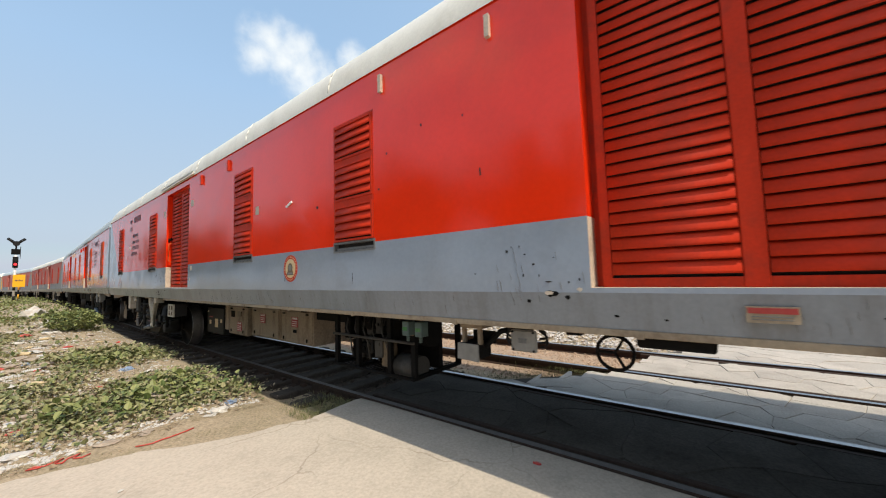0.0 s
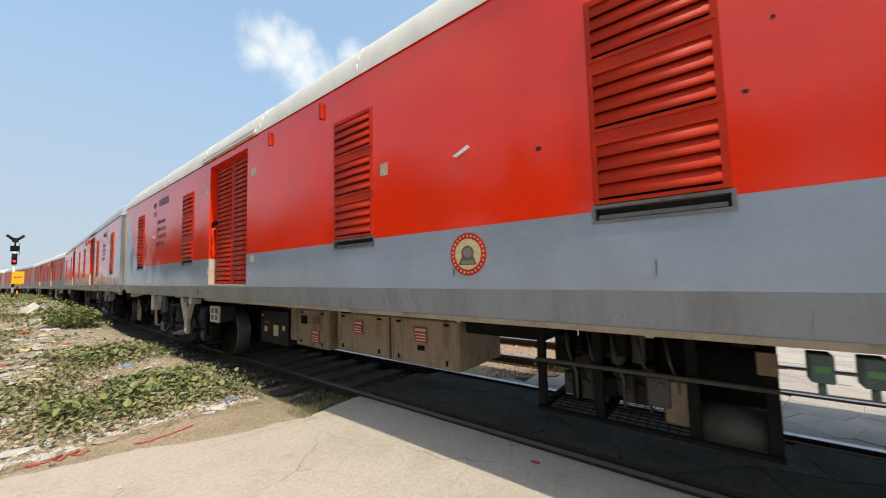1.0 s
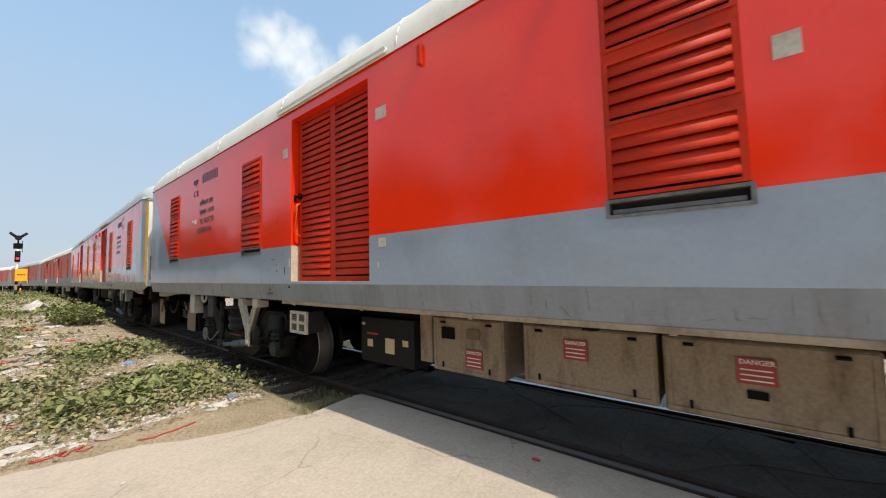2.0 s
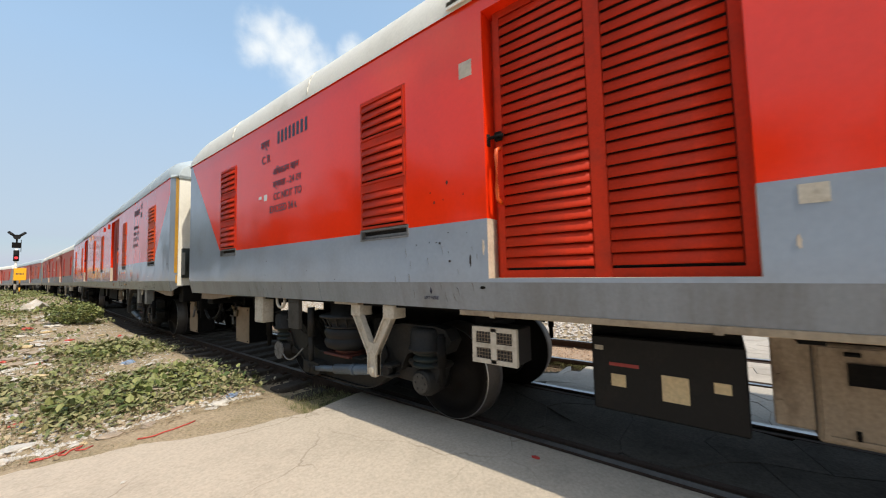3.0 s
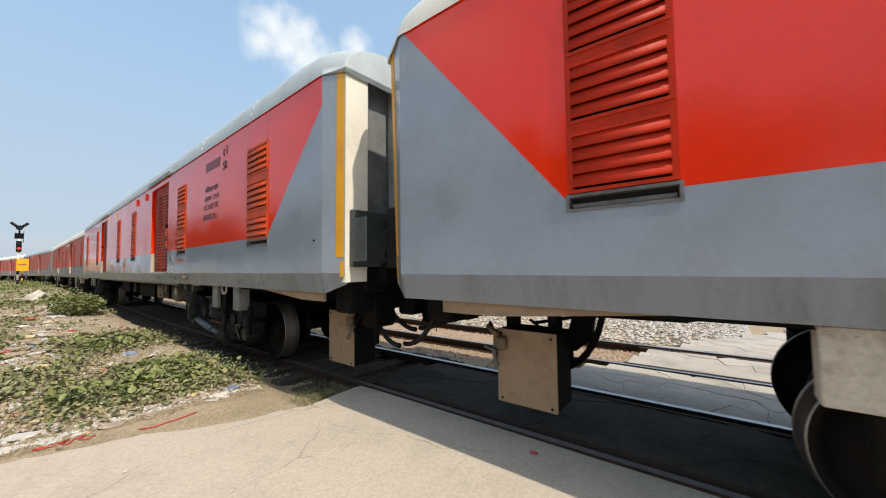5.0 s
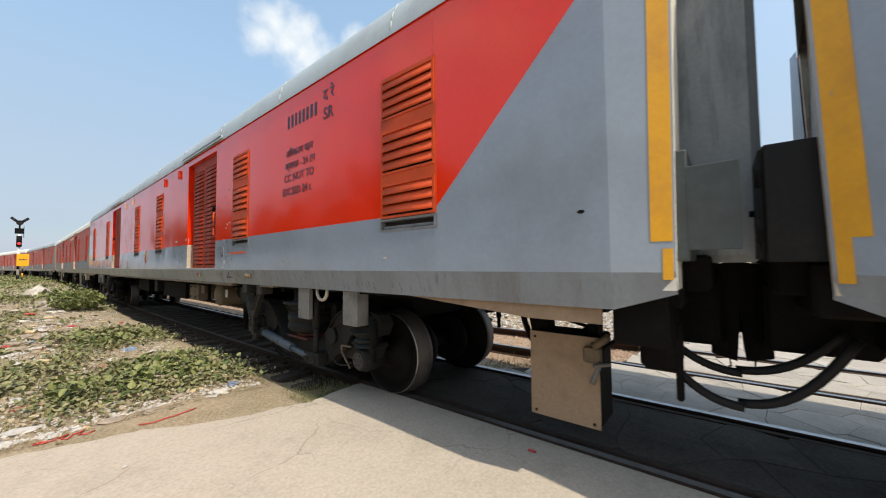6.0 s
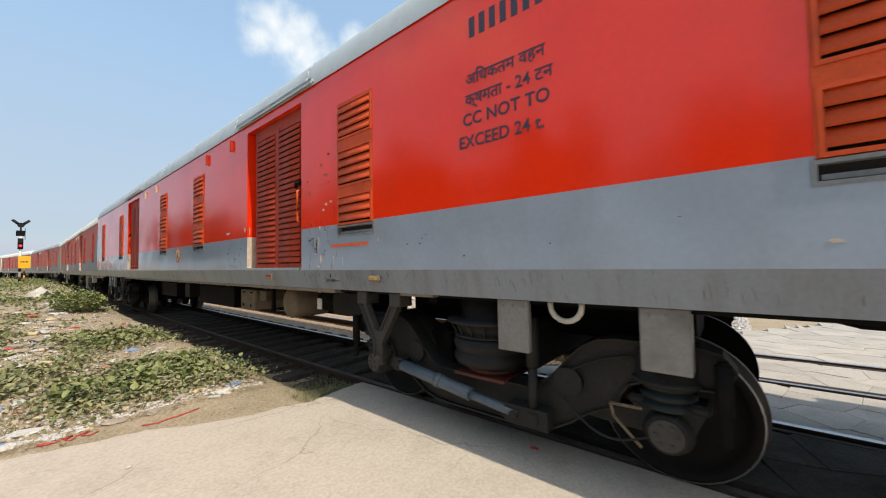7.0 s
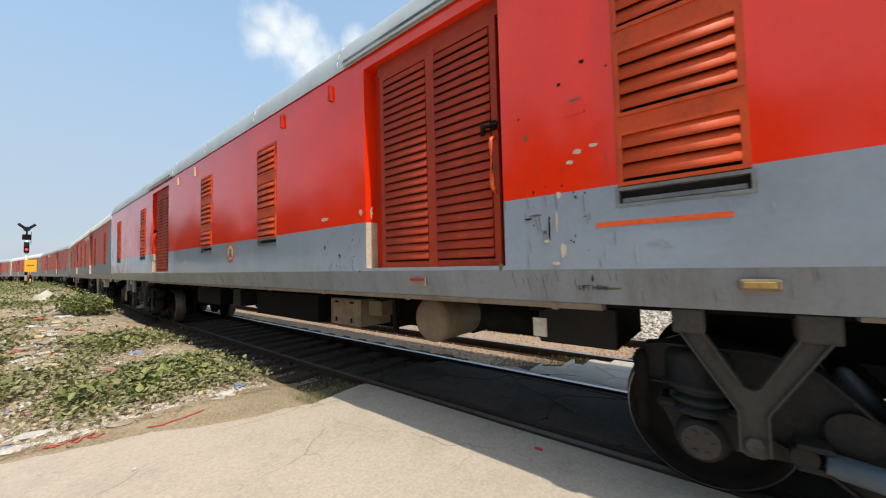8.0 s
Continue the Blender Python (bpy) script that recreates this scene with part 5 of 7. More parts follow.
    for a in (15.15, 15.315):
        for z in (1.0, 1.13):
            bm = bm_new()
            rod(bm, (x0 - 0.01, yy(a), z), (x0 + 0.002, yy(a), z), 0.008, 8)
            part("bolt", bm, IRON, rb)
    bm = bm_new()
    box(bm, (x0 + 0.04, yy(15.17), 1.11), (x0 + 0.1, yy(15.28), SKIRT_Z - 0.03), 0.006)
    part("hanger", bm, IRON, rb)
    for a, g in ((15.13, -1), (15.335, 1)):
        for k in range(3):
            bm = bm_new()
            tube(bm, [(x0 + 0.06, yy(a), 1.02 + 0.03 * k), (x0 + 0.06, yy(a + g * 0.04), 1.025 + 0.03 * k), (x0 + 0.06, yy(a + g * 0.062), 1.06 + 0.02 * k), (x0 + 0.06, yy(a + g * 0.045), 1.11 + 0.01 * k), (x0 + 0.06, yy(a), 1.14 + 0.01 * k)], 0.009, 8)
            part("cable_loop", bm, RUBBER, rb)
    hung_box(car, "cable_duct", yy(15.98), yy(16.36), 1.10, 1.19, IRON, x0 - 0.02, 0.3, "black cable duct under the floor", False)
    hung_box(car, "long_locker", yy(11.62), yy(12.46), 0.95, SKIRT_Z - 0.02, IRON, xb, 0.8, "long dark locker", False)
    bm = bm_new()
    for k in range(24):
        a, b = k / 24 * math.tau, (k + 1) / 24 * math.tau
        tube(bm, [(x0 + 0.1, yy(15.83) + 0.11 * math.cos(a), 1.03 + 0.11 * math.sin(a)), (x0 + 0.1, yy(15.83) + 0.11 * math.cos(b), 1.03 + 0.11 * math.sin(b))], 0.012, 6)
    for a in (0, 2.1, 4.2):
        tube(bm, [(x0 + 0.1, yy(15.83), 1.03), (x0 + 0.1, yy(15.83) + 0.11 * math.cos(a), 1.03 + 0.11 * math.sin(a))], 0.01, 6)
    part("hand_wheel", bm, IRON, car, "iron brake hand wheel")
    id_plate(car, yy(16.58), 1.335)
    emblem(car, yy(12.14), 1.70, 0.168)
    # lettering
    rust_specks(car, yy, [(14.9, 15.74, 1.45, 1.75, 9), (5.9, 6.6, 1.45, 1.85, 6), (5.9, 6.5, 2.0, 2.4, 3), (1.9, 5.0, 1.45, 1.8, 4)], 17)
    lettering(car, "CC NOT TO", yy(3.34), 2.52, 0.135, LETTER, squeeze=0.95)
    lettering(car, "EXCEED 24 t.", yy(3.24), 2.355, 0.135, LETTER, squeeze=0.92)
    lettering(car, HINDI_A, yy(3.33), 2.86, 0.125, LETTER, squeeze=0.95)
    lettering(car, HINDI_B, yy(3.33), 2.69, 0.125, LETTER, squeeze=0.95)
    lettering(car, "C R", yy(3.0), 3.07, 0.16, LETTER)
    bars(car, yy(3.45), 3.27, 8, 0.052, 0.165, 0.045)
    lettering(car, "\u092e\u0927\u094d\u092f", yy(2.97), 3.29, 0.155, LETTER, squeeze=0.9)
    lift_arrow(car, yy(6.08), 1.335)
    lettering(car, "LIFT HERE", yy(6.0), 1.285, 0.036, LETTER, -W + 0.018)
    for a, z, w, h, m in ((3.11, 2.545, 0.085, 0.085, WHITE), (2.95, 2.585, 0.09, 0.04, WHITE), (11.19, 2.51, 0.1, 0.12, WHITE_DUSTY), (6.50, 3.06, 0.12, 0.13, WHITE_DUSTY), (8.36, 3.05, 0.15, 0.12, WHITE_DUSTY), (8.36, 1.79, 0.10, 0.09, WHITE_DUSTY)):
        plate(car, "paper_sticker", None, yy(a) - w / 2, yy(a) + w / 2, z, z + h, m, -W, "torn pale paper sticker", 0.003)
    bm = bm_new()
    slab(bm, [(yy(12.03), 2.50), (yy(12.17), 2.56), (yy(12.19), 2.535), (yy(12.06), 2.485)], -W - 0.018, -W - 0.002)
    part("torn_paper", bm, WHITE, car, "curled scrap of white paper")
    chips(car, [(yy(12.75), 2.39, 0.035, 0.03), (yy(13.83), 2.42, 0.025, 0.02), (yy(13.95), 2.75, 0.02, 0.02), (yy(14.4), 2.9, 0.02, 0.02), (yy(14.85), 2.85, 0.012, 0.02), (yy(15.0), 2.35, 0.015, 0.05), (yy(15.2), 1.72, 0.02, 0.02), (yy(15.4), 1.62, 0.015, 0.012), (yy(15.5), 1.5, 0.04, 0.008),
                (yy(6.29), 2.25, 0.02, 0.035), (yy(6.15), 2.1, 0.012, 0.03), (yy(6.5), 1.6, 0.015, 0.08), (yy(6.2), 1.75, 0.02, 0.02), (yy(6.3), 1.6, 0.02, 0.02), (yy(12.0), 1.56, 0.01, 0.05), (yy(13.4), 1.56, 0.004, 0.1)], DARK)
    chips(car, [(yy(15.52), 1.42, 0.075, 0.035), (yy(15.62), 1.40, 0.03, 0.025), (yy(15.35), 1.37, 0.03, 0.02), (yy(16.6), 1.30, 0.12, 0.012), (yy(16.95), 1.33, 0.06, 0.02), (yy(15.9), 1.29, 0.03, 0.012), (yy(16.15), 1.28, 0.02, 0.01), (yy(6.6), 1.39, 0.04, 0.02)], IRON)
    chips(car, [(yy(15.5), 1.425, 0.05, 0.022), (yy(15.7), 1.45, 0.03, 0.02), (yy(6.62), 1.70, 0.02, 0.10), (yy(8.3), 1.62, 0.02, 0.05)], EDGE)
    if detail:
        streaks(car, yy, [(15.1, 15.75, 1.38, 1.72, 16, 0.13, 0.25), (15.8, 17.4, 1.27, 1.40, 16, 0.07, 0.2), (5.6, 6.65, 1.27, 1.7, 16, 0.08, 0.15), (8.3, 15.0, 1.26, 1.38, 30, 0.09, 0.1), (1.0, 5.6, 1.25, 1.38, 14, 0.09, 0.1), (9.3, 11.6, 1.26, 1.28, 12, 0.10, 1.6)], SLOT, 71)


def rust_specks(car, yy, spans, seed):
    rnd = random.Random(seed)
    chips(car, [(yy(rnd.uniform(a, b)), rnd.uniform(z0, z1), rnd.uniform(0.003, 0.014), rnd.uniform(0.003, 0.018)) for a, b, z0, z1, n in spans for _ in range(n)], IRON)


def fittings_tank(car, yy, detail):
    """What hangs under and is painted on the grey-roofed van."""
    x0 = -W + 0.13
    xb = -1.08
    hung_box(car, "control_box", yy(6.1), yy(6.68), 0.85, 1.14, BLACK, xb, 0.8, "black control box", False)
    plate(car, "rating_plate", None, yy(6.50), yy(6.60), 0.95, 1.08, WHITE_DUSTY, x0 + 0.0)
    bm = bm_new()
    rod(bm, (xb + 0.35, yy(6.76), 0.98), (xb + 0.35, yy(7.34), 0.98), 0.17, 24)
    part("air_tank", bm, IRON, car)
    bm = bm_new()
    lathe_x(bm, [(xb + 0.0, 0.03), (xb + 0.0, 0.15), (xb + 0.03, 0.21), (xb + 0.06, 0.23), (xb + 0.6, 0.23), (xb + 0.66, 0.14)], 28)
    bmesh.ops.translate(bm, verts=bm.verts, vec=(0, yy(7.86), 0.92))
    part("alternator", bm, BEIGE, car, "round dusty alternator")
    bm = bm_new()
    box(bm, (xb, yy(8.35), 0.76), (xb + 0.05, yy(8.40), SKIRT_Z))
    part("bracket", bm, IRON, car)
    hung_box(car, "relay_box", yy(8.6), yy(8.82), 0.9, 1.08, VALVE, xb, 0.3, "", False)
    hung_box(car, "battery_box", yy(8.98), yy(9.6), 0.735, 1.08, BEIGE, xb, 0.5, "dusty beige battery box")
    hung_box(car, "long_locker", yy(9.92), yy(11.86), 0.715, 1.10, IRON, xb, 0.7, "long dark locker", False)
    for a, b, low in ((8.3, 9.7, 0.50), (9.9, 12.3, 0.42), (12.7, 15.4, 0.45)):
        hung_box(car, "far_locker", yy(a), yy(b), low, SKIRT_Z - 0.03, IRON, 0.35, 0.85, "dark locker on the far side", False)
    hung_box(car, "hanger_box", yy(12.58), yy(12.92), 0.78, 1.10, BOGIE, xb, 0.4, "", False)
    hung_box(car, "long_locker", yy(13.6), yy(15.0), 0.75, 1.10, IRON, xb, 0.7, "long dark locker", False)
    id_plate(car, yy(7.63), 1.335)
    bm = bm_new()
    box(bm, (-W - 0.015, yy(5.29), 1.315), (-W + 0.05, yy(5.45), 1.375), 0.012)
    box(bm, (-W - 0.021, yy(5.31), 1.33), (-W - 0.013, yy(5.43), 1.362), 0.004, 1)
    part("marker_lamp", bm, [BEIGE, BRASS], car, "small brass-coloured marker lamp")
    emblem(car, yy(11.92), 1.76, 0.165)
    plate(car, "red_streak", None, yy(5.45), yy(6.1), 1.683, 1.712, ORANGE, -W, "stray red paint stroke", 0.003)
    rust_specks(car, yy, [(6.1, 6.7, 1.45, 2.1, 16), (8.4, 9.4, 1.45, 1.85, 12), (5.4, 6.2, 2.3, 2.8, 5), (0.6, 5.0, 1.45, 1.8, 6)], 18)
    lettering(car, "CC NOT TO", yy(4.26), 2.56, 0.135, LETTER, squeeze=0.95)
    lettering(car, "EXCEED 24 t.", yy(4.30), 2.385, 0.135, LETTER, squeeze=0.92)
    lettering(car, HINDI_A, yy(4.22), 2.88, 0.125, LETTER, squeeze=0.95)
    lettering(car, HINDI_B, yy(4.23), 2.72, 0.125, LETTER, squeeze=0.95)
    lettering(car, "SR", yy(3.35), 3.15, 0.19, LETTER)
    bars(car, yy(4.18), 3.25, 8, 0.05, 0.16, 0.042)
    lettering(car, "\u0926 \u0930\u0947", yy(3.35), 3.37, 0.18, LETTER)
    lift_arrow(car, yy(6.14), 1.35)
    lettering(car, "LIFT HERE", yy(6.23), 1.30, 0.040, LETTER, -W + 0.018)
    chips(car, [(yy(9.09), 2.03, 0.12, 0.035), (yy(8.42), 2.04, 0.05, 0.05), (yy(6.35), 1.75, 0.015, 0.12), (yy(6.25), 2.12, 0.05, 0.02), (yy(6.42), 1.62, 0.04, 0.02)], EDGE)
    chips(car, [(yy(6.3), 2.65, 0.02, 0.02), (yy(6.15), 2.75, 0.03, 0.02), (yy(6.6), 2.5, 0.015, 0.015), (yy(6.4), 1.7, 0.012, 0.12), (yy(6.55), 1.78, 0.06, 0.012), (yy(9.1), 1.7, 0.02, 0.03), (yy(8.8), 1.6, 0.02, 0.04), (yy(0.5), 1.8, 0.04, 0.02)], IRON)
    chips(car, [(yy(6.78), 1.45, 0.03, 0.05), (yy(6.05), 1.31, 0.14, 0.012), (yy(6.5), 1.80, 0.10, 0.012), (yy(6.43), 1.68, 0.03, 0.02), (yy(4.75), 1.66, 0.03, 0.012), (yy(4.9), 1.66, 0.02, 0.01), (yy(8.45), 1.43, 0.03, 0.02), (yy(6.2), 2.52, 0.07, 0.012), (yy(6.55), 2.35, 0.02, 0.04)], VALVE)
    chips(car, [(yy(6.31), 1.55, 0.03, 0.08), (yy(6.36), 1.47, 0.05, 0.02), (yy(6.33), 1.92, 0.03, 0.04), (yy(6.2), 2.18, 0.06, 0.025), (yy(8.25), 2.02, 0.03, 0.10), (yy(2.3), 1.55, 0.05, 0.014), (yy(6.1), 2.2, 0.05, 0.02)], EDGE)
    if detail:
        streaks(car, yy, [(5.9, 6.75, 1.42, 2.1, 22, 0.12, 0.2), (4.9, 6.7, 1.25, 1.40, 26, 0.09, 0.12), (8.35, 9.6, 1.42, 1.75, 12, 0.09, 0.2), (0.5, 4.9, 1.25, 1.40, 34, 0.09, 0.15), (8.4, 15.0, 1.25, 1.38, 20, 0.09, 0.1), (5.5, 6.6, 2.4, 2.45, 4, 0.14, 1.5)], VALVE, 72)
        streaks(car, yy, [(5.6, 6.2, 1.53, 1.6, 2, 0.16, 1.6), (5.2, 6.4, 1.45, 1.8, 4, 0.1, 0.1)], WHITE_DUSTY, 73)


LOCKER_GREY = paint("sooty_locker_paint", (0.05, 0.062, 0.062), 0.5, dirt=(0.025, 0.025, 0.023), amount=0.6, scale=5, bump=0.1)
PLATE_GREY = paint("worn_grey_plate", (0.19, 0.185, 0.17), 0.5, dirt=(0.07, 0.06, 0.05), amount=0.5, scale=5, bump=0.1)
SLOT = paint("grimy_slot_metal", (0.15, 0.15, 0.15), 0.45, dirt=(0.035, 0.032, 0.028), amount=0.7, scale=6, bump=0.1)
GREY_TRIM = paint("dull_grey_metal", (0.19, 0.20, 0.205), 0.5, dirt=(0.045, 0.043, 0.04), amount=0.6, scale=3, bump=0.1)
WHITE_DUSTY = paint("dusty_pale_paint", (0.48, 0.43, 0.35), 0.55, dirt=(0.22, 0.165, 0.11), amount=0.5, scale=9, bump=0.1)
HINDI_A, HINDI_B = "\u0905\u093f\u0927\u0915\u0924\u092e \u0935\u0939\u0928", "\u0915\u094d\u0937\u092e\u0924\u093e - 24 \u091f\u0928"


# ---------- ground, road and tracks ----------
def mound(x, y):
    """Height of the waste ground beside the line."""
    rise = np.interp(y, [4.0, 6.0, 9.0, 14.0, 22.0, 32.0, 60.0, 120.0], [-0.022, 0.0, 0.03, 0.10, 0.28, 0.42, 0.5, 0.3])
    fade = np.interp(x - bend(y), [-60, -25, 1.6, 2.25, 2.6], [0.2, 0.7, 1.0, 0.6, 0.0])
    return float(rise * fade + (-0.16) * (1 - fade))


def ground_height(x, y):
    z = -0.16
    if x < 2.7 + bend(y) and y > 3.3:
        z = mound(x, y)
        z += 0.05 * noise.noise((x * 1.3, y * 1.3, 0)) * min(1, max(0, (y - 4.6) / 3)) + 0.02 * noise.noise((x * 5, y * 5, 3)) * min(1, max(0, (y - 4.4) / 1.5))
    elif x > 4.6:
        z = -0.20 + 0.03 * noise.noise((x, y, 1))
    return z


def ground_sheet():
    xs = sorted({*[-3000, -1200, -500, -200, -90, -45, -25, -14, -8, -5, -3.5], *[round(-2.5 + 0.14 * k, 3) for k in range(40)], *[3.4, 4, 5, 5.6, 6.5, 7.5, 9, 11, 14, 20, 30, 50, 100, 250, 600, 1500, 3000]})
    ys = sorted({*[-3000, -1200, -400, -150, -60, -25, -12, -6, -2, 1], *[round(3.0 + 0.16 * k, 3) for k in range(80)], *[16, 17, 18, 19, 20, 22, 24, 26, 28, 30, 33, 36, 40, 45, 50, 60, 70, 85, 110, 150, 220, 400, 900, 3000]})
    bm = bm_new()
    grid = [[bm.verts.new((x, y, ground_height(x, y))) for x in xs] for y in ys]
    for a, b in zip(grid, grid[1:]):
        for i in range(len(xs) - 1):
            f = bm.faces.new((a[i], a[i + 1], b[i + 1], b[i]))
            f.smooth = True
    return tagged(part("ground", bm, EARTH), "dry earth with patches of green weed", "ground", kind="structure")


ground_sheet()


def concrete_apron():
    """The road's concrete up to the near rail, with a broken edge to the verge."""
    rnd = random.Random(8)
    edge_pts = [(-30, 7.5), (-8, 6.2), (-3, 5.3), (-1.2, 4.95), (0.06, 4.60), (0.45, 4.48), (0.86, 4.30), (1.15, 4.08), (1.55, 3.86), (1.9, 3.78), (2.2, 3.66), (2.55, 3.72), (2.945, 3.74)]
    fine = []
    for (xa, ya), (xb, yb) in zip(edge_pts, edge_pts[1:]):
        n = max(2, int(min(12, math.hypot(xb - xa, yb - ya) / 0.07)))
        for k in range(n):
            t = k / n
            j = 0.02 + 0.025 * noise.noise((xa + (xb - xa) * t, 3.3, 0.5))
            fine.append((xa + (xb - xa) * t, ya + (yb - ya) * t + rnd.uniform(-1, 1) * 0.018 + j))
    fine.append((2.945, 3.74))
    low = [(x, -14.0) for x, y in fine]
    bm = bm_new()
    rows = []
    for (x, y), (xl, yl) in zip(fine, low):
        col = []
        for t in (0, 0.015, 0.05, 0.12, 0.25, 0.45, 0.7, 1.0):
            yy_ = y + (yl - y) * t
            sag = -0.012 - (0.006 if t == 0 else 0) + 0.008 * noise.noise((x * 0.7, yy_ * 0.7, 2))
            col.append(bm.verts.new((x, yy_, sag)))
        rim = bm.verts.new((x, y, col[0].co.z))
        base = bm.verts.new((x, y + 0.012, -0.2))
        rows.append([base, rim] + col)
    for a, b in zip(rows, rows[1:]):
        for i in range(len(a) - 1):
            if i != 1:
                f = bm.faces.new((a[i], b[i], b[i + 1], a[i + 1]))
                f.smooth = i > 1
    return tagged(part("road_apron", bm, CRACKED), "sun-bleached concrete road with cracks and dust", "road", kind="structure")


def cracked_concrete():
    """Dusty concrete with a few long cracks."""
    mat = CONCRETE.copy()
    mat.name = "cracked_concrete"
    n, l = mat.node_tree.nodes, mat.node_tree.links
    b = n["Principled BSDF"]
    tc = n.new("ShaderNodeTexCoord")
    wob = n.new("ShaderNodeTexNoise")
    wob.inputs["Scale"].default_value, wob.inputs["Detail"].default_value = 2.2, 5
    add = n.new("ShaderNodeMixRGB")
    add.blend_type, add.inputs[0].default_value = "ADD", 0.32
    l.new(tc.outputs["Object"], wob.inputs["Vector"]), l.new(tc.outputs["Object"], add.inputs[1]), l.new(wob.outputs["Color"], add.inputs[2])
    vor = n.new("ShaderNodeTexVoronoi")
    vor.feature = "DISTANCE_TO_EDGE"
    vor.inputs["Scale"].default_value = 0.95
    l.new(add.outputs[0], vor.inputs["Vector"])
    thin = n.new("ShaderNodeMapRange")
    thin.inputs[1].default_value, thin.inputs[2].default_value, thin.inputs[3].default_value, thin.inputs[4].default_value = 0.002, 0.008, 1.0, 0.0
    l.new(vor.outputs["Distance"], thin.inputs[0])
    some = n.new("ShaderNodeTexNoise")
    some.inputs["Scale"].default_value = 0.8
    l.new(tc.outputs["Object"], some.inputs["Vector"])
    sel = n.new("ShaderNodeMapRange")
    sel.inputs[1].default_value, sel.inputs[2].default_value, sel.inputs[4].default_value = 0.46, 0.60, 0.5
    l.new(some.outputs[0], sel.inputs[0])
    both = n.new("ShaderNodeMath")
    both.operation = "MULTIPLY"
    l.new(thin.outputs[0], both.inputs[0]), l.new(sel.outputs[0], both.inputs[1])
    old = b.inputs["Base Color"].links[0].from_socket
    mix = n.new("ShaderNodeMixRGB")
    mix.inputs[2].default_value = (0.22, 0.18, 0.135, 1)
    l.new(both.outputs[0], mix.inputs[0]), l.new(old, mix.inputs[1]), l.new(mix.outputs[0], b.inputs["Base Color"])
    return mat


CRACKED = cracked_concrete()
concrete_apron()

ROAD_END = 3.62   # the paving ends here along the line


def rail(x, name, label, head, y0=-60.0, y1=240.0):
    bm = bm_new()
    prof = [(-0.034, 0.0), (0.034, 0.0), (0.036, -0.035), (0.010, -0.05), (0.010, -0.13), (0.07, -0.15), (0.07, -0.165), (-0.07, -0.165), (-0.07, -0.15), (-0.010, -0.13), (-0.010, -0.05), (-0.036, -0.035)]
    ys = [y0, -20, 0, 5, 8] + list(range(10, 70, 2)) + list(range(70, int(y1), 6))
    rows = [[bm.verts.new((x + bend(y) + px, y, pz)) for px, pz in prof] for y in ys]
    for a, b in zip(rows, rows[1:]):
        for i in range(len(prof)):
            f = bm.faces.new((a[i], a[(i + 1) % len(prof)], b[(i + 1) % len(prof)], b[i]))
            f.material_index = 1 if i == 0 else 0
    return tagged(part(name, bm, [RUST, head]), label, "rail", "running rails", "structure")


for x in (RAIL_NEAR, RAIL_FAR, 5.89, 7.40):
    rail(x, "rail", "steel running rail with a worn head", DULL if x < 3.5 else STEEL)
for x in (RAIL_NEAR + 0.14, RAIL_FAR - 0.14, 5.89 + 0.14, 7.40 - 0.14):
    bm = bm_new()
    box(bm, (x - 0.03, -14, -0.12), (x + 0.03, ROAD_END + 0.1 if x < 4 else 2.7 if x < 5 else 1.25, -0.012), 0.006)
    tagged(part("guard_rail", bm, RUST), "rusty guard rail set in the paving", "rail", "guard rails", "structure")
bm = bm_new()
box(bm, (RAIL_NEAR - 0.06, -14, -0.14), (RAIL_NEAR + 0.11, ROAD_END + 0.08, -0.06))
tagged(part("rail_groove", bm, IRON), "dark greasy groove beside the rail", "road", kind="structure")


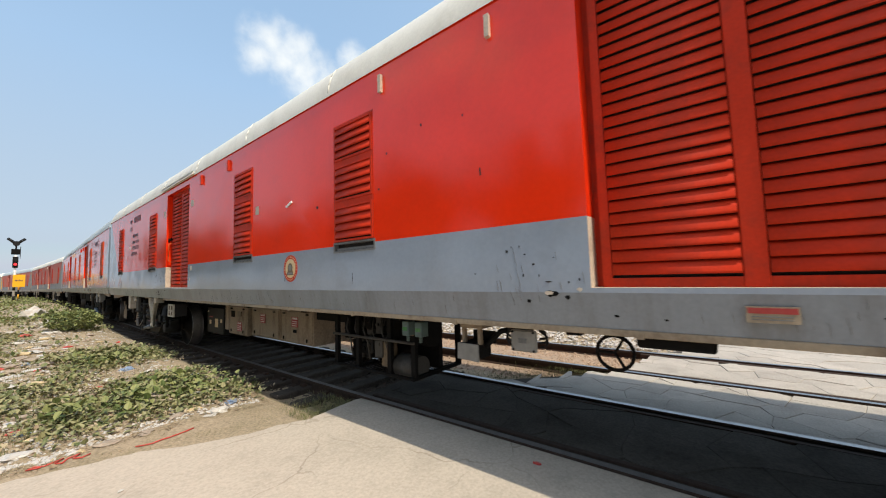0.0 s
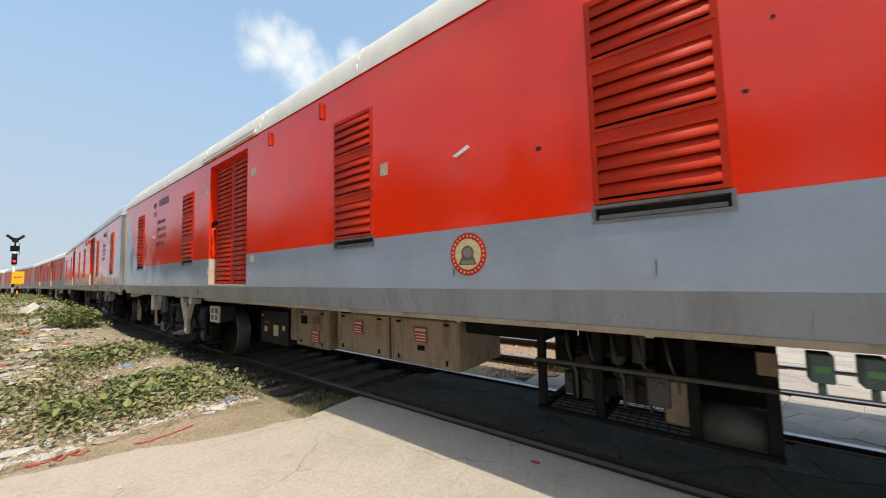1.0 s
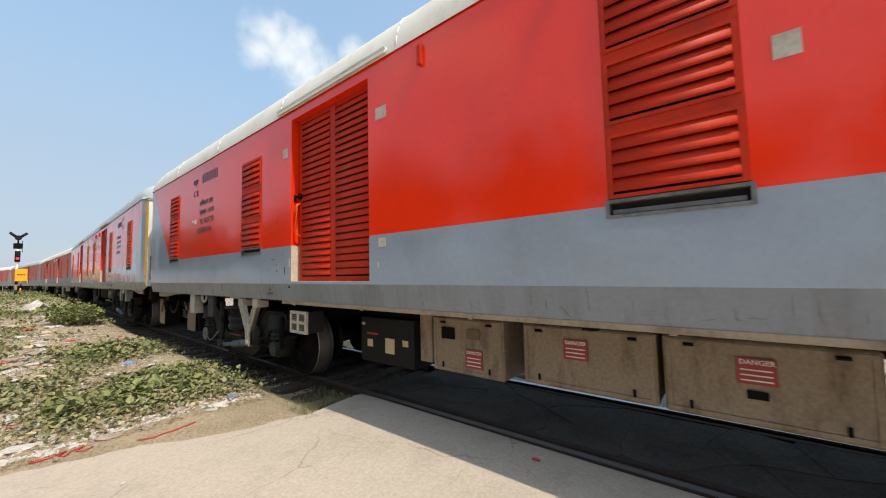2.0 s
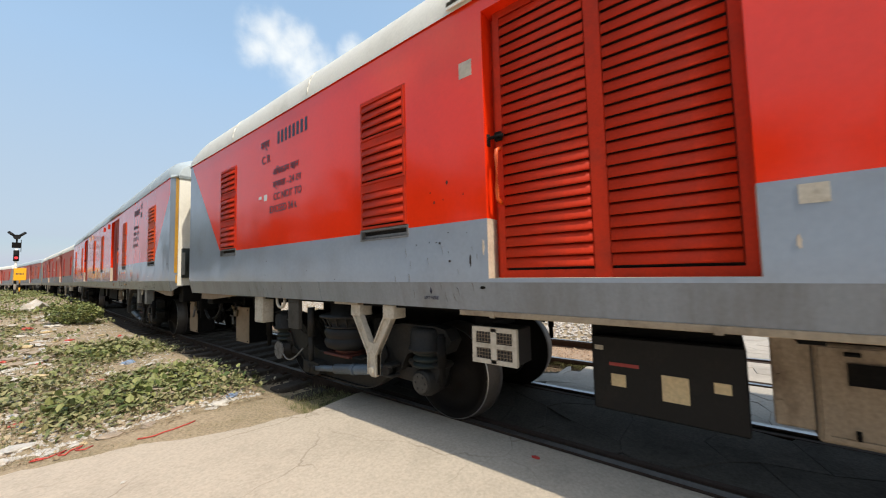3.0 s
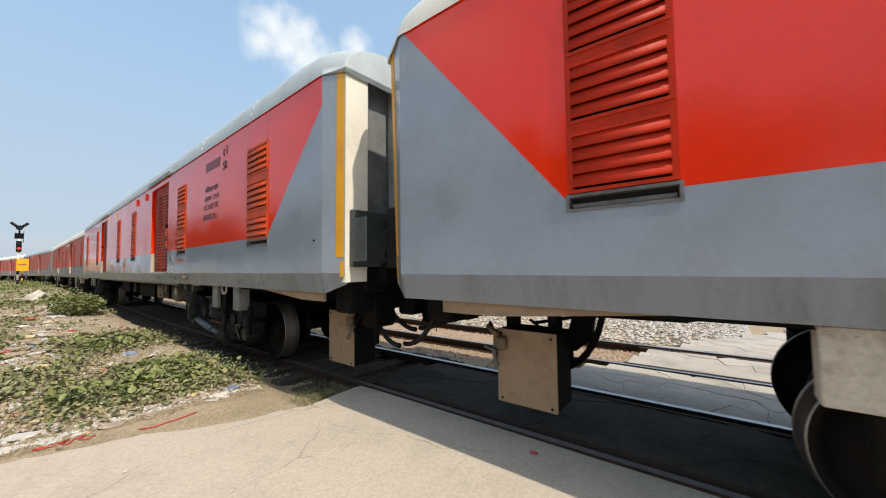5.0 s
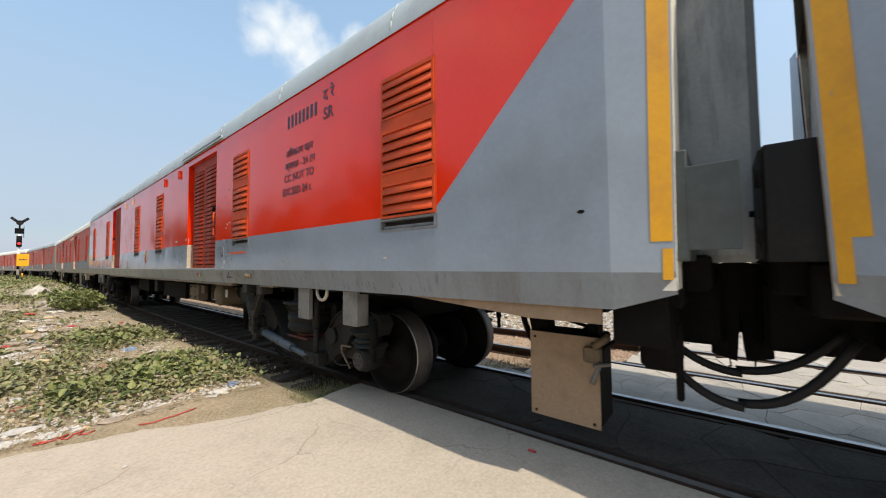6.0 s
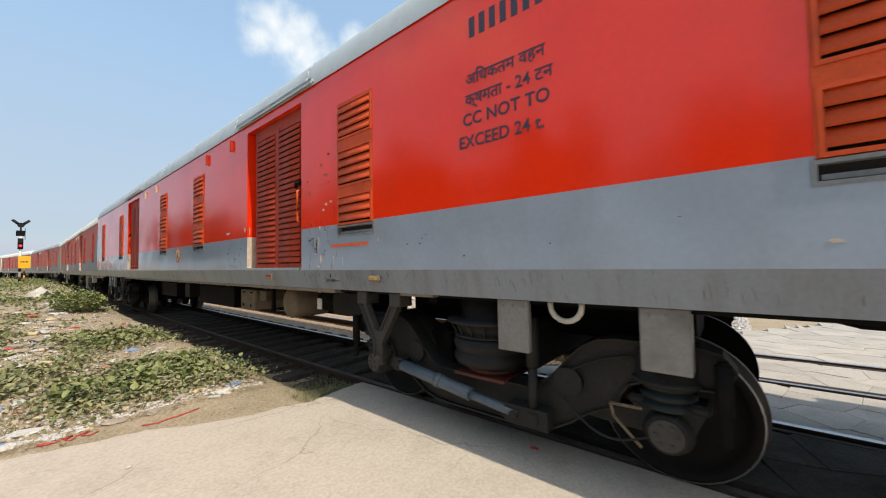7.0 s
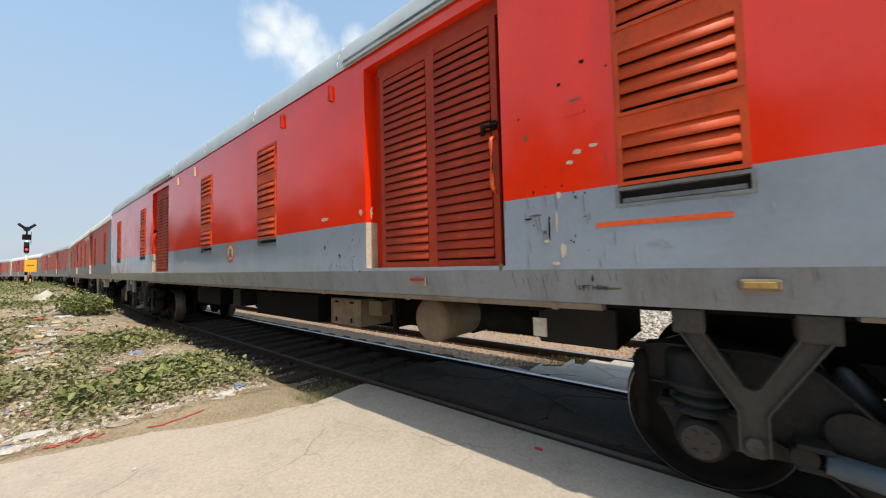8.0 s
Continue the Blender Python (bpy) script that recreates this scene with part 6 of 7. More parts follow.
def pavers():
    """Broken blocks of paving between and beyond the rails."""
    rnd = random.Random(21)
    bm = bm_new()
    rim = [(3.11, -14), (16.0, -14), (16.0, -4.6), (9.3, -0.1), (7.5, 1.0), (5.95, 1.3), (5.4, 1.8), (4.7, 2.55), (4.42, 2.75), (4.42, ROAD_END), (3.11, ROAD_END)]
    top_ring, low_ring = [bm.verts.new((x, y, -0.032)) for x, y in rim], [bm.verts.new((x, y, -0.2)) for x, y in rim]
    bm.faces.new(top_ring), bm.faces.new(low_ring[::-1])
    for k in range(len(rim)):
        m = (k + 1) % len(rim)
        bm.faces.new((top_ring[k], low_ring[k], low_ring[m], top_ring[m]))
    ends_at = lambda x: ROAD_END if x < 4.42 else float(np.interp(x, [4.42, 4.7, 5.4, 5.95, 7.5, 9.3, 16.0], [2.75, 2.55, 1.8, 1.3, 1.0, -0.1, -4.6]))
    bed = tagged(part("paving", bm, OILY_SHADED), "worn paving blocks with open joints at the crossing", "road", kind="structure")
    bands = [(3.18, 4.31), (4.52, 5.83), (6.07, 7.22), (7.46, 12.0)]
    pitch = 0.66      # the blocks beyond the near track are smaller

    def jit(i, j, pitch):
        r = random.Random(i * 7919 + j * 104729)
        return r.uniform(-0.33, 0.33) * pitch, r.uniform(-0.33, 0.33) * pitch

    def clip(poly, axis, value, keep_less):
        out = []
        for k in range(len(poly)):
            p, q = poly[k], poly[(k + 1) % len(poly)]
            ip, iq = (p[axis] <= value) == keep_less, (q[axis] <= value) == keep_less
            if ip:
                out.append(p)
            if ip != iq:
                t = (value - p[axis]) / (q[axis] - p[axis])
                out.append((p[0] + (q[0] - p[0]) * t, p[1] + (q[1] - p[1]) * t))
        return out
    for a, b in bands:
        pitch = 0.66 if a < 4 else 0.46
        for i in range(-1, int((b - a) / pitch) + 3):
            for j in range(-12, 13):
                cx, cy = a + i * pitch + (pitch / 2 if j % 2 else 0), j * pitch * 0.86
                if cy < -4 or cy > 4:
                    continue
                hexa = []
                for k in range(6):
                    ang = math.radians(60 * k + 30)
                    x, y = cx + pitch * 0.577 * math.cos(ang), cy + pitch * 0.577 * math.sin(ang)
                    dx, dy = jit(round(x * 20 + 0.0137), round(y * 20 + 0.0137), pitch)
                    hexa.append((x + dx, y + dy))
                hexa = [(cx + (x - cx) * (0.996 if a < 4 else 0.992), cy + (y - cy) * (0.996 if a < 4 else 0.992)) for x, y in hexa]
                hexa = clip(clip(clip(hexa, 0, a, False), 0, b, True) or hexa, 1, ends_at(min(max(cx, a), b)) + rnd.uniform(-0.08, 0.05) * (a > 4), True)
                if len(hexa) < 3:
                    continue
                area = abs(sum(p[0] * q[1] - q[0] * p[1] for p, q in zip(hexa, hexa[1:] + hexa[:1]))) / 2
                if area < 0.01 or not (a - 0.001 <= min(p[0] for p in hexa) and max(p[0] for p in hexa) <= b + 0.001):
                    continue
                top = -0.016 + rnd.uniform(-0.006, 0.004)
                bm = bm_new()
                mx, my = sum(p[0] for p in hexa) / len(hexa), sum(p[1] for p in hexa) / len(hexa)
                lo = [bm.verts.new((x, y, -0.05)) for x, y in hexa]
                mid = [bm.verts.new((x, y, top - 0.006)) for x, y in hexa]
                hi = [bm.verts.new((mx + (x - mx) * 0.975, my + (y - my) * 0.975, top + rnd.uniform(-0.002, 0.002))) for x, y in hexa]
                n = len(hexa)
                for k in range(n):
                    bm.faces.new((lo[k], lo[(k + 1) % n], mid[(k + 1) % n], mid[k])), bm.faces.new((mid[k], mid[(k + 1) % n], hi[(k + 1) % n], hi[k]))
                bm.faces.new(hi)
                # the near band's oily colour also holds the shade beneath the train
                part("paver", bm, OILY_SHADED if a < 4.0 else PAVER, bed)


def scatter_rocks(name, label, mat, spots, size, seed):
    """Many small stones as one mesh; spots: an array of x, y, z."""
    r = np.random.RandomState(seed)
    base = np.array([(1, 0, 0), (-1, 0, 0), (0, 1, 0), (0, -1, 0), (0, 0, 1), (0, 0, -1)], float)
    tris = np.array([(0, 2, 4), (2, 1, 4), (1, 3, 4), (3, 0, 4), (2, 0, 5), (1, 2, 5), (3, 1, 5), (0, 3, 5)])
    n = len(spots)
    v = base[None] * r.uniform(0.55, 1.25, (n, 6, 1)) * (np.array([1, 0.8, 0.6])[None, None] * r.uniform(size * 0.5, size, (n, 1, 1)))
    a = r.uniform(0, 6.28, n)
    c, s = np.cos(a)[:, None], np.sin(a)[:, None]
    x = v[..., 0] * c - v[..., 1] * s
    y = v[..., 0] * s + v[..., 1] * c
    v = np.stack([x, y, v[..., 2]], -1) + np.asarray(spots)[:, None]
    f = (tris[None] + (np.arange(n) * 6)[:, None, None]).reshape(-1, 3)
    me = bpy.data.meshes.new(name)
    me.from_pydata(v.reshape(-1, 3).tolist(), [], f.tolist())
    me.materials.append(mat)
    return tagged(new(name, me), label, "stones", kind="stuff")


def ballast_bed(track, y0, y1, wide, name, mat, seed, count):
    bm = bm_new()
    ys = [y0 + (y1 - y0) * (k / 60) ** 1.7 for k in range(61)]
    prof = [(-wide - 0.45, -0.32), (-wide, -0.19), (-wide * 0.5, -0.15), (0, -0.16), (wide * 0.5, -0.15), (wide, -0.19), (wide + 0.45, -0.32)]
    rows = [[bm.verts.new((track + bend(y) + px, y, pz)) for px, pz in prof] for y in ys]
    for a, b in zip(rows, rows[1:]):
        for i in range(len(prof) - 1):
            bm.faces.new((a[i], a[i + 1], b[i + 1], b[i]))
    tagged(part("ballast_bed", bm, mat), "bed of broken stone under the track", "ballast", kind="structure")
    r = np.random.RandomState(seed)
    yy = y0 + (y1 - y0) * r.uniform(0, 1, count) ** 2.2
    px = r.uniform(-wide - 0.3, wide + 0.3, count)
    pz = np.interp(px, [p[0] for p in prof], [p[1] for p in prof])
    scatter_rocks("ballast_stones", "loose brown stones round the far track" if mat is BROWN_STONE else "loose broken ballast stones", mat, [(track + bend(y) + p, y, z) for p, y, z in zip(px, yy, pz)], 0.05, seed)


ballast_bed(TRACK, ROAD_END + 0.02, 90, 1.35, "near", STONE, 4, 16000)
ballast_bed(6.65, 1.15, 60, 1.3, "far", BROWN_STONE, 5, 9000)
rng = np.random.RandomState(77)
heap_y = -0.4 + 45 * rng.uniform(0, 1, 9000) ** 2
heap_x = rng.uniform(8.1, 15.0, 9000)
keep = heap_y > 1.3 - 0.62 * (heap_x - 7.3) + rng.normal(0, 0.25, 9000)
scatter_rocks("loose_ballast", "pale grey crushed stone spread beside the far track", PALE_STONE, [(x, y, -0.15 + 0.06 * rng.uniform()) for x, y in zip(heap_x[keep], heap_y[keep])], 0.085, 78)


def sleepers():
    def make(seed):
        bm = bm_new()
        box(bm, (-1.22, -0.12, -0.20), (1.22, 0.12, -0.07), 0.015)
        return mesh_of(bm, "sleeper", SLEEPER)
    me = make(0)
    rnd = random.Random(2)
    y = ROAD_END + 0.25
    while y < 62:
        s = tagged(new("sleeper", me), "dusty concrete sleeper set in ballast", "sleeper", "sleepers of the track", "structure")
        s.matrix_basis = pose(TRACK + bend(y) - 0.06, y, -0.012 + rnd.uniform(-0.01, 0.004), 0, 0, rnd.uniform(-1.2, 1.2))
        if y < 25:
            for x in (RAIL_NEAR, RAIL_FAR):
                for d in (-0.09, 0.09):
                    bm = bm_new()
                    box(bm, (x - TRACK + 0.06 + d - 0.035, -0.05, -0.075), (x - TRACK + 0.06 + d + 0.035, 0.05, -0.035), 0.01)
                    part("rail_clip", bm, RUST, s)
        y += 0.6


sleepers()


# ---------- plants, litter and far things ----------
def leaf_cloud(name, label, mat, spots, size, seed, heart=True, tilt=0.7, category="weeds", up=1.2):
    """Many small leaves as one mesh: spots are x, y, z; each leaf is a folded blade of six corners."""
    r = np.random.RandomState(seed)
    n = len(spots)
    L = np.array([(0, 0, 0), (0.45, 0.25, 0.10), (0.36, 0.75, 0.06), (0, 1.1, -0.12), (-0.36, 0.75, 0.06), (-0.45, 0.25, 0.10)]) if heart else np.array([(0, 0, 0), (0.06, 0.3, 0.02), (0.04, 0.9, 0.0), (0, 1.6, -0.1), (-0.04, 0.9, 0.0), (-0.06, 0.3, 0.02)])
    sz = r.uniform(0.5, 1.15, (n, 1, 1)) * size
    v = np.repeat(L[None], n, 0) * sz
    t = r.normal(0, tilt, n) + (0.15 if heart else up)
    ct, st = np.cos(t)[:, None], np.sin(t)[:, None]
    y = v[..., 1] * ct - v[..., 2] * st
    z = v[..., 1] * st + v[..., 2] * ct
    a = r.uniform(0, 6.283, n)
    c, s = np.cos(a)[:, None], np.sin(a)[:, None]
    x2 = v[..., 0] * c - y * s
    y2 = v[..., 0] * s + y * c
    v = np.stack([x2, y2, z], -1) + np.asarray(spots)[:, None]
    base = (np.arange(n) * 6)[:, None]
    f = np.concatenate([base + np.array([0, 1, 2, 3]), base + np.array([0, 3, 4, 5])])
    me = bpy.data.meshes.new(name)
    me.from_pydata(v.reshape(-1, 3).tolist(), [], f.tolist())
    me.materials.append(mat)
    return tagged(new(name, me), label, category, kind="stuff")


PATHS = [((0.15, 8.2), (0.9, 15.0), 0.3), ((0.9, 15.0), (1.2, 22.0), 0.35), ((1.75, 12.6), (1.75, 15.6), 0.5)]   # bare littered strips through the weeds


def verge():
    r = np.random.RandomState(11)

    def cluster(n, x0, x1, y0, y1, h0, h1, per, spread, limit):
        pts = []
        for _ in range(n):
            y = y0 + (y1 - y0) * r.uniform() ** 1.5
            x = r.uniform(x0, x1) + bend(y)
            if noise.noise((x * 0.55, y * 0.42, 7)) < limit or noise.noise((x * 1.9, y * 1.2, 2)) < (-0.34 if y < 9.5 else -0.24):
                continue
            if any(abs(x - (px + (qx - px) * (y - py) / (qy - py))) < wd for (px, py), (qx, qy), wd in PATHS if py <= y <= qy):
                continue
            g = ground_height(x, y)
            hh = r.uniform(h0, h1)
            for _ in range(per):
                q = r.normal(0, spread, 2)
                d = np.hypot(*q) / spread
                pts.append((x + q[0], y + q[1], g + hh * max(0.08, 1 - 0.35 * d) * r.uniform(0.35, 1)))
        return pts
    leaf_cloud("broad_leaf_weeds", "low broad-leaved green weeds over litter", LEAF, cluster(430, 0.35, 2.3, 5.35, 10.5, 0.04, 0.20, 20, 0.18, -0.25), 0.060, 1)
    leaf_cloud("tall_weeds", "taller clumps of broad-leaved weed", BUSH_LEAF, cluster(120, 0.5, 2.2, 5.6, 10.0, 0.14, 0.36, 15, 0.13, -0.1), 0.085, 22)
    leaf_cloud("dry_leaves", "withered brown leaves among the weeds", STRAW, cluster(420, -0.4, 2.4, 5.2, 12.0, 0.02, 0.12, 9, 0.22, -0.4), 0.045, 23, category="leaves")
    leaf_cloud("broad_leaf_weeds", "green weeds beside a littered path", LEAF, cluster(110, -0.6, 0.35, 6.6, 9.5, 0.06, 0.22, 20, 0.17, -0.15), 0.07, 21)
    leaf_cloud("broad_leaf_weeds", "low dusty green weeds along the track", LEAF, cluster(520, -1.5, 2.0, 9.5, 24, 0.05, 0.2, 20, 0.22, -0.08), 0.09, 2)
    leaf_cloud("far_weeds", "scrub beside the line", BUSH_LEAF, cluster(520, -6, 1.9, 22, 75, 0.15, 0.42, 40, 0.5, -0.12), 0.11, 3)
    bush = []
    for k in range(2400):
        q = r.normal(0, 1, 3)
        q /= max(1, np.linalg.norm(q) / 1.4)
        bush.append((1.55 + 0.46 * q[0], 16.6 + 0.8 * q[1], ground_height(1.62, 16.6) + 0.30 + 0.30 * q[2] * (0.7 + 0.5 * noise.noise((q[0] * 2, q[1] * 2, 4)))))
    leaf_cloud("bush", "small dense green bush at the track's edge", BUSH_LEAF, bush, 0.08, 6, category="bush")
    tuft = []
    for _ in range(34000):
        y = 3.75 + 4.0 * r.uniform() ** 1.5
        x = r.uniform(-0.6, 2.75)
        if y < 4.62 - 0.33 * x + 0.05 * r.normal():
            continue
        if noise.noise((x * 2.1, y * 2.1, 3)) < -0.12:
            continue
        tuft.append((x, y, ground_height(x, y) - 0.004))
    leaf_cloud("dry_grass", "short dry trampled grass", GRASS, tuft, 0.022, 8, heart=False, tilt=0.5, up=0.45)
    tuft = []
    for _ in range(1500):
        x, y = r.uniform(2.15, 2.85), 3.75 + abs(r.normal(0, 0.3))
        tuft.append((x, y, -0.06))
    for _ in range(2500):
        gx = r.uniform(4.65, 5.75)
        tuft.append((gx, float(np.interp(gx, [4.65, 5.4, 5.95], [2.5, 1.75, 1.25])) + abs(r.normal(0.1, 0.4)), -0.06))
    leaf_cloud("green_grass", "short green grass where the paving ends", LEAF, tuft, 0.035, 9, heart=False, tilt=0.4)
    straw = []
    for _ in range(9000):
        y = 4.7 + 14 * r.uniform() ** 1.8
        x = r.uniform(-0.9, 2.4) + bend(y)
        straw.append((x, y, ground_height(x, y) + 0.006))
    leaf_cloud("straw", "dry straw and dead leaves on the verge", STRAW, straw, 0.05, 14, heart=False, tilt=0.35, category="straw", up=0.0)
    green = []
    for _ in range(9000):
        y = 5.2 + 14 * r.uniform() ** 1.6
        x = r.uniform(-0.9, 2.2) + bend(y)
        if noise.noise((x * 1.1, y * 0.8, 15)) > 0.05:
            green.append((x, y, ground_height(x, y)))
    leaf_cloud("green_grass", "thin green grass among the litter", LEAF, green, 0.055, 16, heart=False, tilt=0.5, up=1.0)
    rub = []
    for _ in range(5200):
        y = 4.9 + 26 * r.uniform() ** 1.9
        x = r.uniform(-1.2, 2.2) + bend(y)
        rub.append((x, y, ground_height(x, y) + 0.003))
    scatter_rocks("rubble", "small stones and rubble on the verge", PALE_STONE, rub, 0.035, 12)


verge()


def crumple(name, label, mat, x, y, size, seed, flat=0.35):
    rnd = random.Random(seed)
    bm = bm_new()
    bmesh.ops.create_icosphere(bm, subdivisions=2, radius=1)
    for v in bm.verts:
        k = 1 + 0.55 * noise.noise((v.co.x * 1.7 + seed, v.co.y * 1.7, v.co.z * 1.7)) + rnd.uniform(-0.16, 0.16)
        v.co = Vector((v.co.x * k * size, v.co.y * k * size * rnd.uniform(0.6, 0.75), (v.co.z * k * flat + flat * 0.6) * size))
    ob = part(name, bm, mat)
    ob.matrix_basis = pose(x, y, ground_height(x, y) - 0.004, 0, 0, rnd.uniform(0, 360))
    return tagged(ob, label, "litter", "scattered litter")


def litter():
    rnd = random.Random(31)
    crumple("plastic_bag", "flattened white plastic bag on bare earth", PLASTIC, 0.13, 5.15, 0.13, 1, 0.18)
    crumple("plastic_sheet", "crumpled grey-brown plastic sheet among weeds", BROWN_LITTER, 1.28, 5.75, 0.17, 2, 0.5)
    crumple("plastic_bag", "pale crumpled plastic bag", PLASTIC, 1.68, 5.72, 0.11, 3, 0.4)
    crumple("plastic_bag", "blue plastic scrap in the weeds", BLUE_LITTER, 1.46, 8.3, 0.09, 4, 0.5)
    crumple("plastic_bag", "blue plastic scrap near the ballast", BLUE_LITTER, 2.15, 7.2, 0.07, 5, 0.5)
    crumple("plastic_bag", "white plastic scrap in the weeds", PLASTIC, 1.12, 7.6, 0.10, 6, 0.5)
    crumple("rubble_block", "pale broken block on the mound", PLASTIC, 0.95, 22.5, 0.42, 7, 0.7)
    crumple("paper_scrap", "white scrap on the concrete", PLASTIC, 0.62, 3.62, 0.022, 9, 0.3).location.z = -0.008
    crumple("paper_scrap", "pink scrap beside the rail", RED_LITTER, 2.72, 1.26, 0.03, 10, 0.3).location.z = -0.008
    for k in range(190):
        y = 4.75 + 16 * rnd.random() ** 1.9
        x = rnd.uniform(-0.3, 2.0) + bend(y)
        m = rnd.choice([PLASTIC] * 6 + [BROWN_LITTER] * 6 + [BLUE_LITTER, RED_LITTER, GOLD])
        lab = {PLASTIC: "scrap of dirty white plastic", BROWN_LITTER: "scrap of brown sacking", BLUE_LITTER: "scrap of blue plastic", RED_LITTER: "scrap of red plastic", GOLD: "scrap of yellowish wrapper"}[m]
        crumple("litter_scrap", lab, m, x, y, rnd.uniform(0.03, 0.095) * (1 + y * 0.02), 40 + k, rnd.uniform(0.12, 0.4))
    for k in range(90):
        (px, py), (qx, qy), wd = rnd.choice(PATHS[:2])
        u = rnd.random()
        m = rnd.choice([PLASTIC] * 5 + [BROWN_LITTER] * 6 + [GOLD])
        lab = {PLASTIC: "scrap of dirty white plastic", BROWN_LITTER: "scrap of brown sacking", GOLD: "scrap of yellowish wrapper"}[m]
        crumple("litter_scrap", lab, m, px + (qx - px) * u + rnd.uniform(-wd, wd), py + (qy - py) * u, rnd.uniform(0.05, 0.16), 300 + k, rnd.uniform(0.12, 0.35))
    for pts in ([(1.34, 4.50), (1.27, 4.46), (1.2, 4.46), (1.12, 4.43), (1.06, 4.45), (0.98, 4.41), (0.93, 4.44), (0.86, 4.46)], [(0.58, 4.66), (0.52, 4.60), (0.47, 4.66), (0.52, 4.72), (0.44, 4.70), (0.40, 4.61), (0.36, 4.66), (0.42, 4.72), (0.30, 4.68), (0.24, 4.72), (0.2, 4.70), (0.28, 4.66)]):
        bm = bm_new()
        tube(bm, [(x, y, max(ground_height(x, y), -0.03) + 0.008 + 0.006 * (k % 2)) for k, (x, y) in enumerate(pts)], 0.006, 6)
        tagged(part("red_string", bm, RED_LITTER), "red plastic string lying on dry earth", "string", "scattered litter")


litter()


def signal(x, y):
    """A colour-light signal with a junction route arm at its head."""
    z0 = ground_height(x, y) - 0.05
    root = tagged(new("railway_signal"), "railway signal post showing a red light", "signal")
    root.location = (x, y, z0)
    bm = bm_new()
    rod(bm, (0, 0, 0), (0, 0, 4.2), 0.085, 14)
    part("post", bm, [WHITE], root)
    for z in (0.0, 1.0):
        bm = bm_new()
        rod(bm, (0, 0, z), (0, 0, z + 0.5), 0.09, 14)
        part("black_band", bm, BLACK, root)
    bm = bm_new()
    box(bm, (-0.17, -0.14, 3.05), (0.17, 0.1, 4.05), 0.03)
    for z in (3.35, 3.7):
        rod(bm, (0, -0.14, z + 0.02), (0, -0.36, z + 0.02), 0.13, 14)
    part("light_head", bm, BLACK, root)
    bm = bm_new()
    rod(bm, (0, -0.30, 3.35), (0, -0.365, 3.35), 0.11, 14)
    part("red_light", bm, GLOW_RED, root, "lit red signal lens")
    bm = bm_new()
    box(bm, (-0.28, -0.1, 4.25), (0.28, 0.1, 4.75), 0.02)
    rod(bm, (0.26, 0.05, 3.9), (0.26, 0.05, 5.0), 0.02, 8)
    part("back_box", bm, IRON, root)
    bm = bm_new()
    rod(bm, (0, -0.1, 5.25), (0, 0.1, 5.25), 0.22, 20)
    for s in (-1, 1):
        a = Vector((s * 0.14, 0, 5.34))
        b = Vector((s * 0.47, 0, 5.66))
        rod(bm, a, b, 0.11, 12), rod(bm, b, b + Vector((s * 0.03, -0.02, 0.02)), 0.11, 12)
    rod(bm, (0, 0, 4.7), (0, 0, 5.3), 0.06, 10)
    part("route_indicator", bm, BLACK, root, "black three-armed route indicator")


def yellow_board(x, y):
    z0 = ground_height(x, y) - 0.05
    root = tagged(new("trackside_sign"), "yellow trackside sign on a striped post", "sign")
    root.location = (x, y, z0)
    for k in range(4):
        bm = bm_new()
        rod(bm, (0, 0, 0.35 * k), (0, 0, 0.35 * k + 0.35), 0.05, 12)
        part("post_band", bm, YELLOW if k % 2 else BLACK, root)
    bm = bm_new()
    box(bm, (-0.34, -0.07, 1.3), (0.34, -0.04, 2.32), 0.008)
    b = part("board", bm, SIGN_YELLOW, root)
    bm = bm_new()
    for k in range(6):
        box(bm, (-0.22 + k * 0.075, -0.075, 1.78), (-0.17 + k * 0.075, -0.069, 1.9))
    part("writing_bars", bm, LETTER, b)


SIGN_YELLOW = paint("sign_yellow", (0.85, 0.42, 0.01), 0.4, amount=0.1, scale=9)
GLOW_RED = bpy.data.materials.new("lit_red_lens")
GLOW_RED.use_nodes = True
GLOW_RED.node_tree.nodes["Principled BSDF"].inputs["Base Color"].default_value = (0.5, 0.02, 0.02, 1)
GLOW_RED.node_tree.nodes["Principled BSDF"].inputs["Emission Color"].default_value = (1, 0.03, 0.05, 1)
GLOW_RED.node_tree.nodes["Principled BSDF"].inputs["Emission Strength"].default_value = 1.2
signal(0.82, 50.0)
yellow_board(1.0, 46.0)


def tree(seed):
    """A broad tree: forked trunk, and a crown of leaf clumps with gaps."""
    r = np.random.RandomState(seed)
    root = tagged(new("tree"), "broad green tree across the road", "tree", "row of trees")
    bm = bm_new()
    rod(bm, (0, 0, -0.3), (0.1, 0, 2.4), 0.22, 10, 0.15)
    tips = []
    for k in range(6):
        a = k / 6 * 6.28 + r.uniform(-0.3, 0.3)
        tip = Vector((math.cos(a) * r.uniform(1.2, 2.0), math.sin(a) * r.uniform(1.2, 2.0), r.uniform(4.2, 6.4)))
        rod(bm, (0.1, 0, 2.2), tip, 0.10, 7, 0.03)
        tips.append(tip)
    part("trunk", bm, BARK, root)
    pts = []
    for tip in tips + [Vector((0, 0, 6.6)), Vector((0.6, 0.4, 5.2)), Vector((-0.8, -0.5, 4.2))]:
        for _ in range(9):
            c = np.array(tip) + r.normal(0, 0.95, 3)
            pts += [c + r.normal(0, 0.42, 3) for _ in range(34)]
    crown = leaf_cloud("crown", "", TREE_LEAF, pts, 0.36, seed)
    for key in ("label", "category", "kind"):
        if key in crown:
            del crown[key]
    crown.parent = root
    return root


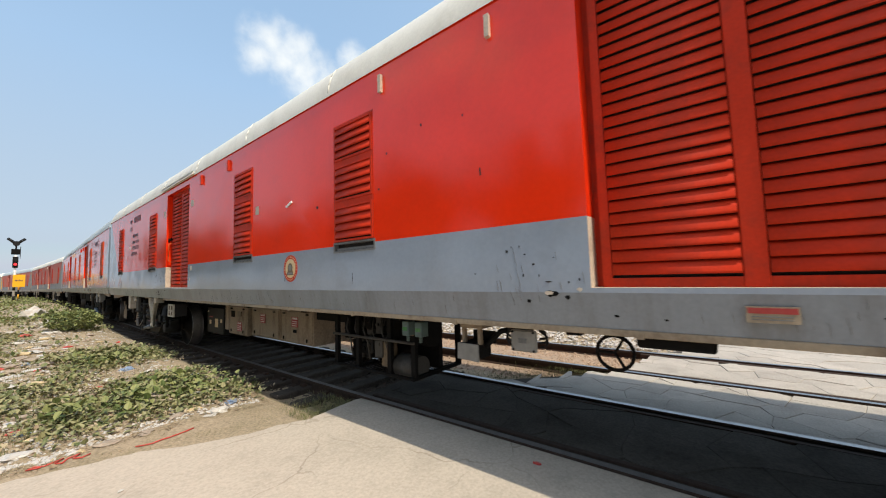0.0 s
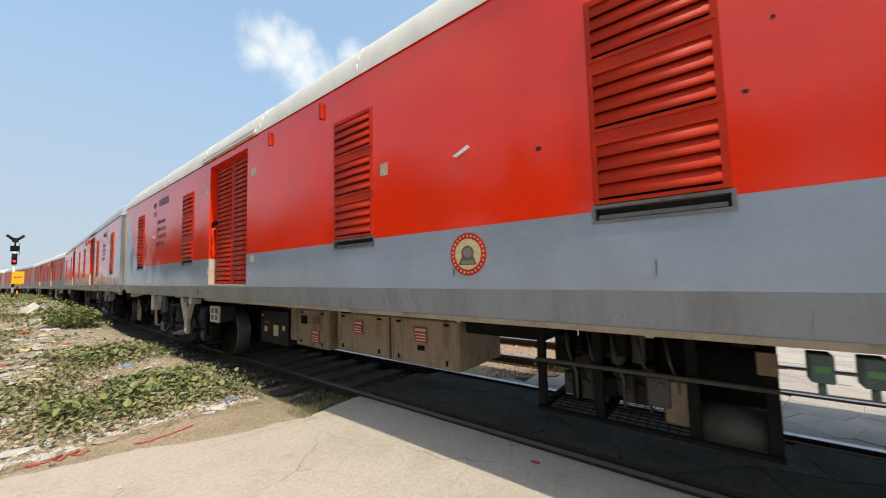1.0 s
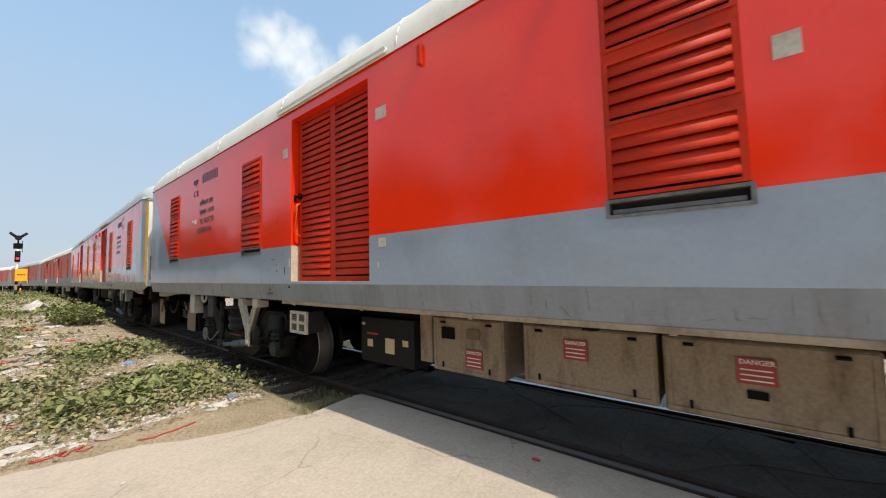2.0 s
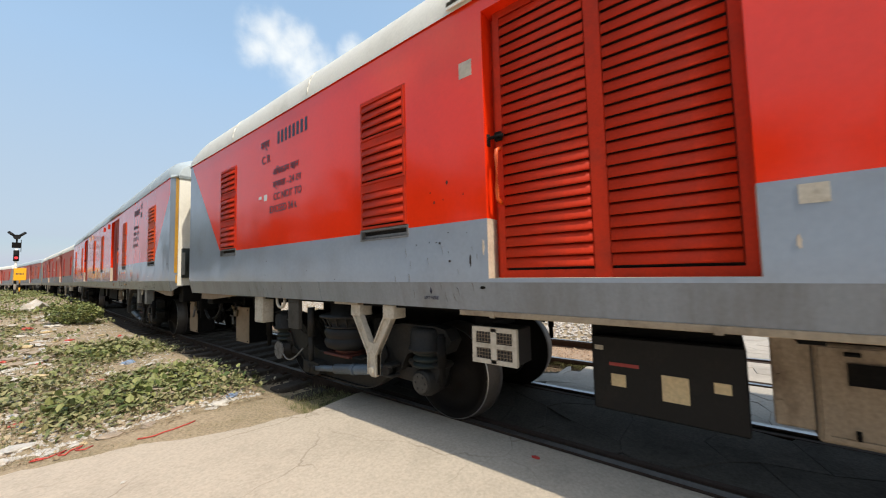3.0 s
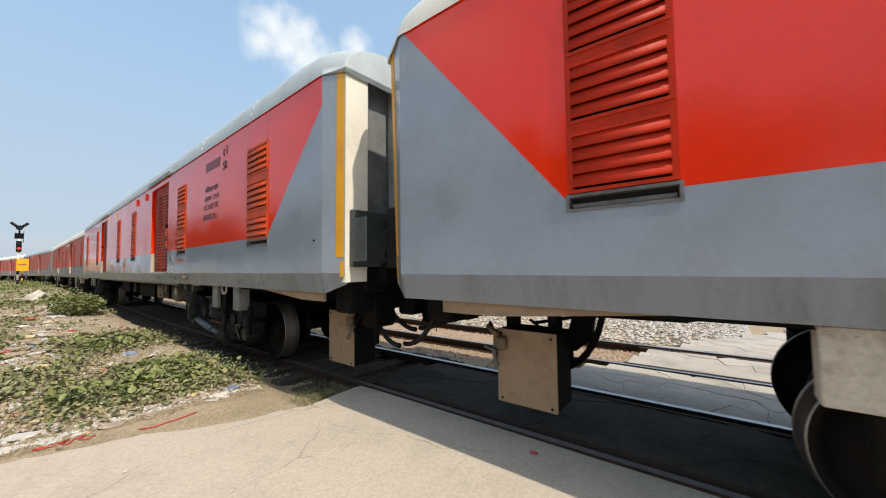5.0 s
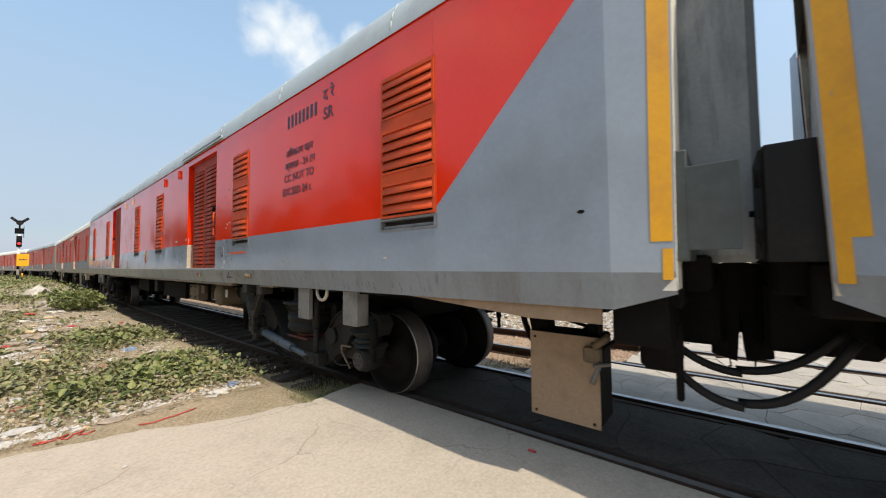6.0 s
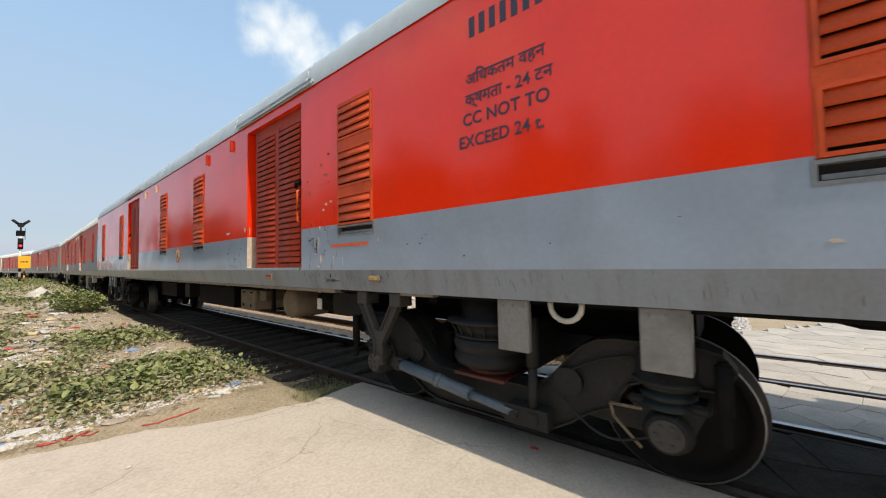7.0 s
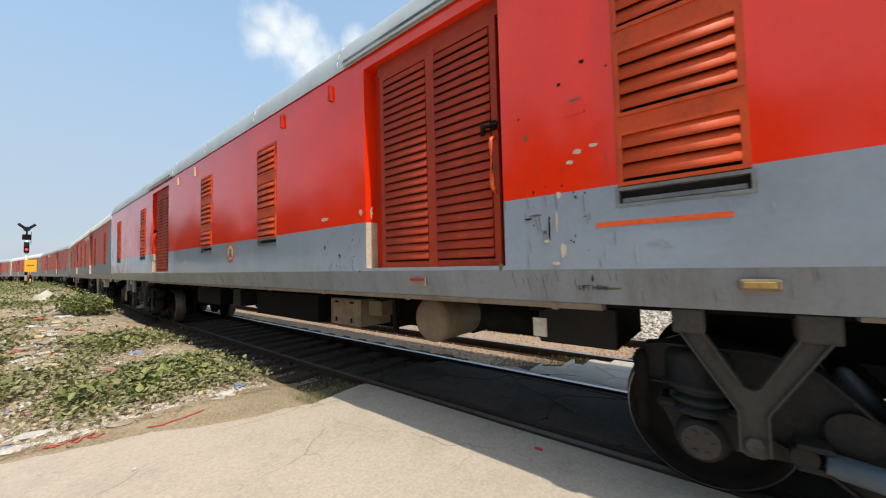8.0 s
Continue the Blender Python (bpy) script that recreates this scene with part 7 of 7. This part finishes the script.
first = tree(51)
first.matrix_basis = pose(-14, 9, -0.1)
rnd_t = random.Random(6)
for k in range(16):
    y = -34 + k * 6.6 + rnd_t.uniform(-2.4, 2.4)
    copy_thing(first, pose(-11.0 + rnd_t.uniform(-2.5, 1.5), y, -0.1, 0, 0, rnd_t.uniform(0, 360)))

# ---------- the train ----------
VANS = []
for k in range(-1, 9):
    if k == 0:
        van = parcel_van(0, True, "red and grey parcel van with a cream roof and blue lettering")
        lean = Matrix.Translation((0, HALF - AXLE, 0)) @ pose(0, 0, 0, 0.25) @ Matrix.Translation((0, AXLE - HALF, 0))
        for o in van.children:               # its body sags a little towards the leading end
            if not o.name.startswith("bogie"):
                o.matrix_basis = lean @ o.matrix_basis
    elif k == 1:
        van = parcel_van(1, True, "red and grey parcel van with a pale grey roof")
        for o in van.children:               # it rides a little higher on its springs
            if not o.name.startswith("bogie"):
                o.matrix_basis = pose(0, 0, 0.03) @ o.matrix_basis
    elif k == 2:
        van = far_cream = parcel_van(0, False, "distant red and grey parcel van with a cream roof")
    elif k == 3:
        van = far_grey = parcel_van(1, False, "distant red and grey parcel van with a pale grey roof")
    else:
        van = None
    VANS.append([k, van])
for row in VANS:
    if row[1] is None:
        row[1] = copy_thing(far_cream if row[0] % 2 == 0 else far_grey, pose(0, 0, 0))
pavers()


def van_pose(k, way):
    y = 4.406 + 24.764 * k - way
    a, b = y - (HALF - AXLE), y + (HALF - AXLE)
    xa, xb = bend(a), bend(b)
    return pose(TRACK + (xa + xb) / 2, y, 0, 0, 0, -math.degrees(math.atan2(xb - xa, b - a)))


def motions():
    for k, van in VANS:
        walk(van, [(t, van_pose(k, s)) for t, s in zip(WAY_T, WAY_S)])
        if -1 < k < 4:
            for b in [o for o in van.children if o.name.startswith("bogie")]:
                for w in [o for o in b.children if o.name.startswith("wheelset")]:
                    y = w.location.y
                    walk(w, [(t, pose(0, y, WHEEL_R, math.degrees(way_at(t) / WHEEL_R))) for t in [0.2 * i for i in range(41)]])


def way_at(t):
    return float(np.interp(t, WAY_T, WAY_S))


motions()
